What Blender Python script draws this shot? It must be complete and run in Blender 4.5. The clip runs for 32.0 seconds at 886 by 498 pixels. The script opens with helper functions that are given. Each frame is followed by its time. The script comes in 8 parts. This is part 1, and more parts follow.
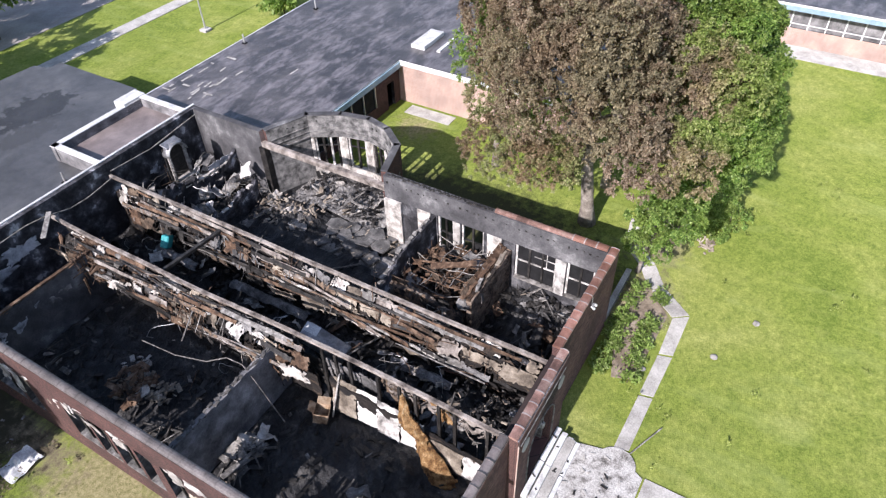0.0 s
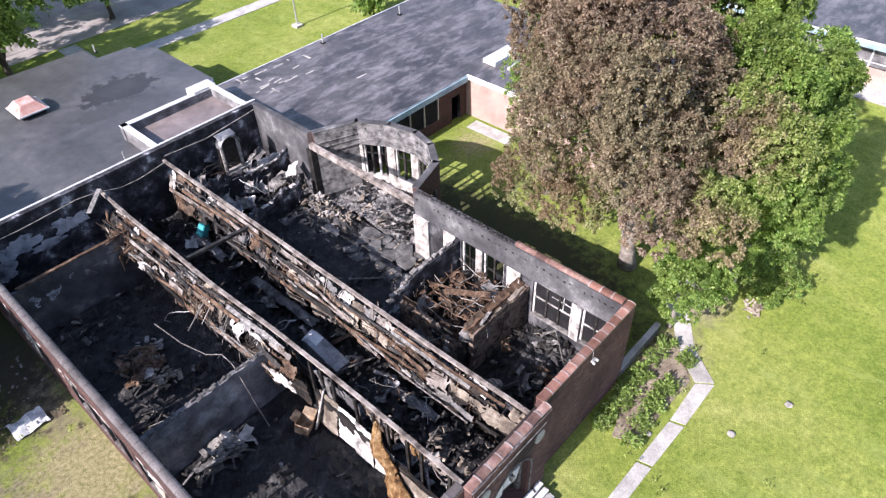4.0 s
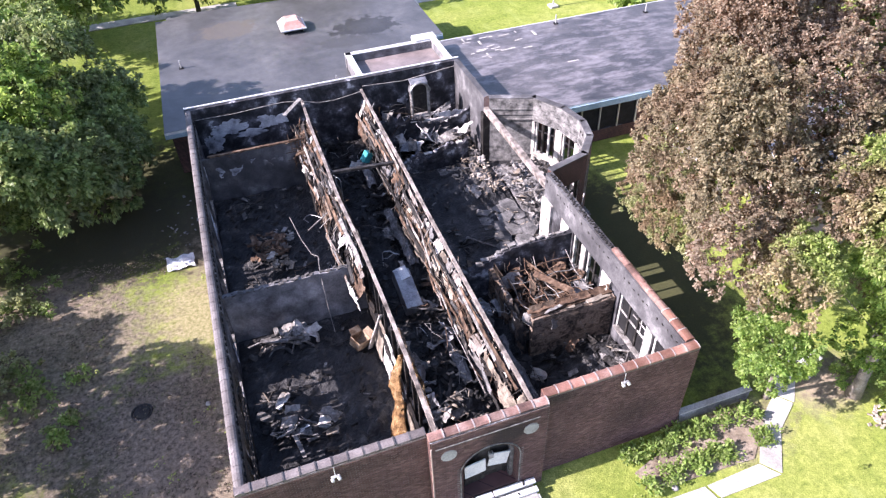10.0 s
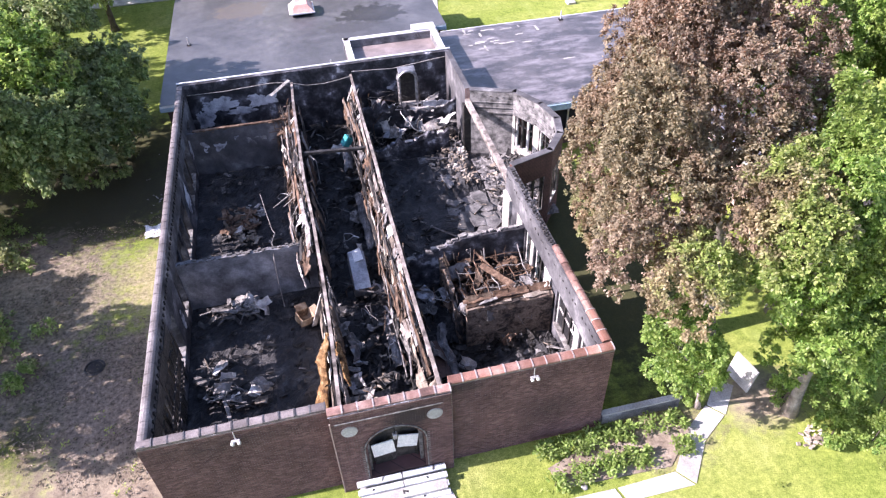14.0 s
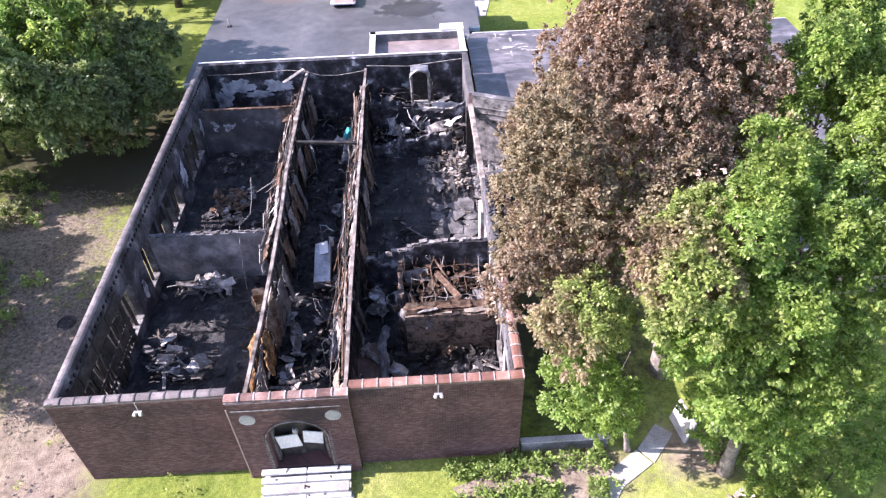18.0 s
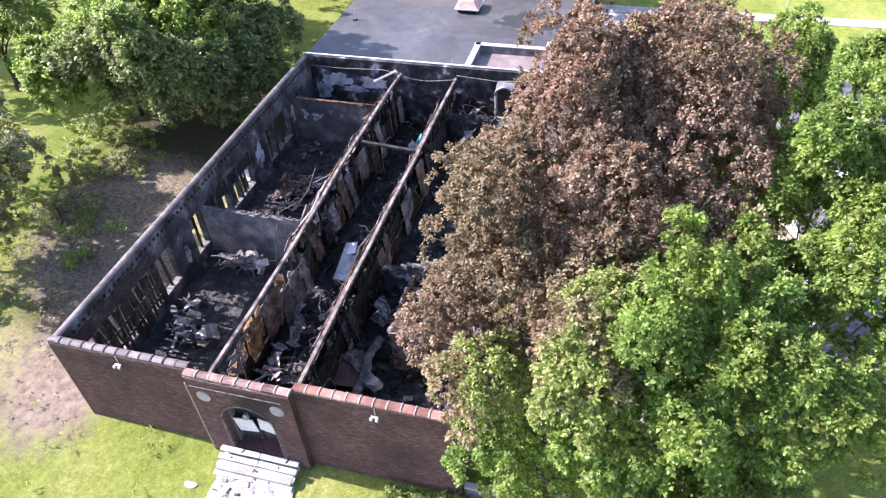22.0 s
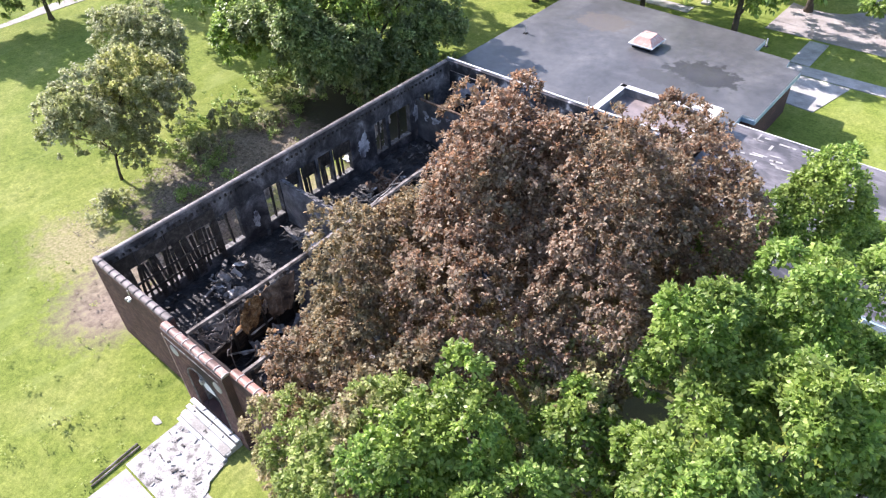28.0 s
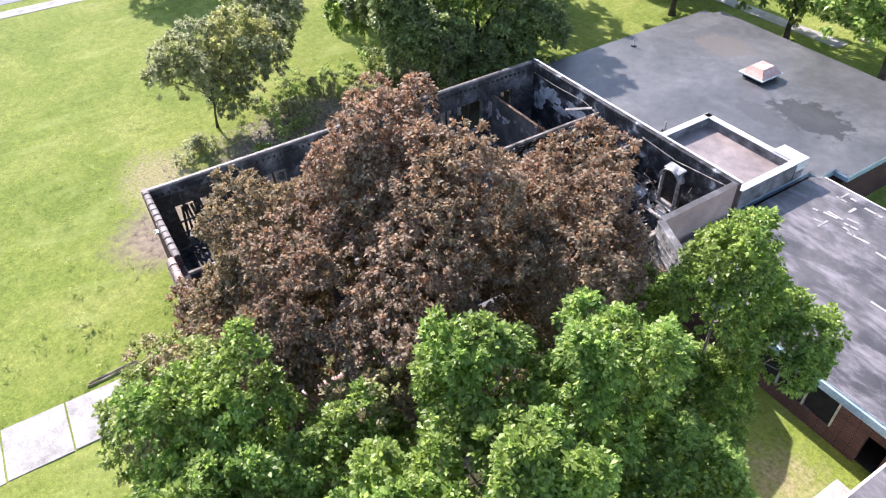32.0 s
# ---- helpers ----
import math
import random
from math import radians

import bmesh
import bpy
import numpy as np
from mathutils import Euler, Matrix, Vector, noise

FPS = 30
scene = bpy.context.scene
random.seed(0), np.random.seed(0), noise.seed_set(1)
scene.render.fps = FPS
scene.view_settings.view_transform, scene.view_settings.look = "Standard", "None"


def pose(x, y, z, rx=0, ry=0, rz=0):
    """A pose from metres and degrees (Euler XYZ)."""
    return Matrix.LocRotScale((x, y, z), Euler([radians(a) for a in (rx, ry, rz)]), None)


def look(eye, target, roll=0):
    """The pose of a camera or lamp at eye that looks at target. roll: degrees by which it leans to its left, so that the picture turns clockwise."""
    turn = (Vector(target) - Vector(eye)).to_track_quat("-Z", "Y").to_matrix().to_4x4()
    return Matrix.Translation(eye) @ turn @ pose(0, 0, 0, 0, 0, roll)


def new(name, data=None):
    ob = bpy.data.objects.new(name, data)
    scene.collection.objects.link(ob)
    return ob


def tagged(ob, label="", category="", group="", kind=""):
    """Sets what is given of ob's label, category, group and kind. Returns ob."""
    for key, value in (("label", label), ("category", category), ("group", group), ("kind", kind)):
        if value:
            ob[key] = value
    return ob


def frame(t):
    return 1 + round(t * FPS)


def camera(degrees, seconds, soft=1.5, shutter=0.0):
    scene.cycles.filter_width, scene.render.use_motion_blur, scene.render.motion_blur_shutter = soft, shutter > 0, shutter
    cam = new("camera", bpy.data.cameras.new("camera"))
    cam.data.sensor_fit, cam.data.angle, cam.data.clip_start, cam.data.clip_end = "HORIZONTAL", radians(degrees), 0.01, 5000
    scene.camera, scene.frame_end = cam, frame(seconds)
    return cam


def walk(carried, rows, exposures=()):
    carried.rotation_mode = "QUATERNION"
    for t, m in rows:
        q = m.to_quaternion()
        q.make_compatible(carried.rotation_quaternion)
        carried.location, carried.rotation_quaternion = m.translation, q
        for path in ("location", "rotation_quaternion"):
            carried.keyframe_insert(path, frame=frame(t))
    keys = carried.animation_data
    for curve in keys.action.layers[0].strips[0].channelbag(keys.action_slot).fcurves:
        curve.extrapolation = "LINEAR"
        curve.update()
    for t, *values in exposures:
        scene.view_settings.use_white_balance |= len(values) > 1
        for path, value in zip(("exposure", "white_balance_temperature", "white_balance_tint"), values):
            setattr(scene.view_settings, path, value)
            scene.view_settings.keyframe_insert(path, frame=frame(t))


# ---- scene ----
cam = camera(65.9, 32.0, 1.25)
PATH = [
    (0, (-6.419, -5.866, 29.688), (-5.167, -5.085, 28.337), -1.9),
    (0.5, (-5.89, -5.988, 29.697), (-4.634, -5.21, 28.348), -1.7),
    (1, (-5.375, -6.234, 29.729), (-4.127, -5.443, 28.381), -1.7),
    (1.5, (-4.795, -6.613, 29.79), (-3.567, -5.791, 28.442), -1.8),
    (2, (-4.265, -7.077, 29.847), (-3.057, -6.224, 28.5), -2.0),
    (2.5, (-3.786, -7.503, 29.873), (-2.599, -6.62, 28.527), -2.1),
    (4.5, (-1.988, -9.206, 29.812), (-0.967, -8.122, 28.477), -2.1),
    (5, (-1.587, -9.783, 29.778), (-0.634, -8.636, 28.445), -2.3),
    (5.5, (-1.1, -10.42, 29.824), (-0.217, -9.216, 28.494), -2.4),
    (6, (-0.53, -10.971, 29.812), (0.282, -9.718, 28.482), -2.6),
    (6.5, (0.075, -11.661, 29.646), (0.813, -10.36, 28.318), -2.9),
    (7, (0.608, -12.309, 29.485), (1.276, -10.967, 28.162), -3.0),
    (7.5, (1.12, -12.886, 29.41), (1.738, -11.518, 28.089), -3.1),
    (8, (1.652, -13.413, 29.351), (2.228, -12.027, 28.03), -2.9),
    (8.5, (2.17, -13.881, 29.288), (2.706, -12.477, 27.969), -2.9),
    (9, (2.627, -14.282, 29.206), (3.134, -12.869, 27.884), -2.7),
    (9.5, (3.145, -14.588, 29.11), (3.629, -13.167, 27.789), -2.5),
    (10, (3.713, -14.88, 29.024), (4.17, -13.451, 27.701), -2.5),
    (10.5, (4.314, -15.249, 28.962), (4.747, -13.814, 27.638), -2.4),
    (11, (4.949, -15.621, 28.947), (5.357, -14.18, 27.622), -2.3),
    (11.5, (5.587, -15.847, 28.912), (5.969, -14.399, 27.587), -2.3),
    (12, (6.262, -16.12, 28.932), (6.618, -14.669, 27.603), -2.2),
    (12.5, (6.926, -16.373, 28.987), (7.264, -14.921, 27.655), -2.2),
    (13, (7.501, -16.714, 29.046), (7.831, -15.262, 27.711), -2.1),
    (13.5, (8.197, -16.976, 29.07), (8.514, -15.522, 27.734), -2.3),
    (14, (8.962, -17.09, 29.058), (9.268, -15.633, 27.723), -2.2),
    (14.5, (9.803, -17.206, 29.01), (10.098, -15.748, 27.674), -2.2),
    (15, (10.694, -17.249, 28.991), (10.979, -15.789, 27.654), -2.1),
    (15.5, (11.593, -17.385, 28.949), (11.867, -15.923, 27.612), -2.1),
    (17.5, (15.171, -17.553, 29.094), (15.28, -16.071, 27.755), -1.6),
    (18, (16.226, -17.493, 29.174), (16.271, -16.01, 27.833), -2.0),
    (18.5, (17.285, -17.382, 29.265), (17.267, -15.898, 27.924), -2.2),
    (19, (18.349, -17.245, 29.346), (18.269, -15.763, 28.005), -2.5),
    (19.5, (19.376, -17.133, 29.39), (19.235, -15.654, 28.05), -2.7),
    (20, (20.434, -16.864, 29.409), (20.231, -15.391, 28.072), -2.9),
    (20.5, (21.465, -16.597, 29.464), (21.201, -15.132, 28.129), -3.1),
    (21, (22.524, -16.249, 29.502), (22.199, -14.795, 28.168), -3.3),
    (21.5, (23.559, -15.827, 29.556), (23.173, -14.384, 28.225), -3.4),
    (22, (24.558, -15.357, 29.655), (24.116, -13.931, 28.324), -3.5),
    (22.5, (25.468, -14.881, 29.806), (24.975, -13.473, 28.474), -3.5),
    (23, (26.327, -14.383, 29.975), (25.783, -12.994, 28.644), -3.4),
    (23.5, (27.222, -13.784, 30.165), (26.624, -12.417, 28.833), -3.4),
    (24, (28.088, -13.23, 30.327), (27.439, -11.887, 28.996), -3.5),
    (24.5, (28.847, -12.604, 30.432), (28.149, -11.285, 29.1), -3.5),
    (25, (29.695, -11.977, 30.463), (28.946, -10.685, 29.133), -3.5),
    (25.5, (30.521, -11.236, 30.497), (29.721, -9.975, 29.167), -3.6),
    (27.5, (32.893, -8.574, 30.417), (31.921, -7.433, 29.093), -3.1),
    (28, (33.503, -7.949, 30.401), (32.491, -6.843, 29.078), -2.9),
    (28.5, (34.209, -7.251, 30.383), (33.157, -6.184, 29.058), -2.7),
    (29, (34.921, -6.468, 30.345), (33.827, -5.443, 29.022), -2.8),
    (29.5, (35.628, -5.724, 30.329), (34.498, -4.738, 29.006), -2.6),
    (30, (36.344, -4.978, 30.334), (35.179, -4.035, 29.01), -2.6),
    (30.5, (37.001, -4.159, 30.322), (35.804, -3.258, 28.997), -2.5),
    (31, (37.685, -3.269, 30.326), (36.452, -2.417, 29.002), -2.6),
    (31.5, (38.372, -2.256, 30.289), (37.106, -1.454, 28.965), -2.7),
    (32, (39.14, -1.333, 30.275), (37.84, -0.582, 28.953), -2.8),
]
walk(cam, [(t, look(eye, target, roll)) for t, eye, target, roll in PATH], [(0, 0.5, 6350, 15), (2.5, 0.62, 6350, 17), (7, 1.19, 6350, 22), (13, 1.47, 6350, 28), (20, 1.6, 6300, 29), (25, 1.56, 6350, 23), (32, 1.42, 6500, 17)])

# ---- light ----
world = bpy.data.worlds.new("sky")
scene.world = world
world.use_nodes = True
wn = world.node_tree.nodes
sky = wn.new("ShaderNodeTexSky")
sky.sky_type = "NISHITA"
sky.sun_disc = False
sky.sun_elevation = radians(34.3)
sky.sun_rotation = radians(-90)
wn["Background"].inputs[1].default_value = 0.132
world.node_tree.links.new(sky.outputs[0], wn["Background"].inputs[0])
sun_data = bpy.data.lights.new("sun", "SUN")
sun_data.energy, sun_data.angle, sun_data.color = 5.0, radians(0.53), (1.0, 0.945, 0.92)
sun = new("sun", sun_data)
sun.matrix_world = look((-40, 1.0, 27.3), (0, 0, 0))

# ---- materials ----


def nd(t, kind, **kw):
    n = t.nodes.new(kind)
    for k, v in kw.items():
        n.inputs[k.replace("_", " ")].default_value = v
    return n


def base_mat(name, rough=0.85, metal=0.0):
    m = bpy.data.materials.new(name)
    m.use_nodes = True
    t = m.node_tree
    b = t.nodes["Principled BSDF"]
    b.inputs["Roughness"].default_value = rough
    b.inputs["Metallic"].default_value = metal
    b.inputs["Specular IOR Level"].default_value = 0.3
    b.inputs["Diffuse Roughness"].default_value = 0.35 if rough > 0.8 else 0.0
    g = t.nodes.new("ShaderNodeNewGeometry")
    return m, t, b, g


def noise_node(t, vec, scale, detail=6.0, rough=0.6, dist=0.0):
    n = nd(t, "ShaderNodeTexNoise", Scale=scale, Detail=detail, Roughness=rough, Distortion=dist)
    t.links.new(vec, n.inputs["Vector"])
    return n.outputs["Fac"]


def ramp(t, fac, stops):
    r = t.nodes.new("ShaderNodeValToRGB")
    el = r.color_ramp.elements
    while len(el) < len(stops):
        el.new(0.5)
    for e, (p, c) in zip(el, stops):
        e.position = p
        e.color = (*c, 1.0)
    t.links.new(fac, r.inputs[0])
    return r.outputs[0]


def mixc(t, a, b, fac, mode="MIX"):
    n = t.nodes.new("ShaderNodeMix")
    n.data_type, n.blend_type = "RGBA", mode
    for s, i in ((fac, 0), (a, 6), (b, 7)):
        if isinstance(s, (int, float)):
            n.inputs[i].default_value = s
        elif isinstance(s, tuple):
            n.inputs[i].default_value = (*s, 1.0)
        else:
            t.links.new(s, n.inputs[i])
    return n.outputs[2]


def bump(t, b, h, strength=0.4, dist=0.05):
    n = nd(t, "ShaderNodeBump", Strength=strength, Distance=dist)
    t.links.new(h, n.inputs["Height"])
    t.links.new(n.outputs[0], b.inputs["Normal"])


def mat(name, stops, scale=2.0, rough=0.85, metal=0.0, detail=8.0, fine=25.0, finec=0.35, bmp=0.4, bdist=0.03, dist=0.0, vary=0.0):
    """Noise of two scales through a colour ramp, with relief; vary: differences from object to object."""
    m, t, b, g = base_mat(name, rough, metal)
    n1 = noise_node(t, g.outputs["Position"], scale, detail, 0.62, dist)
    col = ramp(t, n1, stops)
    n2 = noise_node(t, g.outputs["Position"], fine, 4.0)
    shade = ramp(t, n2, [(0.25, (1 - finec,) * 3), (0.75, (1 + finec * 0.5,) * 3)])
    col = mixc(t, col, shade, 1.0, "MULTIPLY")
    if vary:
        oi = t.nodes.new("ShaderNodeObjectInfo")
        col = mixc(t, col, ramp(t, oi.outputs["Random"], [(0.0, (1 - vary,) * 3), (1.0, (1 + vary,) * 3)]), 1.0, "MULTIPLY")
    t.links.new(col, b.inputs["Base Color"])
    bump(t, b, n2, bmp, bdist)
    return m


def brick_mat(name, c1, c2, mortar, soot=0.0, scale=1.0, width=0.29):
    m, t, b, g = base_mat(name, 0.9)
    sep = t.nodes.new("ShaderNodeSeparateXYZ")
    t.links.new(g.outputs["Position"], sep.inputs[0])
    add = t.nodes.new("ShaderNodeMath")
    t.links.new(sep.outputs[0], add.inputs[0])
    t.links.new(sep.outputs[1], add.inputs[1])
    com = t.nodes.new("ShaderNodeCombineXYZ")
    t.links.new(add.outputs[0], com.inputs[0])
    t.links.new(sep.outputs[2], com.inputs[1])
    br = nd(t, "ShaderNodeTexBrick", Scale=scale, Mortar_Size=0.026, Brick_Width=width, Row_Height=0.1, Bias=0.1)
    br.inputs["Color1"].default_value = (*c1, 1)
    br.inputs["Color2"].default_value = (*c2, 1)
    br.inputs["Mortar"].default_value = (*mortar, 1)
    t.links.new(com.outputs[0], br.inputs["Vector"])
    n1 = noise_node(t, g.outputs["Position"], 0.5, 8.0, 0.65)
    col = mixc(t, br.outputs["Color"], ramp(t, n1, [(0.3, (0.62, 0.6, 0.6)), (0.65, (1.1, 1.05, 1.0))]), 1.0, "MULTIPLY")
    if soot:
        n2 = noise_node(t, g.outputs["Position"], 0.35, 7.0, 0.6, 0.5)
        col = mixc(t, col, (0.03, 0.027, 0.026), ramp(t, n2, [(0.5, (0, 0, 0)), (0.72, (soot,) * 3)]))
    t.links.new(col, b.inputs["Base Color"])
    bump(t, b, br.outputs["Fac"], -0.5, 0.01)
    return m


CHAR = [(0.3, (0.012, 0.011, 0.011)), (0.5, (0.03, 0.028, 0.027)), (0.62, (0.06, 0.055, 0.05)), (0.75, (0.16, 0.15, 0.145))]
m_char = mat("charred_timber", CHAR, 3.0, 0.52, fine=30, bmp=0.7, vary=0.35)
m_floor = mat("burnt_floor", [(0.3, (0.018, 0.018, 0.019)), (0.52, (0.038, 0.038, 0.04)), (0.63, (0.085, 0.082, 0.08)), (0.74, (0.23, 0.22, 0.21))], 1.1, 0.55, fine=9, finec=0.6, bmp=0.9, bdist=0.1)
m_rubble = mat("grey_ash_rubble", [(0.34, (0.05, 0.048, 0.048)), (0.46, (0.16, 0.153, 0.15)), (0.58, (0.27, 0.258, 0.25)), (0.72, (0.46, 0.44, 0.42))], 1.6, 0.95, fine=8, finec=0.6, bmp=0.9, bdist=0.1)
m_ash = mat("ash_grey_timber", [(0.3, (0.06, 0.055, 0.05)), (0.5, (0.19, 0.18, 0.17)), (0.7, (0.4, 0.38, 0.36))], 4.0, 0.9, fine=40, bmp=0.6, vary=0.4)
m_pale = mat("pale_plaster_scraps", [(0.32, (0.12, 0.11, 0.1)), (0.48, (0.42, 0.39, 0.36)), (0.65, (0.72, 0.69, 0.65))], 1.6, 0.9, fine=18, bmp=0.5, vary=0.3)
m_flake = mat("bluish_white_plaster", [(0.34, (0.1, 0.1, 0.115)), (0.46, (0.36, 0.37, 0.4)), (0.62, (0.58, 0.59, 0.62))], 1.2, 0.85, fine=14, bmp=0.4)
m_carton = mat("scorched_carton", [(0.34, (0.09, 0.05, 0.03)), (0.48, (0.3, 0.2, 0.125)), (0.62, (0.5, 0.39, 0.28))], 2.2, 0.9, fine=14, bmp=0.3, vary=0.2)
m_plain = mat("clean_broken_plaster", [(0.3, (0.3, 0.285, 0.265)), (0.42, (0.58, 0.56, 0.535)), (0.6, (0.74, 0.72, 0.69))], 1.1, 0.9, fine=16, bmp=0.5, vary=0.15)
m_tanrub = mat("tan_broken_plaster", [(0.3, (0.06, 0.05, 0.043)), (0.45, (0.2, 0.165, 0.13)), (0.58, (0.4, 0.345, 0.28)), (0.7, (0.58, 0.53, 0.46))], 1.2, 0.95, fine=14, bmp=0.6, vary=0.3)
m_rust = mat("rusty_lath", [(0.34, (0.03, 0.022, 0.018)), (0.5, (0.12, 0.072, 0.046)), (0.68, (0.27, 0.19, 0.135))], 2.4, 0.85, fine=30, finec=0.5, bmp=0.7, vary=0.35)
m_foam = mat("orange_insulation", [(0.34, (0.07, 0.038, 0.018)), (0.45, (0.2, 0.105, 0.042)), (0.58, (0.35, 0.215, 0.098)), (0.72, (0.5, 0.38, 0.23))], 2.8, 0.95, fine=14, finec=0.6, bmp=0.9, bdist=0.08)
m_beam = mat("weathered_beam", [(0.32, (0.05, 0.042, 0.038)), (0.47, (0.21, 0.18, 0.16)), (0.65, (0.43, 0.385, 0.35))], 1.5, 0.85, fine=22, bmp=0.5)
m_ruin = mat("burnt_plaster_wall", [(0.34, (0.016, 0.015, 0.015)), (0.43, (0.06, 0.05, 0.045)), (0.485, (0.26, 0.18, 0.125)), (0.52, (0.09, 0.075, 0.065)), (0.56, (0.33, 0.29, 0.26)), (0.6, (0.12, 0.095, 0.08)), (0.66, (0.62, 0.59, 0.56))], 0.9, 0.9, fine=14, finec=0.5, bmp=0.7, bdist=0.05, dist=0.6)


def lath_mat(name, stops, scale, dist=0.6, black=0.42):
    """Torn lath: streaks that run along the corridor, broken by blotches."""
    m, t, b, g = base_mat(name, 0.9)
    mp = t.nodes.new("ShaderNodeMapping")
    mp.inputs["Scale"].default_value = (2.4, 0.14, 3.4)
    t.links.new(g.outputs["Position"], mp.inputs[0])
    n1 = noise_node(t, mp.outputs[0], scale, 8.0, 0.7, dist)
    n2 = noise_node(t, g.outputs["Position"], 0.9, 7.0, 0.65, 0.5)
    n3 = noise_node(t, g.outputs["Position"], 16.0, 4.0)
    col = ramp(t, n1, stops)
    col = mixc(t, col, (0.02, 0.018, 0.018), ramp(t, n2, [(black, (0.92,) * 3), (black + 0.14, (0, 0, 0))]))
    col = mixc(t, col, ramp(t, n3, [(0.25, (0.5,) * 3), (0.75, (1.25,) * 3)]), 1.0, "MULTIPLY")
    t.links.new(col, b.inputs["Base Color"])
    bump(t, b, n1, 0.9, 0.08)
    return m


# mostly black: darkness between the open, charred studs is painted into the solid wall
m_studwall = lath_mat("charred_studs_dark_gaps", [(0.36, (0.012, 0.011, 0.011)), (0.52, (0.035, 0.029, 0.026)), (0.6, (0.12, 0.085, 0.06)), (0.66, (0.05, 0.042, 0.038)), (0.76, (0.3, 0.27, 0.25))], 1.0)
m_scorch = lath_mat("scorched_planks", [(0.34, (0.03, 0.025, 0.022)), (0.45, (0.15, 0.11, 0.085)), (0.53, (0.32, 0.25, 0.195)), (0.6, (0.17, 0.13, 0.105)), (0.7, (0.46, 0.4, 0.34))], 0.9, 0.8, 0.36)
m_brownboard = mat("scorched_brown_board", [(0.3, (0.03, 0.023, 0.019)), (0.44, (0.11, 0.078, 0.057)), (0.58, (0.21, 0.152, 0.108)), (0.74, (0.38, 0.31, 0.25))], 1.5, 0.85, fine=16, finec=0.5, bmp=0.5, dist=0.5, vary=0.4)
m_greyboard = mat("smoked_grey_board", [(0.3, (0.035, 0.034, 0.035)), (0.45, (0.12, 0.116, 0.116)), (0.6, (0.24, 0.232, 0.23)), (0.75, (0.42, 0.4, 0.39))], 1.3, 0.8, fine=14, finec=0.5, bmp=0.5, dist=0.5, vary=0.4)
m_rustpanel = mat("rust_brown_panel", [(0.3, (0.045, 0.025, 0.02)), (0.5, (0.1, 0.055, 0.042)), (0.7, (0.17, 0.1, 0.078))], 1.0, 0.6, fine=14, finec=0.4, bmp=0.3)
m_plaster = mat("sooty_plaster", [(0.42, (0.02, 0.02, 0.023)), (0.52, (0.055, 0.054, 0.062)), (0.6, (0.14, 0.14, 0.158)), (0.63, (0.4, 0.405, 0.43)), (0.7, (0.58, 0.58, 0.61))], 0.9, 0.85, fine=12, finec=0.4, bmp=0.4, dist=0.15)
m_soot = mat("soot_black_wall", [(0.3, (0.04, 0.039, 0.042)), (0.48, (0.085, 0.083, 0.088)), (0.6, (0.14, 0.137, 0.142)), (0.72, (0.34, 0.335, 0.335))], 0.55, 0.8, fine=10, finec=0.3, bmp=0.3)
m_screed = mat("burnt_cracked_screed", [(0.32, (0.05, 0.049, 0.05)), (0.46, (0.125, 0.121, 0.118)), (0.6, (0.2, 0.193, 0.187)), (0.74, (0.38, 0.362, 0.345))], 1.3, 0.8, fine=10, finec=0.5, bmp=0.6, bdist=0.06, vary=0.2)
m_bay = mat("smoke_grey_plaster", [(0.34, (0.05, 0.049, 0.049)), (0.48, (0.17, 0.165, 0.162)), (0.66, (0.33, 0.318, 0.308))], 2.0, 0.85, fine=14, finec=0.4, bmp=0.3)
m_streak = mat("streaked_plaster", [(0.36, (0.022, 0.022, 0.025)), (0.5, (0.068, 0.067, 0.073)), (0.62, (0.16, 0.158, 0.168)), (0.72, (0.36, 0.355, 0.368))], 0.8, 0.85, fine=9, finec=0.45, bmp=0.4, dist=0.5)
m_grey = mat("grey_board_wall", [(0.3, (0.06, 0.058, 0.06)), (0.5, (0.2, 0.195, 0.2)), (0.7, (0.4, 0.39, 0.4))], 0.9, 0.85, fine=15, bmp=0.3)
m_white = mat("white_painted_wood", [(0.34, (0.12, 0.115, 0.11)), (0.46, (0.42, 0.4, 0.38)), (0.58, (0.72, 0.7, 0.68))], 1.6, 0.6, fine=20, bmp=0.15, vary=0.1)
m_metal = mat("scorched_sheet_metal", [(0.3, (0.16, 0.16, 0.17)), (0.5, (0.34, 0.34, 0.35)), (0.7, (0.55, 0.55, 0.55))], 1.4, 0.45, 0.6, fine=12, bmp=0.25)
m_brick = brick_mat("dark_red_brick", (0.19, 0.1, 0.09), (0.14, 0.075, 0.07), (0.045, 0.034, 0.034), 0.5, 1.0, 1.1)
m_pink = brick_mat("pink_brick", (0.5, 0.32, 0.27), (0.44, 0.27, 0.225), (0.52, 0.44, 0.4))
m_tile = mat("terracotta_coping", [(0.3, (0.17, 0.08, 0.055)), (0.5, (0.31, 0.165, 0.13)), (0.7, (0.48, 0.33, 0.28))], 0.8, 0.38, fine=20, bmp=0.2, vary=0.3)
m_tile_dark = mat("sooted_coping", [(0.3, (0.085, 0.072, 0.07)), (0.5, (0.16, 0.138, 0.134)), (0.7, (0.26, 0.23, 0.222))], 0.9, 0.62, fine=20, bmp=0.25, vary=0.22)
m_tile_side = mat("smoked_side_coping", [(0.3, (0.1, 0.088, 0.084)), (0.5, (0.175, 0.156, 0.15)), (0.7, (0.28, 0.254, 0.246))], 0.8, 0.5, fine=14, finec=0.4, bmp=0.3, vary=0.02)
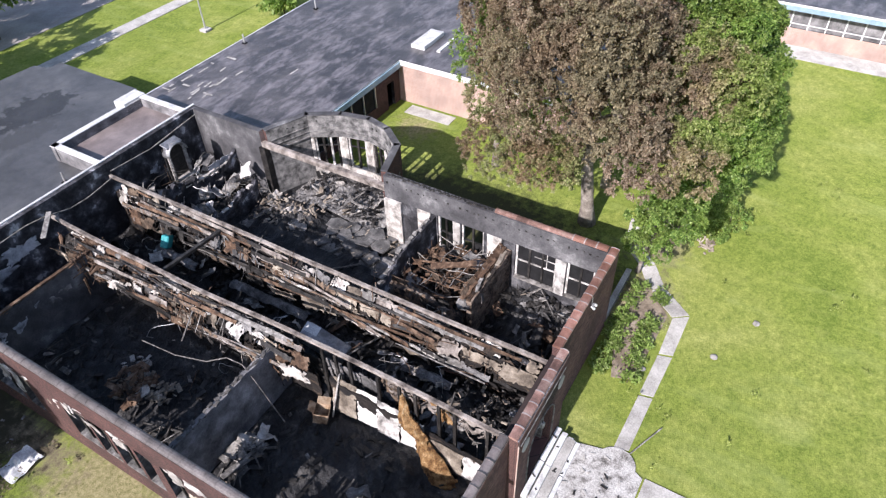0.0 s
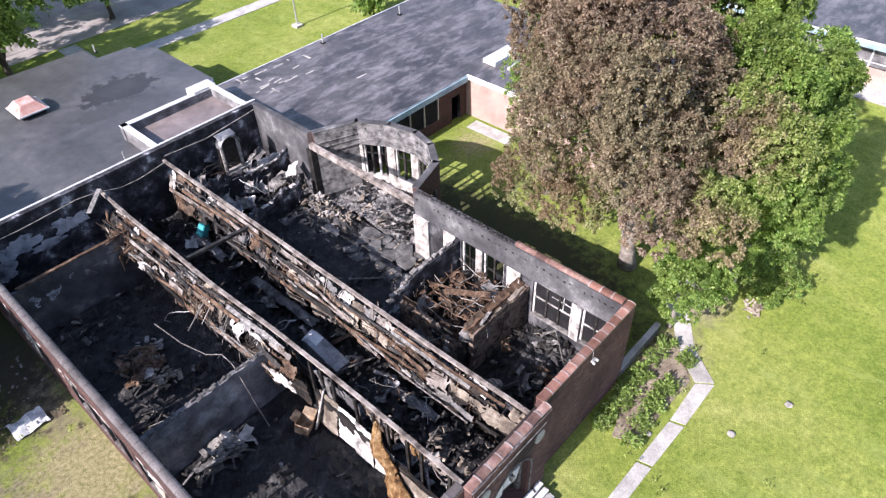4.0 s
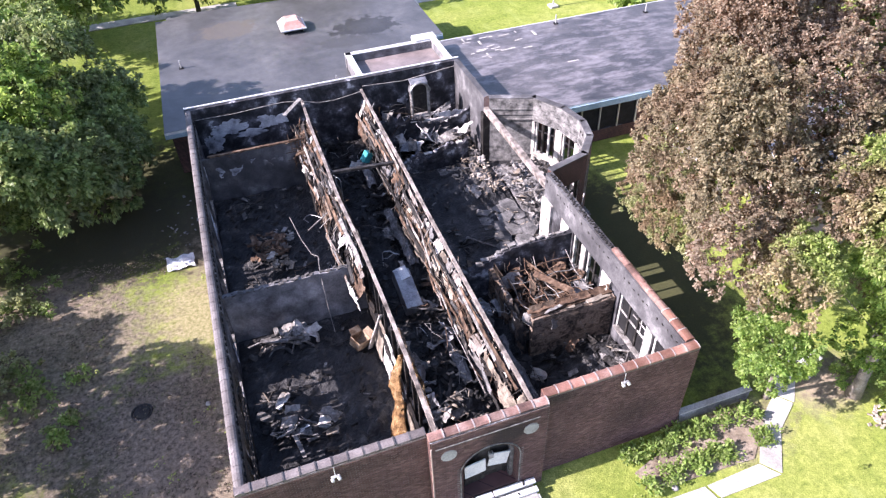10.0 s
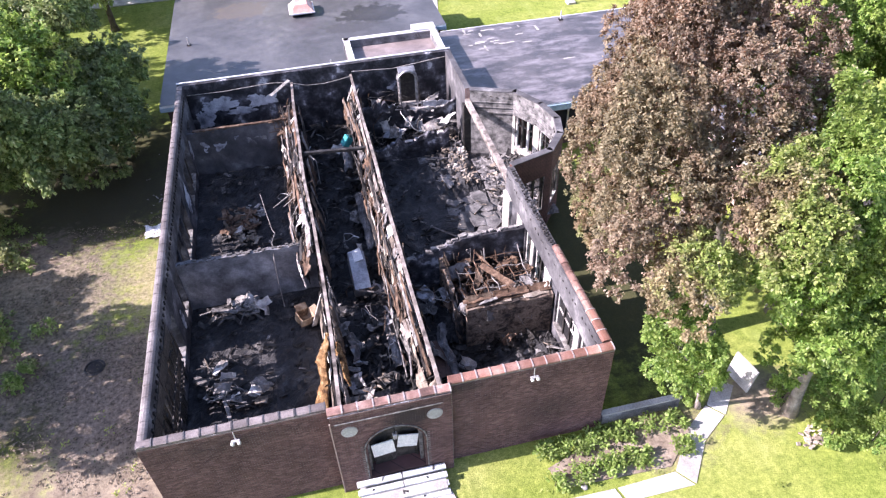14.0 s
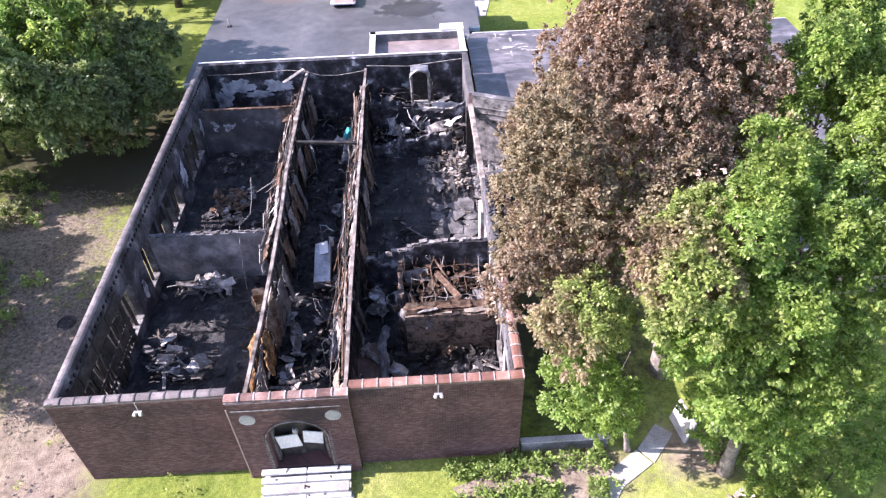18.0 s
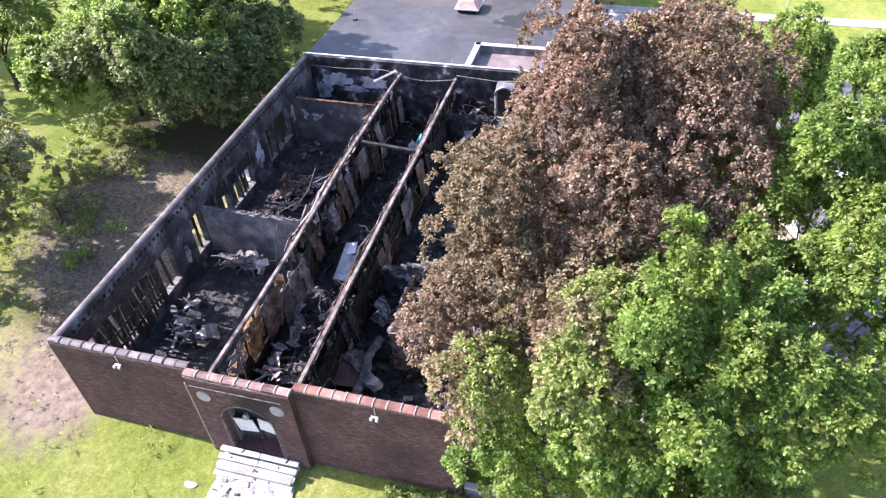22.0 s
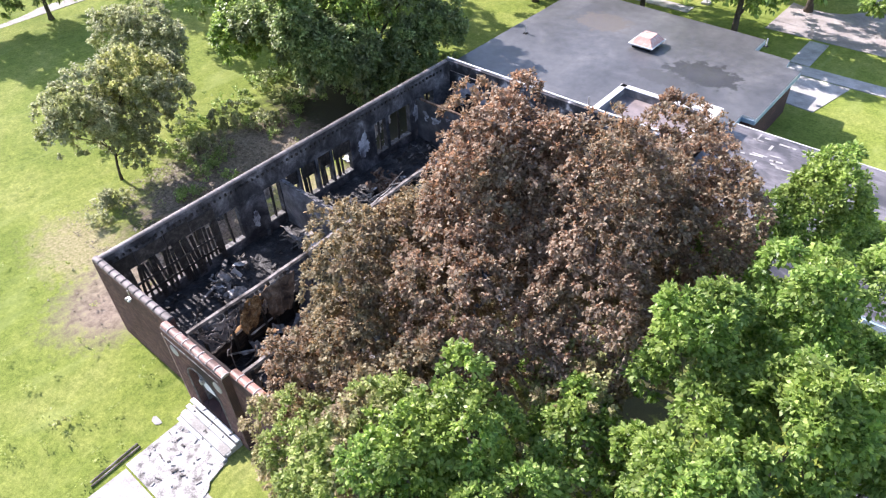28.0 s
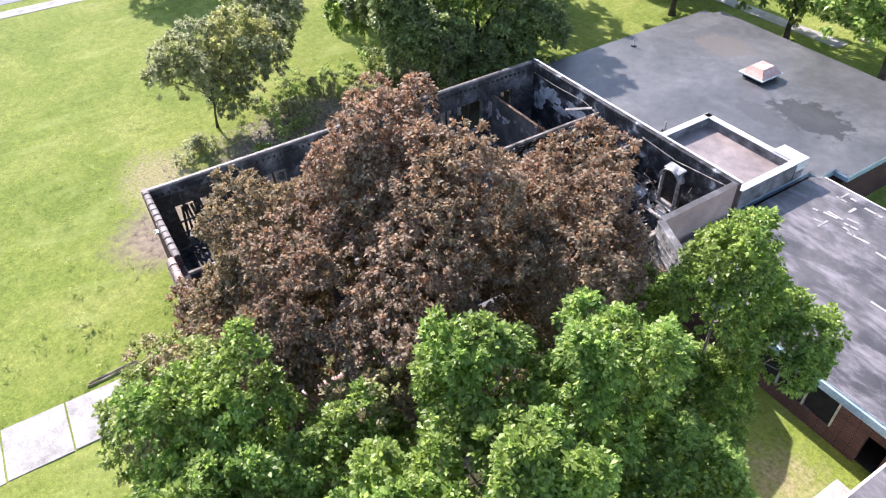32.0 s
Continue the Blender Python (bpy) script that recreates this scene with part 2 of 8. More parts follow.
m_flash = mat("white_metal_flashing", [(0.3, (0.5, 0.5, 0.5)), (0.55, (0.78, 0.78, 0.77))], 1.0, 0.5, fine=15, bmp=0.1)
m_conc = mat("pale_concrete", [(0.3, (0.3, 0.285, 0.27)), (0.5, (0.45, 0.435, 0.41)), (0.7, (0.58, 0.56, 0.54))], 0.8, 0.9, fine=14, bmp=0.3, vary=0.1)
m_concw = mat("white_step_concrete", [(0.3, (0.4, 0.4, 0.4)), (0.5, (0.7, 0.7, 0.7)), (0.7, (0.8, 0.8, 0.79))], 1.2, 0.85, fine=14, bmp=0.25)
m_landing = mat("grimy_cracked_concrete", [(0.34, (0.16, 0.15, 0.14)), (0.42, (0.36, 0.345, 0.33)), (0.5, (0.52, 0.505, 0.485)), (0.7, (0.64, 0.63, 0.61))], 1.8, 0.9, fine=12, finec=0.6, bmp=0.4, dist=0.4)
m_blue = mat("blue_grey_fascia", [(0.3, (0.22, 0.33, 0.42)), (0.6, (0.36, 0.48, 0.56))], 1.0, 0.5, fine=15, bmp=0.1)
m_bark = mat("grey_bark", [(0.3, (0.12, 0.1, 0.085)), (0.5, (0.27, 0.235, 0.2)), (0.7, (0.42, 0.38, 0.34))], 2.5, 0.9, fine=18, bmp=0.8, bdist=0.06)
m_barkd = mat("dark_bark", [(0.3, (0.035, 0.028, 0.022)), (0.6, (0.11, 0.09, 0.07))], 3.0, 0.9, fine=18, bmp=0.8, bdist=0.05)
m_soil = mat("bare_soil", [(0.3, (0.13, 0.1, 0.075)), (0.5, (0.27, 0.22, 0.17)), (0.7, (0.42, 0.36, 0.3))], 0.8, 0.95, fine=9, bmp=0.8, bdist=0.05)
m_steel = mat("galvanised_steel", [(0.3, (0.4, 0.4, 0.4)), (0.6, (0.6, 0.6, 0.6))], 2.0, 0.5, 0.5, fine=20, bmp=0.1)
m_ventcap = mat("pinkish_painted_cap", [(0.3, (0.45, 0.2, 0.16)), (0.5, (0.62, 0.38, 0.33)), (0.7, (0.75, 0.62, 0.58))], 1.2, 0.55, fine=20, bmp=0.15)
m_rag = mat("white_plastic_sheet", [(0.3, (0.6, 0.63, 0.66)), (0.6, (0.8, 0.8, 0.8))], 2.0, 0.5, fine=20, bmp=0.2)
m_teal = mat("teal_plastic", [(0.3, (0.02, 0.22, 0.24)), (0.6, (0.06, 0.4, 0.42))], 4.0, 0.5)
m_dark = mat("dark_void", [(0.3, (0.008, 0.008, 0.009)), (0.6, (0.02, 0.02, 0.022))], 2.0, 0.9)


def roof_mat(name, dark, mid, light, streak=0.0, ponds=()):
    m, t, b, g = base_mat(name, 0.42)
    b.inputs["Specular IOR Level"].default_value = 0.8
    n1 = noise_node(t, g.outputs["Position"], 0.22, 9.0, 0.6, 0.6)
    n2 = noise_node(t, g.outputs["Position"], 1.3, 8.0, 0.65)
    n3 = noise_node(t, g.outputs["Position"], 30.0, 3.0)
    col = ramp(t, n1, [(0.32, dark), (0.5, mid), (0.68, light)])
    col = mixc(t, col, ramp(t, n2, [(0.3, (0.72,) * 3), (0.7, (1.25,) * 3)]), 1.0, "MULTIPLY")
    col = mixc(t, col, ramp(t, n3, [(0.3, (0.85,) * 3), (0.7, (1.12,) * 3)]), 1.0, "MULTIPLY")
    if streak:
        mp = t.nodes.new("ShaderNodeMapping")
        mp.inputs["Scale"].default_value = (0.5, 1.15, 1.0)
        t.links.new(g.outputs["Position"], mp.inputs[0])
        n4 = noise_node(t, mp.outputs[0], 0.9, 8.0, 0.7, 0.3)
        col = mixc(t, col, (0.32, 0.295, 0.31), ramp(t, n4, [(0.46, (0, 0, 0)), (0.66, (streak,) * 3)]))
    # dried puddles: dark silt with a broken rim
    for cx, cy, rx, ry, c in ponds:
        mp = t.nodes.new("ShaderNodeMapping")
        mp.inputs["Location"].default_value = (-cx / rx, -cy / ry, 0)
        mp.inputs["Scale"].default_value = (1 / rx, 1 / ry, 0)
        t.links.new(g.outputs["Position"], mp.inputs[0])
        ln = t.nodes.new("ShaderNodeVectorMath")
        ln.operation = "LENGTH"
        t.links.new(mp.outputs[0], ln.inputs[0])
        ad = t.nodes.new("ShaderNodeMath")
        ad.operation = "MULTIPLY_ADD"
        ad.inputs[1].default_value = 1.7
        t.links.new(n2, ad.inputs[0])
        t.links.new(ln.outputs["Value"], ad.inputs[2])
        hv = t.nodes.new("ShaderNodeMath")
        hv.operation = "MULTIPLY"
        hv.inputs[1].default_value = 0.4
        t.links.new(ad.outputs[0], hv.inputs[0])
        col = mixc(t, col, c, ramp(t, hv.outputs[0], [(0.3, (0.85,) * 3), (0.44, (0.7,) * 3), (0.6, (0.97,) * 3), (0.65, (0, 0, 0))]))
    t.links.new(col, b.inputs["Base Color"])
    bump(t, b, n3, 0.2, 0.02)
    return m


m_roof1 = roof_mat("grey_roof_membrane", (0.064, 0.064, 0.066), (0.088, 0.088, 0.091), (0.126, 0.125, 0.125), 0.0, ((15.9, 43.3, 4.0, 2.7, (0.03, 0.028, 0.027)), (4.3, 47.5, 3.4, 2.6, (0.12, 0.105, 0.09)), (13.6, 41.0, 3.0, 1.6, (0.06, 0.058, 0.058))))
m_roof2 = roof_mat("tarred_roof", (0.04, 0.037, 0.039), (0.068, 0.063, 0.064), (0.115, 0.106, 0.106), 0.62)
m_roof3 = roof_mat("brown_gravel_roof", (0.16, 0.13, 0.125), (0.24, 0.2, 0.19), (0.33, 0.28, 0.27))


def ground_mat():
    m, t, b, g = base_mat("lawn", 0.95)
    b.inputs["Specular IOR Level"].default_value = 0.1
    pos = g.outputs["Position"]
    n1 = noise_node(t, pos, 0.12, 8.0, 0.6, 0.4)
    n2 = noise_node(t, pos, 1.4, 8.0, 0.7)
    n3 = noise_node(t, pos, 14.0, 5.0, 0.7)
    col = ramp(t, n1, [(0.3, (0.172, 0.24, 0.053)), (0.48, (0.24, 0.305, 0.074)), (0.6, (0.296, 0.346, 0.103)), (0.75, (0.37, 0.396, 0.155))])
    col = mixc(t, col, ramp(t, n2, [(0.3, (0.65, 0.72, 0.6)), (0.7, (1.25, 1.18, 1.2))]), 1.0, "MULTIPLY")
    col = mixc(t, col, ramp(t, n3, [(0.25, (0.5, 0.55, 0.45)), (0.75, (1.3, 1.25, 1.2))]), 1.0, "MULTIPLY")
    n4 = noise_node(t, pos, 4.5, 6.0, 0.7)
    col = mixc(t, col, ramp(t, n4, [(0.3, (0.62, 0.66, 0.55)), (0.7, (1.3, 1.24, 1.25))]), 1.0, "MULTIPLY")
    n5 = noise_node(t, pos, 0.33, 7.0, 0.68, 0.8)
    col = mixc(t, col, (0.31, 0.33, 0.1), ramp(t, n5, [(0.56, (0, 0, 0)), (0.72, (0.4,) * 3)]))
    n6 = noise_node(t, pos, 0.5, 7.0, 0.7, 0.4)
    col = mixc(t, col, (0.1, 0.15, 0.03), ramp(t, n6, [(0.6, (0, 0, 0)), (0.76, (0.35,) * 3)]))
    ms = t.nodes.new("ShaderNodeMapping")
    ms.inputs["Scale"].default_value = (0.5, 0.14, 1.0)
    ms.inputs["Rotation"].default_value = (0, 0, 0.5)
    t.links.new(pos, ms.inputs[0])
    n7 = noise_node(t, ms.outputs[0], 1.0, 6.0, 0.65, 0.5)
    col = mixc(t, col, (0.34, 0.39, 0.135), ramp(t, n7, [(0.54, (0, 0, 0)), (0.7, (0.4,) * 3)]))
    # worn, dried ground along the burnt building: patches round a few centres; type 2 paints in deep shade
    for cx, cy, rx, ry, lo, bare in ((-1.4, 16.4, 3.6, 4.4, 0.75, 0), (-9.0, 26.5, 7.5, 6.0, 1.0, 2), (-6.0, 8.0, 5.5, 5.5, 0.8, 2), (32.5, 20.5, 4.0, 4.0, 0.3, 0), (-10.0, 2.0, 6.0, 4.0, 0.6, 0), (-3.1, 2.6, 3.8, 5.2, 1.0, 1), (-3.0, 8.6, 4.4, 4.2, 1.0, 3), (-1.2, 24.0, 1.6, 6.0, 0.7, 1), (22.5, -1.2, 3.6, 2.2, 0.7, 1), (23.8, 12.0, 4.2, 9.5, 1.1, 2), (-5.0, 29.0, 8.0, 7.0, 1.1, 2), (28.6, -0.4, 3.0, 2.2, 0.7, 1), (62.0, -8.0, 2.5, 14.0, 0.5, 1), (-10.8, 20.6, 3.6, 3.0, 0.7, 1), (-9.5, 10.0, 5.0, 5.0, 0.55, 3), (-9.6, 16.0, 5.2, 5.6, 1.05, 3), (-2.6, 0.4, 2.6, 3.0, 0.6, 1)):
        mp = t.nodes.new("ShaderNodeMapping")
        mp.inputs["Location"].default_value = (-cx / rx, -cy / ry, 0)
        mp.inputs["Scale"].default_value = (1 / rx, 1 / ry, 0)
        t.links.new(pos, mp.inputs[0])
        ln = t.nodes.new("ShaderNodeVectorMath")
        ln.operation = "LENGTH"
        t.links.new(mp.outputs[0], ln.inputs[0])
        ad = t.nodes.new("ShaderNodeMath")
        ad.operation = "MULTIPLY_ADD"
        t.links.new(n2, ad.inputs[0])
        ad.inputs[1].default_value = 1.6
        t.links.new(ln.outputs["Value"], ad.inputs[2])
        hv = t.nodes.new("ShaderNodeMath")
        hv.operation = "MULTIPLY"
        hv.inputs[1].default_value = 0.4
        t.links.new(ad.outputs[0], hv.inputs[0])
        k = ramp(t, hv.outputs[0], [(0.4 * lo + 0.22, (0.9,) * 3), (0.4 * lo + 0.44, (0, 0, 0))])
        # near-black mix for type 2: shade of trees and walls put into the colour
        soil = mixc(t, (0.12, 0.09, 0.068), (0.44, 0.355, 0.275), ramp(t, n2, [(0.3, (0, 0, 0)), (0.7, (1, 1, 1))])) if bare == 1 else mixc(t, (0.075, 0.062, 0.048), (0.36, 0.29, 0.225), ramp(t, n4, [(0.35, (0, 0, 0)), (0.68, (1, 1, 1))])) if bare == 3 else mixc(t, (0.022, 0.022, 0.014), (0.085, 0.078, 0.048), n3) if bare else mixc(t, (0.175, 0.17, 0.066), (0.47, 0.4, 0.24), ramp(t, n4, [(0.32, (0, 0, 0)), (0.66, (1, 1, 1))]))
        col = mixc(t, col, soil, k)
    t.links.new(col, b.inputs["Base Color"])
    bump(t, b, n3, 0.8, 0.05)
    return m


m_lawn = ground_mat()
m_asph = mat("parking_asphalt", [(0.3, (0.26, 0.23, 0.22)), (0.6, (0.42, 0.38, 0.36))], 0.4, 0.9, fine=12, bmp=0.2)
m_road = mat("street_asphalt", [(0.3, (0.16, 0.17, 0.19)), (0.6, (0.26, 0.27, 0.29))], 0.4, 0.9, fine=12, bmp=0.2)


def leaf_mat(name, cols, trans=0.48, other=None, gloss=0.3, rough=0.5, through_tint=(1, 1, 1)):
    """Leaves: colours from leaf to leaf, a second palette in patches of the crown, a tint for light that shines through."""
    m, t, b, g = base_mat(name, rough)
    b.inputs["Specular IOR Level"].default_value = gloss
    ri = g.outputs["Random Per Island"]
    col = ramp(t, ri, [(i / max(1, len(cols) - 1), c) for i, c in enumerate(cols)])
    if other:
        n2 = noise_node(t, g.outputs["Position"], 0.42, 5.0, 0.6, 0.3)
        col = mixc(t, col, ramp(t, ri, [(i / max(1, len(other) - 1), c) for i, c in enumerate(other)]), ramp(t, n2, [(0.47, (0, 0, 0)), (0.58, (0.9,) * 3)]))
    n1 = noise_node(t, g.outputs["Position"], 0.7, 6.0)
    col = mixc(t, col, ramp(t, n1, [(0.3, (0.66,) * 3), (0.7, (1.28,) * 3)]), 1.0, "MULTIPLY")
    t.links.new(col, b.inputs["Base Color"])
    tr = t.nodes.new("ShaderNodeBsdfTranslucent")
    t.links.new(mixc(t, col, through_tint, 1.0, "MULTIPLY"), tr.inputs[0])
    mx = nd(t, "ShaderNodeMixShader", Fac=trans)
    t.links.new(b.outputs[0], mx.inputs[1])
    t.links.new(tr.outputs[0], mx.inputs[2])
    t.links.new(mx.outputs[0], t.nodes["Material Output"].inputs[0])
    return m


m_leaf = leaf_mat("green_leaves", [(0.1, 0.182, 0.044), (0.185, 0.298, 0.07), (0.295, 0.415, 0.11), (0.42, 0.53, 0.18)], 0.53, [(0.14, 0.215, 0.046), (0.255, 0.345, 0.084), (0.385, 0.475, 0.145)], 0.34, 0.42, (1.22, 1.26, 1.05))
m_leafd = leaf_mat("deep_green_leaves", [(0.172, 0.271, 0.0678), (0.259, 0.382, 0.105), (0.357, 0.468, 0.16), (0.468, 0.554, 0.246)], 0.7, [(0.172, 0.234, 0.0862), (0.296, 0.357, 0.16), (0.444, 0.468, 0.246)])
m_brown = leaf_mat("scorched_leaves", [(0.158, 0.122, 0.087), (0.255, 0.203, 0.147), (0.37, 0.302, 0.224), (0.48, 0.41, 0.318)], 0.43, [(0.17, 0.146, 0.096), (0.275, 0.236, 0.16), (0.39, 0.34, 0.24)], 0.2, 0.6, (1.2, 0.78, 0.6))
m_tan = leaf_mat("pale_scorched_leaves", [(0.155, 0.14, 0.088), (0.245, 0.222, 0.14), (0.33, 0.295, 0.188), (0.43, 0.38, 0.25)], 0.42, [(0.165, 0.125, 0.086), (0.26, 0.2, 0.138), (0.36, 0.285, 0.2)], 0.16, 0.65, (1.05, 0.78, 0.6))
m_olive = leaf_mat("half_scorched_leaves", [(0.19, 0.22, 0.085), (0.29, 0.3, 0.135), (0.4, 0.4, 0.2), (0.31, 0.39, 0.125)], 0.45, [(0.2, 0.13, 0.08), (0.29, 0.2, 0.13), (0.36, 0.27, 0.17)])
m_mix = leaf_mat("green_leaves_with_scorched_sprays", [(0.14, 0.2, 0.05), (0.25, 0.34, 0.085), (0.38, 0.46, 0.14), (0.52, 0.56, 0.24)], 0.5, [(0.22, 0.165, 0.1), (0.36, 0.28, 0.175), (0.5, 0.42, 0.28)])
m_greygreen = leaf_mat("grey_green_leaves", [(0.22, 0.25, 0.125), (0.33, 0.36, 0.19), (0.46, 0.475, 0.275), (0.56, 0.565, 0.36)], 0.5, [(0.24, 0.27, 0.1), (0.4, 0.43, 0.17)])
m_yellowgreen = leaf_mat("yellow_green_leaves", [(0.23, 0.26, 0.07), (0.36, 0.385, 0.115), (0.5, 0.5, 0.18), (0.6, 0.58, 0.26)], 0.5)
# darkened leaf copy: the crowns' shaded side is put into its colour
m_leafshade = leaf_mat("shaded_side_leaves", [(0.12, 0.18, 0.055), (0.195, 0.275, 0.08), (0.31, 0.395, 0.13), (0.44, 0.52, 0.21)], 0.45, [(0.13, 0.165, 0.065), (0.21, 0.25, 0.11), (0.33, 0.36, 0.17)], 0.4, 0.45)
m_tuft = leaf_mat("grass_blades", [(0.22, 0.29, 0.06), (0.32, 0.38, 0.09), (0.42, 0.46, 0.15)], 0.4)
m_weed = leaf_mat("weed_leaves", [(0.2, 0.3, 0.07), (0.28, 0.4, 0.1), (0.38, 0.46, 0.17)])

# ---- building blocks ----


def mesh_ob(name, verts, faces, material, parent=None, label="", smooth=False):
    me = bpy.data.meshes.new(name)
    me.from_pydata([tuple(v) for v in verts], [], faces)
    if material:
        for k in (material if isinstance(material, (list, tuple)) else [material]):
            me.materials.append(k)
    if smooth:
        me.polygons.foreach_set("use_smooth", [True] * len(me.polygons))
    me.update()
    ob = new(name, me)
    if parent:
        ob.parent = parent
    if label:
        ob["label"] = label
    return ob


def part(name, bm, material, parent=None, label="", smooth=False):
    me = bpy.data.meshes.new(name)
    bm.normal_update()
    bm.to_mesh(me)
    bm.free()
    me.materials.append(material)
    if smooth:
        me.polygons.foreach_set("use_smooth", [True] * len(me.polygons))
    ob = new(name, me)
    if parent:
        ob.parent = parent
    if label:
        ob["label"] = label
    return ob


def empty(name, label, category, group="", m=None, kind=""):
    ob = tagged(new(name), label, category, group, kind)
    if m is not None:
        ob.matrix_world = m
    return ob


def add_box(bm, c, s, rot=(0, 0, 0), bevel=0.0):
    r = bmesh.ops.create_cube(bm, size=1.0)
    vs = r["verts"]
    bmesh.ops.transform(bm, matrix=Matrix.LocRotScale(c, Euler([radians(a) for a in rot]), s), verts=vs)
    if bevel:
        es = list({e for v in vs for e in v.link_edges})
        bmesh.ops.bevel(bm, geom=es, offset=bevel, segments=1, affect="EDGES")


def boxbm(c, s, rot=(0, 0, 0), bevel=0.0):
    bm = bmesh.new()
    add_box(bm, c, s, rot, bevel)
    return bm


def add_tube(bm, pts, r, seg=8, r2=None):
    """A round bar along a line of points, from radius r to r2."""
    pts = [Vector(p) for p in pts]
    rings = []
    for i, p in enumerate(pts):
        d = (pts[min(i + 1, len(pts) - 1)] - pts[max(i - 1, 0)]).normalized()
        a = d.cross(Vector((0, 0, 1)) if abs(d.z) < 0.9 else Vector((1, 0, 0))).normalized()
        b = d.cross(a)
        k = r if r2 is None else r + (r2 - r) * i / (len(pts) - 1)
        rings.append([bm.verts.new(p + (a * math.cos(2 * math.pi * j / seg) + b * math.sin(2 * math.pi * j / seg)) * k) for j in range(seg)])
    for u, v in zip(rings, rings[1:]):
        for j in range(seg):
            bm.faces.new((u[j], u[(j + 1) % seg], v[(j + 1) % seg], v[j]))
    bm.faces.new(rings[0][::-1])
    bm.faces.new(rings[-1])


def tube(pts, r, seg=8, r2=None):
    bm = bmesh.new()
    add_tube(bm, pts, r, seg, r2)
    return bm


CUBE_V = np.array([(x, y, z) for x in (-.5, .5) for y in (-.5, .5) for z in (-.5, .5)])
CUBE_F = [(0, 1, 3, 2), (4, 6, 7, 5), (0, 4, 5, 1), (2, 3, 7, 6), (0, 2, 6, 4), (1, 5, 7, 3)]


def scraps(name, rows, material, label, category, taper=0.25, group=""):
    """Many splintered pieces in one heap. rows: centre, size, Euler degrees."""
    rng = random.Random(len(rows) * 7 + 1)
    verts, faces = [], []
    for c, s, r in rows:
        m = np.array(Euler([radians(a) for a in r]).to_matrix())
        v = CUBE_V.copy()
        v[:, 1:] *= np.where(v[:, :1] > 0, 1 - taper * rng.random(), 1.0)
        v += np.array([[rng.uniform(-1, 1) * 0.08 for _ in range(3)] for _ in range(8)])
        v = (v * np.array(s)) @ m.T + np.array(c)
        o = len(verts)
        verts.extend(map(tuple, v))
        faces.extend([tuple(i + o for i in f) for f in CUBE_F])
    ob = mesh_ob(name, verts, faces, material)
    return tagged(ob, label, category, group, "stuff")


def wall(name, p0, p1, thick, z0, z1, openings, m_out, m_in, top=None):
    """A straight wall with openings cut through; its outer face lies on p0 to p1, its body to the left of that way. openings: from, to, bottom, top."""
    p0, p1 = Vector((*p0, 0)), Vector((*p1, 0))
    d = (p1 - p0).normalized()
    n = Vector((-d.y, d.x, 0))
    L = (p1 - p0).length
    us = sorted({0.0, L, *[o[0] for o in openings], *[o[1] for o in openings]})
    zs = sorted({z0, z1, *[o[2] for o in openings], *[o[3] for o in openings]})
    full = {}
    for i in range(len(us) - 1):
        for j in range(len(zs) - 1):
            u, z = (us[i] + us[i + 1]) / 2, (zs[j] + zs[j + 1]) / 2
            full[i, j] = not any(a < u < b and c < z < e for a, b, c, e in openings)
    verts, faces, mats = [], [], []

    def quad(pts, k):
        o = len(verts)
        verts.extend(pts)
        faces.append((o, o + 1, o + 2, o + 3))
        mats.append(k)

    def P(u, z, w):
        q = p0 + d * u + n * w
        return (q.x, q.y, z)

    for (i, j), f in full.items():
        if not f:
            continue
        a, b, c, e = us[i], us[i + 1], zs[j], zs[j + 1]
        quad([P(a, c, 0), P(b, c, 0), P(b, e, 0), P(a, e, 0)], 0)
        quad([P(b, c, thick), P(a, c, thick), P(a, e, thick), P(b, e, thick)], 1)
        if not full.get((i - 1, j)):
            quad([P(a, c, thick), P(a, c, 0), P(a, e, 0), P(a, e, thick)], 1 if i else 0)
        if not full.get((i + 1, j)):
            quad([P(b, c, 0), P(b, c, thick), P(b, e, thick), P(b, e, 0)], 1 if i < len(us) - 2 else 0)
        if not full.get((i, j + 1)):
            quad([P(a, e, 0), P(b, e, 0), P(b, e, thick), P(a, e, thick)], 1)
        if not full.get((i, j - 1)):
            quad([P(a, c, thick), P(b, c, thick), P(b, c, 0), P(a, c, 0)], 1)
    ob = mesh_ob(name, verts, faces, [m_out, m_in])
    ob.data.polygons.foreach_set("material_index", mats)
    return ob


def slab(name, poly, z0, z1, material, parent=None, label="", side=None):
    """A flat plate of any outline."""
    k = len(poly)
    verts = [(x, y, z0) for x, y in poly] + [(x, y, z1) for x, y in poly]
    faces = [tuple(range(k))[::-1], tuple(range(k, 2 * k))] + [(i, (i + 1) % k, (i + 1) % k + k, i + k) for i in range(k)]
    ob = mesh_ob(name, verts, faces, [material, side or material], parent, label)
    ob.data.polygons.foreach_set("material_index", [0, 0] + [1] * k)
    return ob


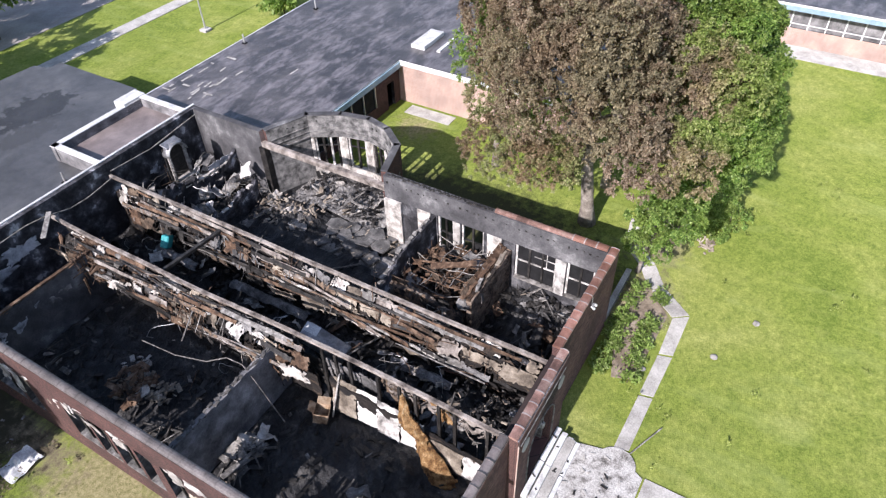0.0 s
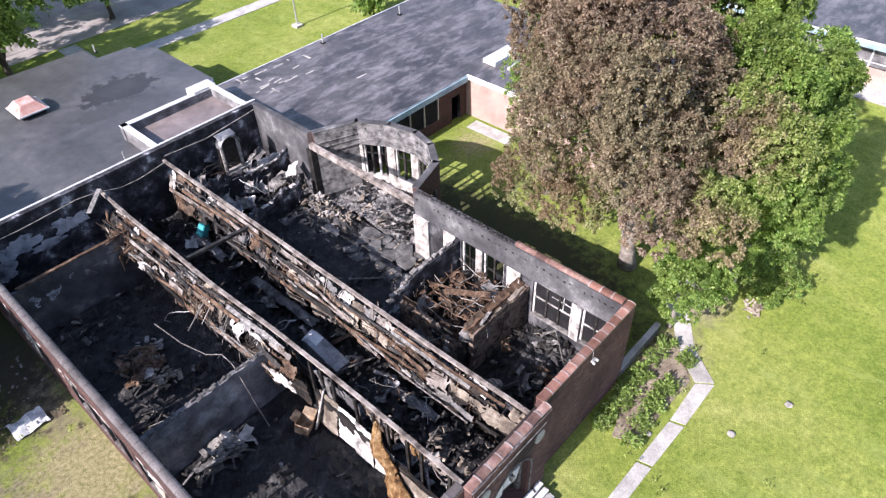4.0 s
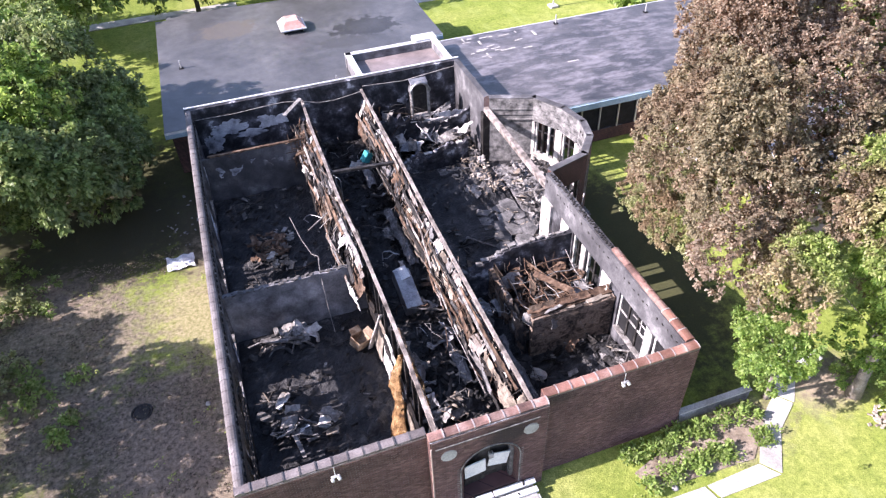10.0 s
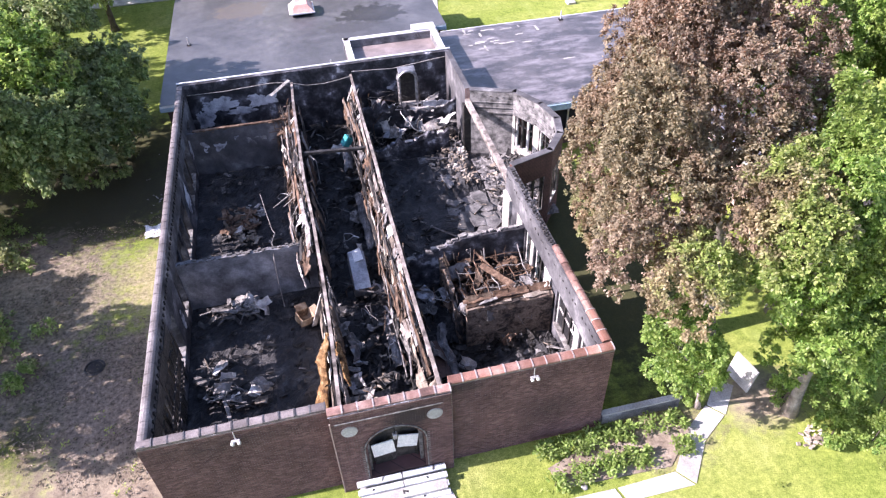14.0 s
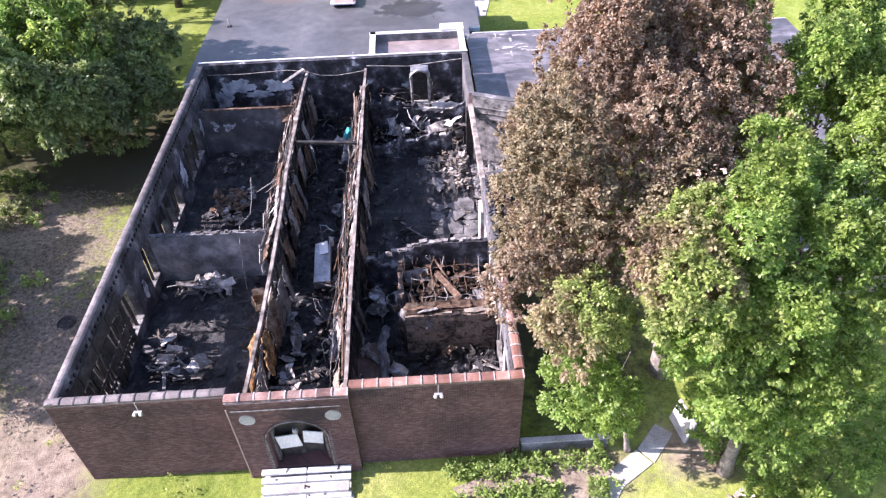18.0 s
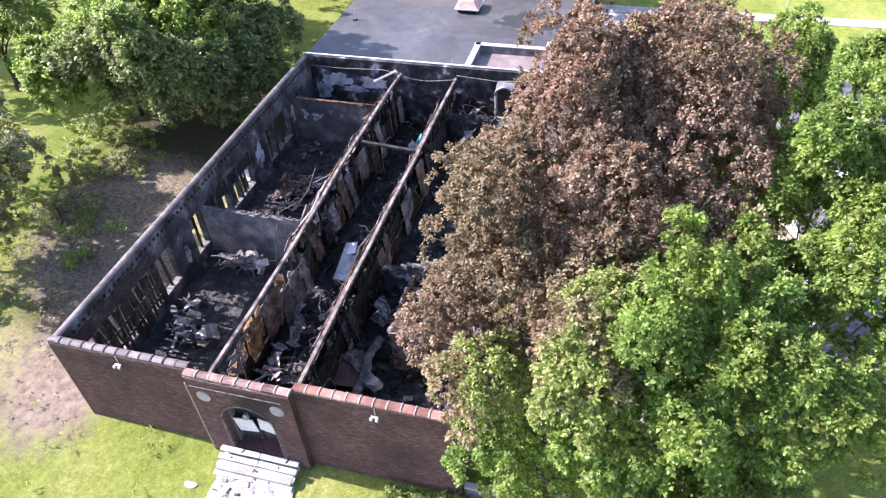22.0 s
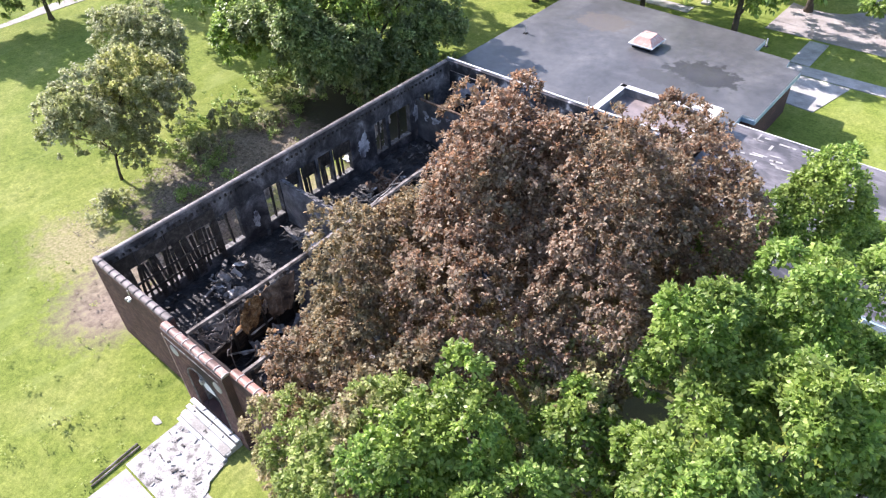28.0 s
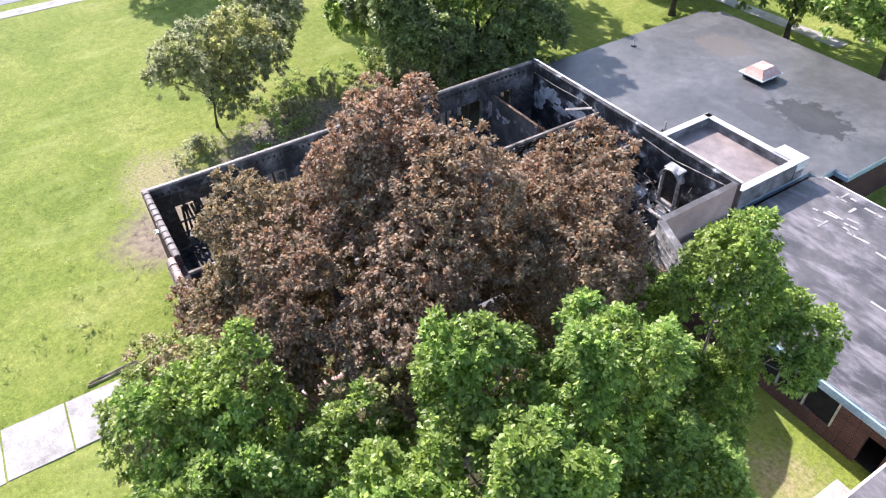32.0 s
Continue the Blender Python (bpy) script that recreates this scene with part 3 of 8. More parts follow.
def ruin_wall(name, p0, p1, thick, z0, height, material, label, rag=0.6, seed=0, wob=0.12, step=0.22):
    """A burnt-down wall with a broken top: height(u) gives the top at u metres along it."""
    p0, p1 = Vector((*p0, 0)), Vector((*p1, 0))
    d = (p1 - p0).normalized()
    n = Vector((-d.y, d.x, 0))
    L = (p1 - p0).length
    nu, nz = max(2, int(L / step)), 12
    verts, faces = [], []
    for side in (0, 1):
        for i in range(nu + 1):
            u = L * i / nu
            h = height(u) + rag * (noise.noise((u * 0.9, seed * 7.3, 0)) + 0.7 * noise.noise((u * 3.1, seed * 3.1, 5)))
            h = max(z0 + 0.15, h)
            for j in range(nz + 1):
                z = z0 + (h - z0) * j / nz
                w = (thick if side else 0.0) + wob * noise.noise((u * 1.3, z * 1.3, seed + side * 9)) + wob * 0.6 * noise.noise((u * 4, z * 4, seed + side * 5))
                q = p0 + d * u + n * w
                verts.append((q.x, q.y, z))
    S = (nu + 1) * (nz + 1)
    K = nz + 1
    for i in range(nu):
        for j in range(nz):
            a = i * K + j
            faces.append((a, a + K, a + K + 1, a + 1))
            faces.append((a + S, a + S + 1, a + S + K + 1, a + S + K))
        a = i * K + nz
        faces.append((a, a + K, a + K + S, a + S))
    for i in (0, nu):
        for j in range(nz):
            a = i * K + j
            faces.append((a, a + 1, a + 1 + S, a + S) if i == 0 else (a, a + S, a + S + 1, a + 1))
    return tagged(mesh_ob(name, verts, faces, material), label, "wall", "", "structure")


# ---- ground ----


def ground():
    n = 90
    xs = np.concatenate([np.linspace(-900, -80, 8), np.linspace(-70, 80, n), np.linspace(90, 900, 8)])
    ys = np.concatenate([np.linspace(-900, -50, 8), np.linspace(-45, 95, n), np.linspace(105, 900, 8)])
    verts = []
    for y in ys:
        for x in xs:
            inside = -6 < x < 64 and -9 < y < 66
            z = 0.0 if inside else 0.15 * noise.noise((x * 0.06, y * 0.06, 3))
            verts.append((x, y, z - 0.01))
    k = len(xs)
    faces = [(j * k + i, j * k + i + 1, (j + 1) * k + i + 1, (j + 1) * k + i) for j in range(len(ys) - 1) for i in range(k - 1)]
    return tagged(mesh_ob("ground", verts, faces, m_lawn, smooth=True), "mown green lawn with dry, bare and shade-darkened patches", "ground", "", "structure")


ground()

# garden path of pale slabs, bending round the flower bed
path = empty("pavement", "narrow pale concrete garden path of broken slabs", "path", "", None, "structure")
for poly in (
    ((25.6, -0.25), (26.2, -1.0), (24.6, -2.05), (24.0, -1.3)),
    ((23.95, -1.36), (24.55, -2.1), (23.1, -3.95), (22.5, -3.15)),
    ((22.42, -3.2), (23.0, -4.0), (19.78, -4.02), (19.55, -3.3)),
    ((19.4, -3.3), (19.6, -4.02), (16.65, -3.95), (16.5, -3.25)),
    ((16.35, -3.25), (16.5, -3.95), (13.05, -3.9), (12.85, -3.2)),
    ((25.7, -0.2), (26.3, -0.95), (27.6, 0.5), (26.9, 1.1)),
):
    slab("slab", poly, -0.03, 0.035, m_conc, path)
for xa, xb, ya, yb in ((8.55, 12.0, -7.95, -5.05), (8.55, 12.05, -11.2, -8.05), (8.6, 12.1, -14.6, -11.3), (8.6, 12.1, -18.0, -14.7), (8.6, 12.1, -22.0, -18.1)):
    slab("slab", ((xa, ya), (xb, ya), (xb, yb), (xa, yb)), -0.03, 0.05, m_conc, path, "wide pale front walk slab")
# cracked landing in front of the steps, with a rounded side
land = [(8.25, -1.5), (8.35, -4.95), (11.9, -4.95)] + [(12.0 + 0.95 * math.sin(a), -3.6 - 0.95 * math.cos(a)) for a in np.linspace(0.1, 2.6, 8)] + [(12.2, -1.5)]
tagged(slab("pavement_landing", land, -0.03, 0.07, m_landing), "cracked pale grey concrete landing strewn with debris", "pavement", "", "structure")
tagged(slab("pavement_wing", ((33.9, 18.4), (35.15, 18.4), (35.15, 22.6), (33.9, 22.6)), -0.03, 0.045, m_conc), "pale concrete strip along the wing", "pavement", "", "structure")
tagged(slab("pavement_far_wing", ((58.3, -45), (60.9, -45), (60.9, 14), (58.3, 14)), -0.03, 0.045, m_conc), "pale concrete strip before the far wing", "pavement", "", "structure")
tagged(slab("pavement_back", ((14, 55.6), (75, 55.6), (75, 57.4), (14, 57.4)), -0.03, 0.05, m_conc), "long grey concrete walk across the back lawn", "pavement", "", "structure")
tagged(slab("pavement_spur", ((17.6, 50.2), (23.4, 49.6), (24.6, 55.4), (17.6, 55.4)), -0.03, 0.045, m_conc), "concrete apron behind the flat-roofed annexe", "pavement", "", "structure")
tagged(slab("pavement_link", ((18.6, 57.6), (20.4, 57.6), (20.4, 63.0), (18.6, 63.0)), -0.03, 0.045, m_conc), "short concrete walk to the car park", "pavement", "", "structure")
tagged(slab("pavement_side", ((-55.5, -60), (-53.2, -60), (-53.2, 60), (-55.5, 60)), -0.03, 0.05, m_conc), "pale pavement along the street", "pavement", "", "structure")
tagged(slab("road", ((-75, -90), (-58, -90), (-58, 90), (-75, 90)), -0.03, 0.02, m_road), "grey asphalt street beyond the lawn", "road", "", "structure")
tagged(slab("car_park", ((14, 63.5), (110, 63.5), (110, 110), (14, 110)), -0.03, 0.03, m_asph), "pale weathered asphalt car park", "road", "", "structure")
tagged(slab("pavement_far", ((-20, 62.5), (6, 62.5), (6, 64.2), (-20, 64.2)), -0.03, 0.05, m_conc), "concrete walk behind the annexe", "pavement", "", "structure")

# ---- the burnt building ----
W, D, H, T, FL = 20.0, 30.45, 5.75, 0.4, 0.8
PX0, PX1, PY = 7.45, 12.6, -0.42   # the porch block
# outer walls: front left, porch, front right
w = wall("wall_front_left", (0, 0), (PX0, 0), T, 0, H, [], m_brick, m_plaster)
tagged(w, "dark red brick front wall, sooted", "wall", "", "structure")
w = wall("wall_front_right", (PX1, 0), (W, 0), T, 0, H, [], m_brick, m_plaster)
tagged(w, "dark red brick front wall, sooted", "wall", "", "structure")
# the porch block with its arched doorway
AX, AR, AZ = 10.05, 1.25, 2.95
w = wall("wall_porch_top", (PX0, PY), (PX1, PY), T, 5.2, H + 0.04, [], m_brick, m_plaster)
tagged(w, "sooted brick parapet over the entrance", "wall", "", "structure")
w = wall("wall_porch", (PX0, PY), (PX1, PY), T + 0.42, 0, 5.2, [(AX - AR - PX0, AX + AR - PX0, 0.75, AZ + AR)], m_brick, m_brick)
tagged(w, "projecting brick entrance bay with an arched doorway", "wall", "", "structure")


def arch_fill():
    """The brickwork over the round arch."""
    bm = bmesh.new()
    k = 16
    y0, y1 = PY, PY + T + 0.42
    for s in (-1, 1):
        pts = [(AX + s * AR, AZ + AR)]
        arc = [(AX + s * AR * math.cos(a), AZ + AR * math.sin(a)) for a in np.linspace(0, math.pi / 2, k)]
        fr = [bm.verts.new((x, y0 + 0.002, z)) for x, z in pts + arc]
        bk = [bm.verts.new((x, y1 - 0.002, z)) for x, z in pts + arc]
        for i in range(1, k):
            bm.faces.new((fr[0], fr[i], fr[i + 1]) if s < 0 else (fr[0], fr[i + 1], fr[i]))
            bm.faces.new((bk[0], bk[i + 1], bk[i]) if s < 0 else (bk[0], bk[i], bk[i + 1]))
            bm.faces.new((fr[i], fr[i + 1], bk[i + 1], bk[i]))
    return bm


ob = part("wall_arch", arch_fill(), m_brick)
tagged(ob, "brick spandrels over the arched doorway", "wall", "", "structure")
door = empty("door_1", "burnt-out arched front entrance with pale door panels", "door", "", None, "structure")
bm = bmesh.new()
add_tube(bm, [(AX - AR - 0.12, PY - 0.03, 0.75), (AX - AR - 0.12, PY - 0.03, AZ)] + [(AX - (AR + 0.12) * math.cos(a), PY - 0.03, AZ + (AR + 0.12) * math.sin(a)) for a in np.linspace(0.1, math.pi - 0.1, 18)] + [(AX + AR + 0.12, PY - 0.03, AZ), (AX + AR + 0.12, PY - 0.02, 0.75)], 0.035, 6)
part("arch_moulding", bm, m_ash, door, "thin stone moulding round the arch")
part("transom_panel", boxbm((AX - 0.56, PY + 0.4, 2.2), (1.0, 0.06, 1.1), (5, -4, 3), 0.01), m_rag, door, "pale painted transom panel")
part("transom_panel", boxbm((AX + 0.56, PY + 0.44, 2.36), (0.9, 0.06, 1.0), (4, 7, -4), 0.01), m_rag, door, "pale painted transom panel")
# near-black sheet added so the opening reads as a dark interior
part("back_board", boxbm((AX, PY + 0.7, 2.5), (2.4, 0.05, 3.3)), m_char, door, "near-black sheet standing in for the dark interior behind the panels")
part("jamb", boxbm((AX - AR + 0.06, PY + 0.5, 2.0), (0.1, 0.3, 2.5)), m_ash, door, "white door jamb")
part("jamb", boxbm((AX + AR - 0.1, PY + 0.5, 2.0), (0.16, 0.3, 2.5)), m_ash, door, "scorched door jamb")
part("door_leaf", boxbm((AX - 0.5, PY + 0.62, 1.5), (1.0, 0.06, 1.45), (0, 0, 4)), m_char, door)
part("door_leaf", boxbm((AX + 0.6, PY + 0.9, 1.5), (1.0, 0.06, 1.45), (0, 0, -35)), m_char, door)
part("lantern_stem", tube([(AX, PY + 0.1, AZ + AR), (AX, PY - 0.02, AZ + AR - 0.45)], 0.02), m_dark, door)
part("lantern", boxbm((AX, PY, AZ + AR - 0.6), (0.22, 0.22, 0.32), (0, 0, 0), 0.04), m_metal, door, "small metal entrance lantern")
for x in (8.2, 11.83):
    bm = bmesh.new()
    bmesh.ops.create_cone(bm, cap_ends=True, segments=24, radius1=0.36, radius2=0.33, depth=0.06, matrix=Matrix.Translation((x, PY - 0.03, 4.62)) @ Matrix.Rotation(math.pi / 2, 4, "X"))
    tagged(part("wall_roundel", bm, m_conc), "round pale stone plaque set in the brickwork", "plaque", "entrance plaques")
tagged(part("trim", boxbm(((PX0 + PX1) / 2 - 0.1, PY - 0.04, 5.28), (PX1 - PX0 - 0.6, 0.06, 0.045)), m_ash), "thin stone string course over the entrance", "trim", "", "structure")
tagged(part("downpipe", boxbm((PX0 + 0.02, PY - 0.025, 2.7), (0.05, 0.05, 5.4)), m_pink), "pale vertical strip on the corner of the entrance bay", "trim", "", "structure")

# left wall, with tall window openings between piers
LW = [(1.5, 2.7), (3.0, 4.4), (4.7, 7.1), (7.4, 9.0), (11.15, 12.4), (13.0, 14.0), (14.25, 15.6), (15.85, 17.0), (17.2, 18.9), (21.4, 22.6), (22.9, 25.2), (26.9, 28.0)]
w = wall("wall_left", (0, D - T), (0, T), T, 0, H, [(D - T - b, D - T - a, 1.5, 4.15) for a, b in LW], m_brick, m_streak)
tagged(w, "long brick side wall with burnt-out window openings", "wall", "", "structure")
# right wall: from the front corner to the bay, and behind the bay
RW = [(0.9, 2.5), (3.1, 5.6), (7.6, 9.1), (9.6, 10.7)]
BAY0, BAY1 = 14.35, 24.1
w = wall("wall_right", (W, T), (W, BAY0), T, 0, 4.15, [(a - T, b - T, 1.6, 4.15) for a, b in RW], m_brick, m_streak)
tagged(w, "brick side wall with burnt-out windows, scorched plaster inside", "wall", "", "structure")
w = wall("wall_right_top", (W, T), (W, BAY0), T + 0.03, 4.15, H, [], m_brick, m_soot)
tagged(w, "soot-black parapet band above the burnt windows", "wall", "", "structure")
w = wall("wall_right_back", (W, BAY1), (W, D - T), T, 0, H, [], m_pink, m_soot)
tagged(w, "sooted brick wall behind the rounded bay", "wall", "", "structure")
w = wall("wall_back", (W, D), (0, D), T, 0, H, [], m_brick, m_plaster)
tagged(w, "charred back wall of the burnt building", "wall", "", "structure")
# the rounded bay of six flat sides
BAY = [(W, BAY0), (22.75, 15.2), (24.05, 16.9), (24.5, 18.7), (24.1, 20.8), (22.9, 22.9), (W, BAY1)]
for i, (a, b) in enumerate(zip(BAY, BAY[1:])):
    L = math.dist(a, b)
    op = [(0.35, L - 0.35, 1.5, 4.1)] if i in (1, 2, 3, 4) else ([(0.9, L - 0.5, 1.5, 4.1)] if i == 0 else [])
    w = wall("wall_bay_top_%d" % (i + 1), a, b, 0.4, 4.1, H, [], m_brick, m_bay)
    tagged(w, "smoke-grey parapet of the rounded bay", "wall", "", "structure")
    # last side is darker inside: shade of header and pier set by colour
    w = wall("wall_bay_%d" % (i + 1), a, b, 0.36, 0, 4.1, op, m_brick, m_pale if i < 5 else m_bay)
    tagged(w, "side of the rounded bay, sooted brick with tall window opening", "wall", "", "structure")
    c = (Vector(a) + Vector(b)) / 2
    e = (Vector(b) - Vector(a)).normalized()
    for z, out, ht in ((4.16, 0.44, 0.1), (4.55, 0.43, 0.05), (4.95, 0.43, 0.05)):
        ob = part("trim_bay", boxbm((c.x - e.y * out, c.y + e.x * out, z), (L - 0.35, 0.08, ht), (0, 0, math.degrees(math.atan2(e.y, e.x))), 0.01), m_bay)
        tagged(ob, "sooted plaster moulding round the bay", "trim", "", "structure")
    ob = part("coping_bay_%d" % (i + 1), boxbm((c.x - e.y * 0.2, c.y + e.x * 0.2, H + 0.03), (L + 0.1, 0.46, 0.07), (0, 0, math.degrees(math.atan2(e.y, e.x))), 0.015), m_soot)
    tagged(ob, "sooted flat coping of the rounded bay", "coping", "", "structure")
    if op:
        d = (Vector(b) - Vector(a)).normalized()
        n = Vector((-d.y, d.x))
        win = empty("window_bay_%d" % (i + 1), "burnt-out bay window with charred mullions", "window", "", None, "structure")
        yaw = math.degrees(math.atan2(d.y, d.x))
        u0, u1 = op[0][0], op[0][1]
        for k, u in enumerate(np.linspace(u0 + 0.08, u1 - 0.08, 3 if u1 - u0 < 1.6 else 4)):
            p = Vector(a) + d * u + n * 0.18
            part("mullion", boxbm((p.x, p.y, 2.8), (0.14 if k else 0.2, 0.16, 2.6), (0, 0, yaw)), m_white if (k + i) % 2 and i in (3, 4) else m_char, win)
        p = Vector(a) + d * (u0 + u1) / 2 + n * 0.18
        part("window_sill", boxbm((p.x, p.y, 1.53), (u1 - u0, 0.3, 0.1), (0, 0, yaw)), m_pale, win)
        part("transom", boxbm((p.x, p.y, 3.3), (u1 - u0, 0.08, 0.08), (0, 0, yaw)), m_char, win)
tagged(part("bay_header_beam", boxbm((19.75, (BAY0 + BAY1) / 2, 4.75), (0.34, BAY1 - BAY0, 0.4), (0, 0, 0), 0.03), m_beam), "steel header beam across the mouth of the rounded bay", "beam")
tagged(part("bay_pier", boxbm((19.7, 24.0, 2.7), (0.55, 0.5, 3.8)), m_char), "charred pier at the mouth of the bay", "pier")
tagged(part("bay_pier", boxbm((19.65, 13.75, 2.5), (0.5, 1.2, 3.3), (0, 0, 0), 0.02), m_pale), "white plastered pier at the mouth of the bay", "pier")

# proud near-black blocks take the place of dark notches in the walls
bm = bmesh.new()
rj = random.Random(14)
for k in range(33):
    if rj.random() < 0.75:
        add_box(bm, (W - T - 0.02, 0.9 + 0.41 * k + rj.uniform(-.08, .08), 5.3 + rj.uniform(-.05, .05)), (0.07, rj.uniform(.05, .16), rj.uniform(.04, .14)), (rj.uniform(-25, 25), 0, 0))
for a, b in zip(BAY, BAY[1:]):
    d = (Vector(b) - Vector(a))
    L = d.length
    d.normalize()
    for k in range(1, int(L / 0.42)):
        p = Vector(a) + d * 0.42 * k + Vector((-d.y, d.x)) * 0.42
        if rj.random() < 0.5:
            add_box(bm, (p.x, p.y, 5.35 + rj.uniform(-.06, .06)), (rj.uniform(.03, .09), 0.08, rj.uniform(.04, .12)), (0, 0, math.degrees(math.atan2(d.y, d.x))))
tagged(part("joist_stubs", bm, m_char), "row of near-black blocks standing in for dark wall notches", "joist ends", "", "stuff")
bm = bmesh.new()
for k in range(70):
    add_box(bm, (T + 0.03, 0.7 + 0.41 * k, 5.35 + rj.uniform(-.03, .03)), (0.1, rj.uniform(.1, .16), rj.uniform(.12, .2)))
tagged(part("joist_stubs", bm, m_char), "row of near-black blocks standing in for dark wall notches", "joist ends", "", "stuff")

# floor and its burnt cover
tagged(slab("floor", ((T, T), (W - T, T), (W - T, 14.6), (22.6, 15.5), (23.7, 17), (24.1, 18.7), (23.7, 20.7), (22.6, 22.6), (W - T, 23.8), (W - T, D - T), (T, D - T)), 0, FL - 0.1, m_floor), "burnt concrete floor", "floor", "", "structure")


def rubble(name, x0, x1, y0, y1, z, amp, seed, heaps=(), material=None, label=""):
    """A burnt floor cover of small lumps, with heaps at (x, y, radius, height)."""
    st = 0.16
    nx, ny = int((x1 - x0) / st), int((y1 - y0) / st)
    verts = []
    for j in range(ny + 1):
        for i in range(nx + 1):
            x, y = x0 + (x1 - x0) * i / nx, y0 + (y1 - y0) * j / ny
            h = amp * (0.6 * noise.noise((x * 0.8, y * 0.8, seed)) + 0.5 * noise.noise((x * 2.3, y * 2.3, seed)) + 0.45 * abs(noise.noise((x * 5.5, y * 5.5, seed))) )
            for hx, hy, r, hh in heaps:
                q = math.hypot(x - hx, y - hy) / r
                if q < 1:
                    h += hh * (1 - q * q) * (0.7 + 0.6 * noise.noise((x * 2, y * 2, seed + 4)))
            verts.append((x, y, z + max(-0.06, h)))
    k = nx + 1
    faces = [(j * k + i, j * k + i + 1, (j + 1) * k + i + 1, (j + 1) * k + i) for j in range(ny) for i in range(nx)]
    ob = mesh_ob(name, verts, faces, material or m_floor)
    return tagged(ob, label or "black burnt rubble covering the floor", "rubble", "", "stuff")


rubble("floor_rubble", 0.45, 7.7, 0.45, 12.4, FL, 0.28, 1, ((2.6, 6.5, 1.6, 0.5), (4.6, 2.2, 1.6, 0.5), (6.6, 5.0, 1.2, 0.6)))
rubble("floor_rubble", 0.45, 7.7, 12.8, 25.8, FL, 0.28, 2, ((3.2, 15.0, 1.5, 0.5), (3.0, 19.0, 1.3, 0.4)))
rubble("floor_rubble", 0.45, 7.7, 26.2, 30.0, FL, 0.3, 3)
rubble("floor_rubble", 8.1, 12.1, 0.45, 30.0, FL, 0.35, 4, ((10.6, 4.0, 1.8, 0.8), (11.0, 8.5, 1.3, 0.7), (11.3, 14.0, 1.2, 0.6), (11.0, 22, 1.2, 0.5)))
rubble("floor_rubble", 12.5, 19.5, 0.45, 5.8, FL, 0.3, 5, ((18.4, 4.0, 1.8, 0.6), (13.6, 3.0, 1.2, 0.6)))
rubble("floor_rubble", 12.5, 19.5, 6.2, 10.9, FL, 0.5, 6, ((17, 8.5, 3.0, 1.0), (13.6, 8.5, 1.2, 0.5)))
rubble("floor_rubble", 12.5, 19.6, 11.3, 24.0, FL, 0.14, 7, ((17.2, 20.5, 2.8, 0.9), (17.8, 15.0, 1.8, 0.4)))
rubble("floor_rubble", 19.6, 23.6, 15.2, 22.8, FL, 0.3, 8, ((21.0, 19.5, 2.5, 0.6),), material=m_rubble, label="grey ash and rubble covering the floor")
rubble("floor_rubble", 12.5, 19.5, 24.3, 30.0, FL, 0.5, 9, ((15, 28, 2.5, 0.7), (17, 25.5, 1.5, 0.5)))

# ash and screed, with sunlight on this side also put into their paler colour
rubble("ash_drift", 16.6, 19.58, 11.5, 18.3, FL, 0.16, 17, ((18.2, 15.0, 2.0, 0.35),), material=m_screed, label="burnt screed and ash along the wall, coloured paler where sun falls")
rubble("ash_drift", 15.9, 19.58, 18.3, 23.9, FL, 0.2, 17, ((17.8, 20.8, 2.2, 0.75),), material=m_rubble, label="drift of ash and broken plaster along the wall, coloured paler where sun falls")
rubble("ash_drift", 17.0, 19.5, 1.0, 5.8, FL - 0.02, 0.36, 18, ((18.6, 3.6, 1.5, 0.5),), material=m_rubble, label="drift of ash and broken plaster along the wall, coloured paler where sun falls")
rubble("ash_drift", 16.0, 19.5, 24.5, 26.9, FL - 0.02, 0.4, 19, ((17.5, 25.6, 1.5, 0.6),), material=m_rubble, label="drift of ash and broken plaster along the wall, coloured paler where sun falls")

# cracked screed: flat grey pieces tipped against one another in the sunlit part of the big room
rs = random.Random(29)
for a in range(4):
    for b in range(7):
        x, y = 16.5 + 0.86 * a + rs.uniform(-.15, .15), 12.0 + 1.0 * b + rs.uniform(-.2, .2)
        if x < 16.2 + 0.13 * b or rs.random() < 0.18:
            continue
        k = rs.randint(5, 7)
        ring = [(rs.uniform(0.5, 0.72) * math.cos(q * 2 * math.pi / k + rs.uniform(-.25, .25)), rs.uniform(0.56, 0.76) * math.sin(q * 2 * math.pi / k + rs.uniform(-.25, .25))) for q in range(k)]
        bm = bmesh.new()
        top = [bm.verts.new((u, v, 0.04 + rs.uniform(-.012, .012))) for u, v in ring]
        low = [bm.verts.new((u * 1.03, v * 1.03, -0.05)) for u, v in ring]
        bm.faces.new(top)
        bm.faces.new(low[::-1])
        for q in range(k):
            bm.faces.new((top[q], low[q], low[(q + 1) % k], top[(q + 1) % k]))
        bmesh.ops.recalc_face_normals(bm, faces=bm.faces[:])
        ob = part("screed_slab", bm, m_screed)
        h = 0.35 * max(0.0, 1 - ((x - 18.2) ** 2 + (y - 15.0) ** 2) / 4.0)
        ob.matrix_world = pose(x, y, FL + 0.17 + h + rs.uniform(-.02, .05), rs.uniform(-5, 5), rs.uniform(-5, 5), rs.uniform(-14, 14))
        tagged(ob, "broken dark grey slab of floor screed, cracked and tipped", "slab", "broken floor slabs")

# corridor walls with their top beams
BA, BB, BZ = 7.95, 12.3, 4.85


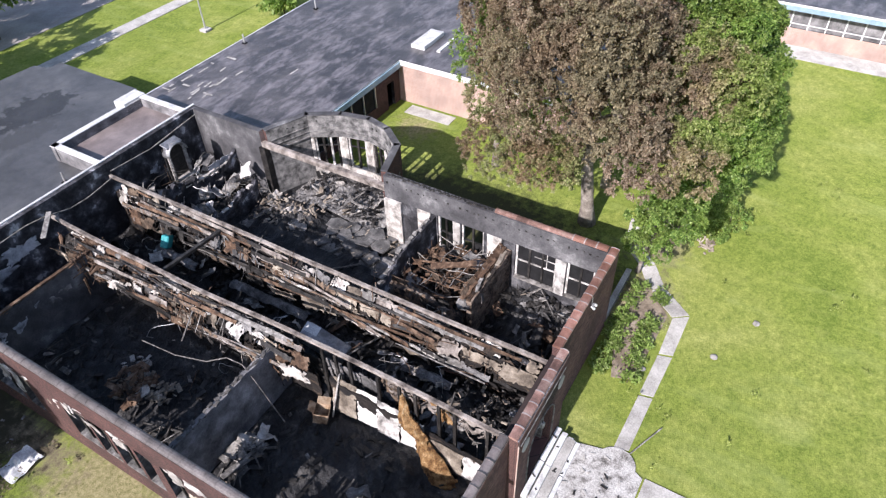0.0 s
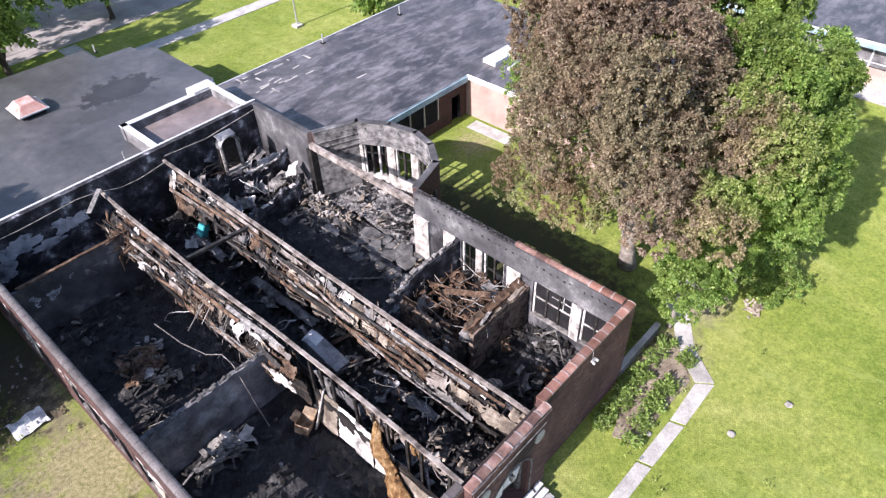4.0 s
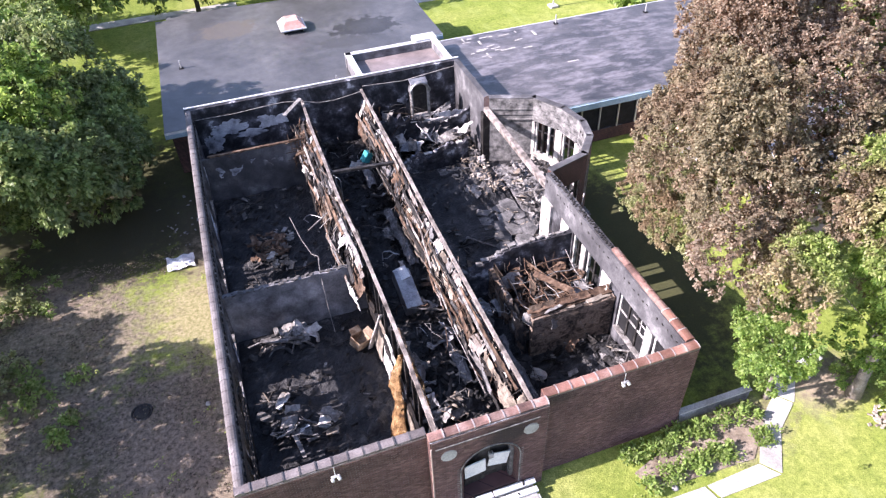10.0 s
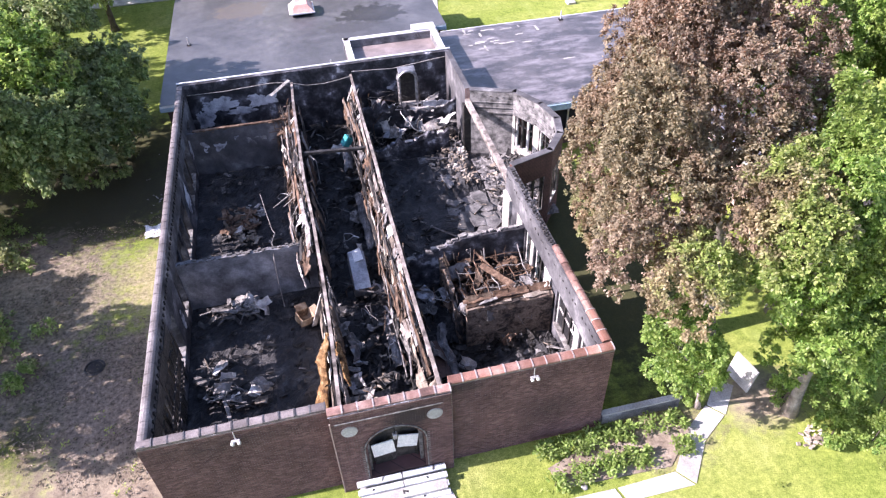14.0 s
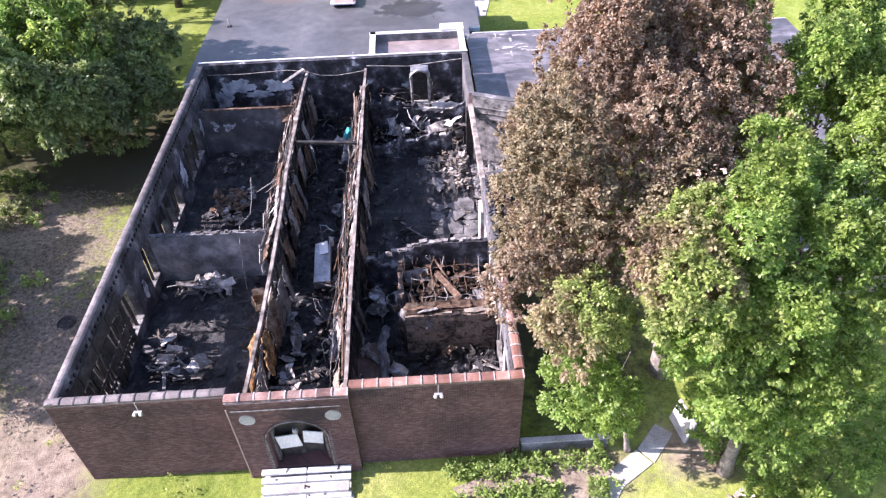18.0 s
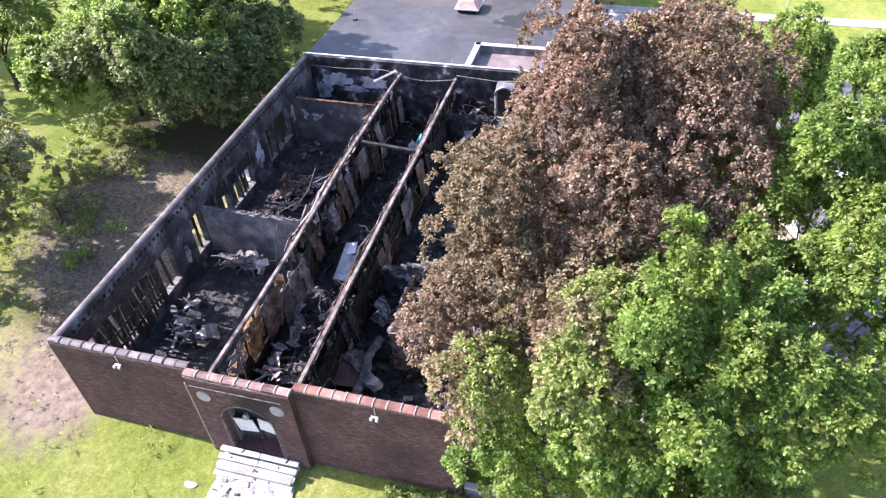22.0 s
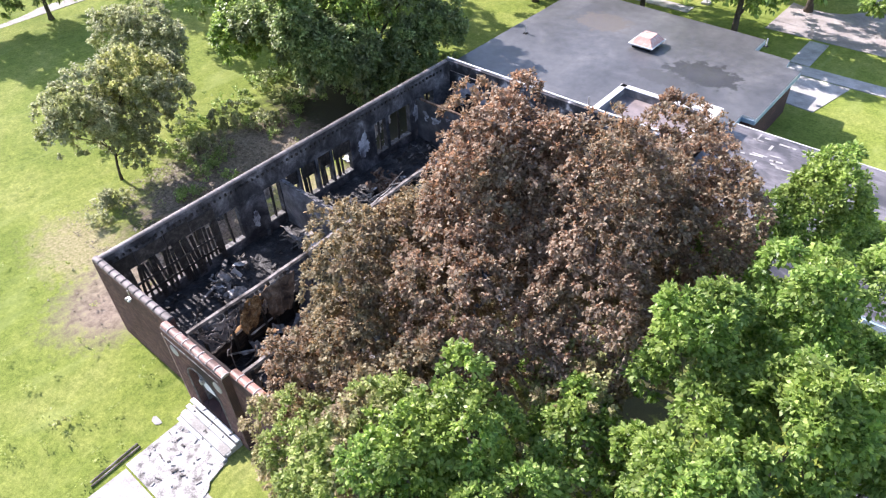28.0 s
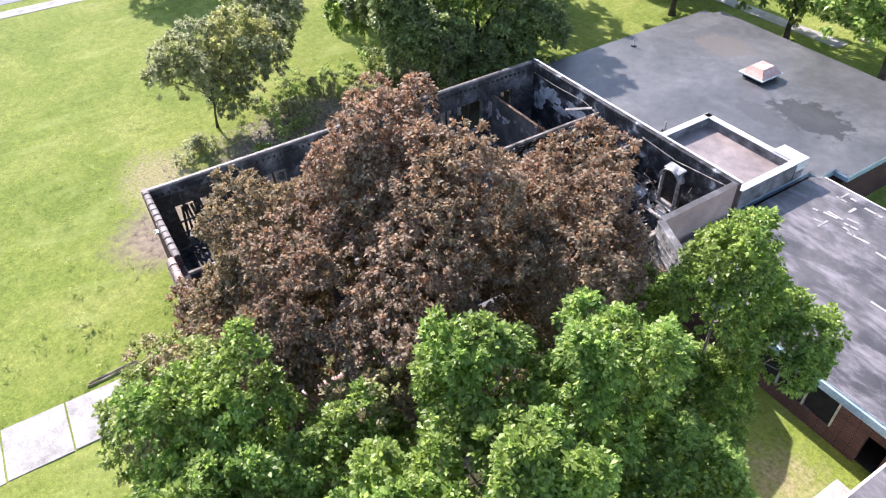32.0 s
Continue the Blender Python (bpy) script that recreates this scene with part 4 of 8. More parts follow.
for nm, x, lab in (("corridor_beam", BA, "long weathered top beam over the burnt corridor wall"), ("corridor_beam", BB, "long weathered top beam over the burnt corridor wall")):
    bm = bmesh.new()
    N = 40
    prev = None
    for i in range(N + 1):
        y = 0.3 + (D - 0.7) * i / N
        xo = x + 0.06 * noise.noise((y * 0.2, x, 0)) + (0.12 * math.sin(y * 0.21) if x == BA else 0)
        z = BZ + 0.05 * noise.noise((y * 0.3, x, 4))
        ring = [bm.verts.new((xo + sx * 0.085, y, z + sz * 0.09 + 0.02 * noise.noise((y * 2, sx, sz)))) for sx, sz in ((-1, -1), (1, -1), (1, 1), (-1, 1))]
        if prev:
            for a in range(4):
                bm.faces.new((prev[a], prev[(a + 1) % 4], ring[(a + 1) % 4], ring[a]))
        else:
            bm.faces.new(ring[::-1])
        prev = ring
    bm.faces.new(prev)
    tagged(part(nm, bm, m_beam), lab, "beam", "corridor beams")
ruin_wall("wall_corridor_left", (BA - 0.12, 0.45), (BA - 0.12, 9.6), 0.16, FL - 0.1, lambda u: 2.15 + 0.1 * u, m_studwall, "burnt stud wall with torn plaster beside the corridor", 0.2, 1, 0.06)
ruin_wall("wall_corridor_left_back", (BA + 0.02, 10.6), (BA + 0.02, D - 0.4), 0.12, FL - 0.1, lambda u: 2.7, m_studwall, "burnt stud wall with torn plaster and rusted lath", 0.8, 2, 0.16)
ruin_wall("wall_corridor_right", (BB + 0.08, 0.4), (BB + 0.08, D - 0.4), 0.12, FL - 0.1, lambda u: 3.6, m_studwall, "burnt stud wall with torn plaster beside the corridor", 0.45, 3, 0.14)


def boards(name, label, prof, cells, thick=0.03, turned=False, wild=0.3):
    """Torn boards that follow a sloping or upright line; prof: x, z from the top down. cells: y from, y to, start and end along the line, lift, material. turned: x and y change places; wild: how far they are torn and twisted."""
    th = empty(name, label, "wall cladding")
    pv = [Vector((x, 0, z)) for x, z in prof]
    cum = [0.0]
    for p, q in zip(pv, pv[1:]):
        cum.append(cum[-1] + (q - p).length)

    def at(v):
        v = max(0.0, min(cum[-1] - 1e-4, v))
        i = max(k for k in range(len(cum) - 1) if cum[k] <= v)
        d = (pv[i + 1] - pv[i]).normalized()
        return pv[i] + d * (v - cum[i]), Vector((d.z, 0, -d.x))

    for k, (y0, y1, s0, s1, lift, m) in enumerate(cells):
        ny, ns = max(4, int((y1 - y0) / 0.11)), max(4, int((s1 - s0) / 0.1))
        ty, tv, slip = (wild * noise.noise((k * 7.7, y0, q)) for q in (0.5, 3.5, 6.5))
        verts = []
        for i in range(ny + 1):
            for j in range(ns + 1):
                y = y0 + (y1 - y0) * i / ny
                ragged = (0.1 + 0.16 * wild) * noise.noise((y * 3.1, k * 3.3, 0)) + (0.05 + 0.1 * wild) * noise.noise((y * 9, k, 2)) + 0.5 * slip * (y - (y0 + y1) / 2)
                v = s0 + (s1 - s0) * j / ns
                v += ragged * (1.3 if j == ns else 0.6 if j == 0 else 0.2 + 0.4 * wild)
                y += (0.1 + 0.2 * wild) * noise.noise((v * 4, k * 2.1, 7)) * (1.0 if i in (0, ny) else 0.3)
                p, n = at(v)
                off = lift + 0.07 * noise.noise((y * 0.9, v * 1.1, k * 1.7)) + (0.03 + 0.05 * wild) * noise.noise((y * 3.5, v * 3.5, k)) + ty * (y - (y0 + y1) / 2) * 0.7 + abs(tv) * (v - s0) * 1.2
                a = p.x - n.x * off
                verts.append((y, a, p.z - n.z * off) if turned else (a, y, p.z - n.z * off))
        K = ns + 1
        ob = mesh_ob("board", verts, [(i * K + j, (i + 1) * K + j, (i + 1) * K + j + 1, i * K + j + 1) for i in range(ny) for j in range(ns) if 1 < i < ny - 1 and 0 < j < ns - 1 or noise.noise((i * 0.7, j * 0.7, k * 1.3)) < 0.52 - 0.3 * wild], m, th)
        sol = ob.modifiers.new("thickness", "SOLIDIFY")
        sol.thickness = thick
    return th


def row_of(rnd, y0, y1, lmin, lmax, s0, s1, keep, mats, lift=(0.0, 0.12), jit=0.08):
    out, y = [], y0
    while y < y1:
        L = rnd.uniform(lmin, lmax)
        if rnd.random() < keep:
            out.append((y, min(y1, y + L - 0.04), s0 + rnd.uniform(-jit, jit), s1 + rnd.uniform(-jit, jit), rnd.uniform(*lift), rnd.choice(mats)))
        y += L
    return out


rb = random.Random(404)
# the lines along which the torn ceiling sags from the two beams
BAP = [(7.85, 4.7), (7.36, 4.32), (6.88, 3.75), (6.6, 3.0), (6.55, 1.4)]
BBP = [(12.2, 4.72), (11.84, 4.2), (11.48, 3.55), (11.26, 2.75), (11.2, 1.5)]
boards("corridor_lining", "scorched brown boards hanging from the front half of the corridor beam", BBP,
       row_of(rb, 0.7, 15.0, 0.6, 1.4, 0.1, 0.62, 0.65, (m_greyboard, m_beam, m_tanrub, m_brownboard, m_ash, m_pale))
       + row_of(rb, 0.6, 15.0, 1.0, 2.4, 0.72, 1.55, 0.9, (m_brownboard, m_tanrub, m_rust, m_beam, m_tanrub, m_beam))
       + row_of(rb, 0.8, 15.0, 1.0, 2.4, 1.6, 2.25, 0.7, (m_greyboard, m_brownboard, m_ash, m_pale, m_tanrub, m_char), (-0.05, 0.25), 0.2)
       + row_of(rb, 2.0, 15.0, 1.2, 2.6, 2.1, 2.9, 0.4, (m_char, m_greyboard, m_pale, m_tanrub), (0.0, 0.35), 0.2), wild=0.6)
boards("corridor_lining", "torn grey and brown boards jumbled under the corridor beam", BBP,
       row_of(rb, 15.0, 29.4, 0.5, 1.2, 0.05, 0.6, 0.6, (m_greyboard, m_ash, m_tanrub, m_brownboard, m_pale, m_greyboard))
       + row_of(rb, 15.0, 29.3, 0.5, 1.3, 0.6, 1.4, 0.8, (m_greyboard, m_tanrub, m_brownboard, m_ash, m_pale, m_rust), (0.0, 0.2), 0.2)
       + row_of(rb, 15.0, 29.0, 0.6, 1.6, 1.3, 2.2, 0.75, (m_char, m_brownboard, m_greyboard, m_rust, m_tanrub, m_char), (-0.05, 0.3), 0.25)
       + row_of(rb, 15.0, 28.0, 0.8, 1.8, 2.0, 2.9, 0.5, (m_char, m_greyboard, m_char, m_tanrub), (0.0, 0.4), 0.25), wild=0.9)
boards("corridor_lining", "torn plaster boards and rusted lath sagging from the corridor beam", BAP,
       row_of(rb, 10.6, 29.2, 0.6, 1.5, 0.05, 0.62, 0.75, (m_greyboard, m_tanrub, m_brownboard, m_greyboard, m_ash, m_pale))
       + row_of(rb, 10.4, 13.6, 0.6, 1.2, 0.6, 1.5, 0.85, (m_tanrub, m_greyboard, m_rust))
       + row_of(rb, 13.4, 15.6, 0.9, 1.3, 0.5, 1.6, 1.0, (m_plain, m_white), (0.1, 0.25))
       + row_of(rb, 15.6, 16.8, 0.6, 1.0, 0.6, 1.5, 0.7, (m_greyboard, m_tanrub, m_char))
       + row_of(rb, 16.6, 19.1, 0.9, 1.4, 0.45, 1.5, 1.0, (m_plain, m_pale), (0.1, 0.25))
       + row_of(rb, 18.9, 22.0, 0.5, 1.1, 0.6, 1.6, 0.85, (m_tanrub, m_pale, m_brownboard, m_greyboard, m_tanrub), (0.0, 0.2), 0.2)
       + row_of(rb, 22.0, 29.0, 0.5, 1.2, 0.5, 1.6, 0.85, (m_rust, m_brownboard, m_char, m_rust, m_tanrub), (0.0, 0.2), 0.2)
       + row_of(rb, 10.4, 29.0, 0.6, 1.5, 1.4, 2.3, 0.75, (m_rust, m_tanrub, m_brownboard, m_tanrub, m_char, m_greyboard, m_pale), (-0.05, 0.3), 0.25)
       + row_of(rb, 11.0, 28.0, 0.7, 1.6, 2.05, 2.8, 0.4, (m_rust, m_char, m_brownboard), (0.0, 0.35), 0.25), wild=0.9)
# the office: rusted lath hanging over its front wall, scorched boards on its side wall
boards("office_lining", "rusted lath and scorched boards sagging over the office wall", [(6.5, 3.95), (6.05, 3.7), (5.86, 3.1), (5.8, 2.2), (5.8, 1.2)],
       row_of(rb, 15.0, 19.4, 0.7, 1.5, 0.0, 0.75, 0.95, (m_rust, m_brownboard, m_rust), (0.0, 0.1))
       + row_of(rb, 15.0, 19.3, 0.9, 1.8, 0.8, 1.6, 0.75, (m_brownboard, m_greyboard, m_rust, m_scorch), (0.0, 0.1), 0.15), 0.03, True)
boards("office_lining", "scorched boards leaning on the office side wall", [(14.72, 3.3), (14.6, 2.7), (14.5, 1.4)],
       row_of(rb, 6.3, 10.8, 0.6, 1.3, 0.0, 1.5, 0.75, (m_brownboard, m_rust, m_greyboard, m_char), (0.0, 0.15), 0.3))
boards("partition_lining", "rusted lath and smoked boards hanging on the rear partition", [(26.06, 4.25), (26.0, 3.4), (25.95, 2.4), (25.9, 1.2)],
       row_of(rb, 5.2, 7.6, 0.5, 1.0, 0.0, 1.1, 0.9, (m_rust, m_brownboard, m_rust, m_tanrub), (0.0, 0.12), 0.2)
       + row_of(rb, 1.0, 5.2, 0.8, 1.6, 0.0, 0.4, 0.8, (m_rust, m_brownboard, m_char), (0.0, 0.08), 0.1)
       + row_of(rb, 1.2, 5.6, 0.8, 1.8, 0.9, 1.7, 0.7, (m_greyboard, m_flake, m_flake), (0.0, 0.06), 0.2), 0.03, True, 0.6)
# broken white window heads on the street side of the long wall
boards("window_lining", "peeling white boards hanging from the burnt window heads", [(-0.03, 4.45), (-0.05, 3.9), (-0.12, 3.3), (-0.16, 2.6)],
       row_of(rb, 9.0, 26.0, 0.9, 2.0, 0.0, 0.5, 0.85, (m_pale, m_tanrub, m_white), (0.02, 0.05))
       + row_of(rb, 10.0, 24.0, 0.4, 1.2, 0.4, 1.5, 0.45, (m_pale, m_tanrub), (0.03, 0.12), 0.25))
# upright boards on the corridor faces of both stud walls
boards("corridor_lining", "smoked upright boards clinging to the stud wall", [(8.14, 4.3), (8.2, 3.0), (8.28, 1.0)],
       row_of(rb, 7.0, 10.2, 0.9, 1.5, 0.6, 2.9, 1.0, (m_greyboard, m_ash, m_greyboard))
       + row_of(rb, 10.4, 29.0, 0.4, 1.1, 0.4, 2.6, 0.62, (m_greyboard, m_brownboard, m_char, m_greyboard, m_rust, m_ash), (-0.1, 0.12), 0.5))
boards("corridor_lining", "smoked upright boards clinging to the stud wall", [(12.62, 4.4), (12.68, 3.0), (12.72, 1.0)],
       row_of(rb, 0.8, 29.0, 0.4, 1.3, 0.3, 2.4, 0.5, (m_greyboard, m_char, m_brownboard, m_plaster, m_ash), (-0.2, -0.05), 0.5))
# pale plaster face of the front stretch, lower towards the street
boards("corridor_lining", "pale plaster clinging to the low front stretch of the corridor wall", [(7.78, 3.25), (7.6, 2.4), (7.42, 1.5), (7.34, 0.85)],
       [(8.1, 9.5, 0.05, 2.3, 0.04, m_tanrub), (6.9, 8.05, 0.1, 2.35, 0.06, m_plain), (5.6, 6.85, 0.2, 2.4, 0.05, m_white), (4.3, 5.55, 0.3, 2.4, 0.03, m_plain), (2.2, 4.25, 0.9, 2.4, 0.02, m_tanrub), (0.6, 2.15, 0.95, 2.4, 0.05, m_white)], wild=0.08)


def hanging(name, label, prof, y0, y1, material, seed, thick=0.09, rag=0.5, reach0=0.5, holes=0.25):
    """A strip of torn ceiling that hangs from a corridor beam; prof: x, z from the top down."""
    ny, nq = int((y1 - y0) / 0.1), 24
    prof = [Vector((x, 0, z)) for x, z in prof]
    verts = []
    for i in range(ny + 1):
        y = y0 + (y1 - y0) * i / ny
        reach = reach0 + 0.45 * noise.noise((y * 0.7, seed, 0)) + 0.3 * noise.noise((y * 2.6, seed, 3)) + 0.16 * noise.noise((y * 7, seed, 5))
        for j in range(nq + 1):
            q = max(0.0, min(1.0, reach)) * j / nq * (len(prof) - 1)
            a = min(int(q), len(prof) - 2)
            p = prof[a].lerp(prof[a + 1], q - a)
            d = rag * j / nq
            verts.append((p.x + d * noise.noise((y * 1.1, j * 0.2, seed)) + 0.3 * d * noise.noise((y * 4, j * 0.5, seed + 2)) + 0.03 * noise.noise((y * 9, j * 1.1, seed + 1)), y + 0.2 * noise.noise((y * 2, j * 0.5, seed + 6)), p.z + d * noise.noise((y * 1.4, j * 0.25, seed + 3)) + 0.3 * d * noise.noise((y * 5, j * 0.6, seed + 4)) + 0.03 * noise.noise((y * 10, j * 1.2, seed + 7))))
    K = nq + 1
    faces = [(i * K + j, (i + 1) * K + j, (i + 1) * K + j + 1, i * K + j + 1) for i in range(ny) for j in range(nq) if noise.noise((i * 0.11, j * 0.3, seed + 8)) < holes]
    th = empty(name, label, "ceiling remnant")
    per = 24 * 24
    for a in range(0, len(faces), per):
        fs = faces[a:a + per]
        ids = sorted({i for f in fs for i in f})
        at = {v: k for k, v in enumerate(ids)}
        ob = mesh_ob("torn_sheet", [verts[i] for i in ids], [tuple(at[i] for i in f) for f in fs], material, th, "", True)
        sol = ob.modifiers.new("thickness", "SOLIDIFY")
        sol.thickness = thick
    return th


hanging("ceiling_remnant", "second torn layer under the corridor beam", [(7.9, 4.55), (7.45, 3.8), (7.1, 3.1), (7.0, 2.2), (7.05, 1.3)], 11.5, 28.5, m_studwall, 31, 0.04, 0.4, 0.6, 0.12)
hanging("ceiling_remnant", "second torn layer under the corridor beam", [(12.2, 4.5), (11.85, 3.7), (11.6, 2.9), (11.6, 2.0), (11.65, 1.2)], 2.0, 28.5, m_studwall, 32, 0.04, 0.35, 0.5, 0.1)
hanging("ceiling_remnant", "strip of rusted lath hanging from the corridor beam", [(7.85, 4.6), (7.2, 4.0), (6.5, 3.6), (6.4, 2.6)], 24.6, 27.2, m_rust, 13)

rs = random.Random(77)
for prof, y0, y1, n in ((BAP[:4], 10.0, 28.5, 30), (BBP[:4], 1.0, 28.5, 48)):
    pv = [Vector((x, 0, z)) for x, z in prof]
    for _ in range(n):
        q = rs.uniform(0, 2.9)
        a = int(q)
        p = pv[a].lerp(pv[a + 1], q - a)
        d = (pv[a + 1] - pv[a]).normalized()
        L = rs.uniform(1.0, 5.5)
        y = rs.uniform(y0 + L / 2, y1 - L / 2)
        bm = boxbm((0, 0, 0), (rs.uniform(0.07, 0.27), L, 0.035))
        bmesh.ops.subdivide_edges(bm, edges=[e for e in bm.edges if abs(e.verts[0].co.y - e.verts[1].co.y) > 0.5], cuts=9)
        for v in bm.verts:
            v.co.z += 0.07 * noise.noise((v.co.y * 1.5, L, 0)) + 0.03 * noise.noise((v.co.y * 5, v.co.x * 6, L))
            v.co.x += 0.05 * noise.noise((v.co.y * 4, L, 6)) * (1 if v.co.x > 0 else -1)
        ob = part("lath_strip", bm, rs.choice((m_rust, m_ruin, m_char, m_rust, m_char, m_ash, m_beam, m_char)))
        ob.matrix_world = pose(p.x - 0.08, y, p.z + 0.05, rs.uniform(-5, 5), math.degrees(math.atan2(-d.z, d.x)) + rs.uniform(-14, 14), rs.uniform(-4, 4))
        tagged(ob, "long torn strip of lath and plaster along the corridor wall", "strip", "corridor strips")


def duct(x, y0, y1, z, wd, seed, label):
    """A crumpled length of sheet-metal duct."""
    n, k = int((y1 - y0) / 0.12), 8
    verts = []
    for i in range(n + 1):
        y = y0 + (y1 - y0) * i / n
        for j in range(k + 1):
            a = (j / k - 0.5) * wd
            verts.append((x + a + 0.2 * noise.noise((y * 0.6, seed, 0)) + 0.08 * noise.noise((y * 3, j, seed)), y, z + 0.45 * (1 - (2 * j / k - 1) ** 2) * (0.6 + 0.5 * noise.noise((y * 0.9, seed, 5))) + 0.16 * noise.noise((y * 2.5, j * 0.6, seed))))
    K = k + 1
    ob = mesh_ob("duct_sheet", verts, [(i * K + j, i * K + j + 1, (i + 1) * K + j + 1, (i + 1) * K + j) for i in range(n) for j in range(k)], m_greyboard)
    sol = ob.modifiers.new("thickness", "SOLIDIFY")
    sol.thickness = 0.015
    return tagged(ob, label, "duct", "fallen ducts")


duct(11.15, 14.0, 19.6, 1.6, 0.6, 3, "crumpled pale sheet-metal duct fallen in the corridor")
duct(11.1, 4.8, 8.4, 1.5, 0.55, 4, "crumpled pale sheet-metal duct fallen in the corridor")
duct(10.9, 22.0, 25.5, 1.9, 0.6, 6, "torn grey duct hanging by the corridor wall")
duct(13.7, 2.5, 7.0, 1.5, 0.5, 8, "twisted grey duct fallen beside the corridor wall")
rng = random.Random(5)
for x in (BA, BB):
    y = 1.2
    while y < D - 1:
        tagged(part("charred_stud", boxbm((x + rng.uniform(-.03, .03), y, (FL + BZ) / 2), (0.12, 0.15, BZ - FL - 0.2), (rng.uniform(-1, 1), rng.uniform(-1, 1), 0)), m_char), "charred upright stud under the corridor beam", "stud", "corridor studs")
        y += rng.choice((0.8, 1.2, 1.6))
tagged(part("cross_beam", boxbm((10.2, 20.6, 4.62), (4.3, 0.22, 0.2), (0, 2, -3), 0.02), m_char), "black charred beam lying across the corridor", "beam")
tagged(part("plank", boxbm((7.1, 28.9, 5.2), (1.9, 0.3, 0.06), (0, -12, 40), 0.01), m_ash), "pale plank tipped over the end of the beam", "plank")

# cross walls


def cross_top(u):
    """Brick courses stepping down towards the corridor."""
    return max(2.9, 4.0 - 0.15 * int(max(0.0, u - 3.3) / 0.42))


ruin_wall("wall_left_cross", (7.8, 12.75), (0.4, 12.75), 0.25, FL - 0.1, lambda u: 4.15, m_grey, "grey boarded cross wall, scorched along its top", 0.1, 4, 0.05)
ruin_wall("wall_left_rear", (7.8, 26.2), (0.4, 26.2), 0.2, FL - 0.1, lambda u: 4.2, m_soot, "sooted rear partition", 0.12, 5, 0.06)
bm = bmesh.new()
rw = random.Random(4)
for k in range(40):
    add_box(bm, (0.6 + 0.18 * k + rw.uniform(-.05, .05), 12.62 + rw.uniform(-.1, .1), 4.16 + rw.uniform(-.06, .08)), (rw.uniform(.12, .3), rw.uniform(.08, .2), rw.uniform(.03, .1)), (rw.uniform(-10, 10), rw.uniform(-10, 10), rw.uniform(-20, 20)))
tagged(part("plaster_edge", bm, m_ash), "jagged pale plaster edge along the cross wall", "plaster", "", "stuff")
tagged(part("rusted_channel", boxbm((4.3, 26.05, 4.3), (6.9, 0.2, 0.1), (0, 1, 1)), m_rust), "rusted steel channel along the rear partition", "beam")
ruin_wall("wall_right_cross", (19.6, 11.1), (12.6, 11.1), 0.3, FL - 0.1, cross_top, m_plaster, "stepped remains of a charred cross wall", 0.03, 6, 0.05, 0.1)
ruin_wall("wall_office_front", (19.5, 6.1), (14.9, 6.1), 0.3, FL - 0.1, lambda u: 3.6, m_scorch, "scorched plank wall of the small office", 0.15, 7, 0.06)
ruin_wall("wall_office_side", (14.75, 6.2), (14.75, 11.0), 0.2, FL - 0.1, lambda u: 2.9, m_ruin, "burnt side wall of the small office", 0.4, 8, 0.15)
ruin_wall("wall_right_rear", (19.6, 27.1), (12.6, 27.1), 0.3, FL - 0.1, lambda u: 3.45 - 0.5 * math.sin(u * 0.75), m_plaster, "burnt rear partition with a pale broken top", 0.7, 9, 0.14, 0.14)
ruin_wall("wall_right_rear_low", (18.4, 24.3), (12.7, 24.3), 0.3, FL - 0.1, lambda u: 2.75 - 0.16 * u, m_plaster, "low broken partition with a pale top", 0.5, 10, 0.12, 0.14)
tagged(part("rusted_beam", boxbm((17.2, 6.1, 3.68), (4.6, 0.2, 0.08), (0, -1, 2), 0.01), m_rust), "rusted steel beam along the office wall", "beam")
tagged(part("rusted_beam", boxbm((17.3, 8.8, 3.0), (0.1, 3.6, 0.08), (6, 0, 24), 0.01), m_rust), "rusted fallen ceiling beam over the office", "beam")

# ---- flat-roofed annexe behind ----
R1 = ((-1.85, 31.2), (0.0, 31.2), (0.0, 30.5), (20.0, 30.5), (20.0, 37.6), (20.8, 37.6), (20.8, 39.1), (21.8, 39.1), (21.8, 48.2), (20.6, 48.3), (20.4, 49.7), (17.4, 49.9), (17.4, 52.3), (-0.8, 53.0), (-0.9, 52.0), (-1.85, 52.0))
annexe = empty("annexe", "flat-roofed school annexe with a grey membrane roof", "building")
slab("roof", R1, 3.6, 3.8, m_roof1, annexe, "grey membrane roof with stains", m_flash)
slab("fascia", [(x + (0.03 if x > 10 else -0.03), y + (0.03 if y > 40 else -0.03)) for x, y in R1], 3.3, 3.62, m_blue, annexe, "pale blue-grey metal fascia")
slab("wall", [(x * 0.97 + 0.3, (y - 41) * 0.97 + 41.2) for x, y in R1], 0, 3.35, m_brick, annexe)
curb = empty("roof_well", "raised roof well with white coping", "roof")
for c, s in (((16.3, 35.85, 4.4), (7.6, 0.4, 1.1)), ((12.75, 33.3, 4.4), (0.4, 5.5, 1.1)), ((19.85, 33.6, 4.4), (0.4, 6.0, 1.3))):
    part("curb", boxbm(c, s), m_grey, curb)
    part("coping", boxbm((c[0], c[1], c[2] + s[2] / 2 + 0.04), (s[0] + 0.06, s[1] + 0.06, 0.07), (0, 0, 0), 0.01), m_flash, curb, "white metal coping")
part("deck", boxbm((16.3, 33.2, 4.25), (6.9, 5.2, 0.2)), m_roof3, curb, "brown gravel deck")
part("corner_block", boxbm((19.2, 36.2, 4.85), (1.9, 1.1, 0.7), (0, 0, 0), 0.03), m_flash, curb, "white metal corner box")
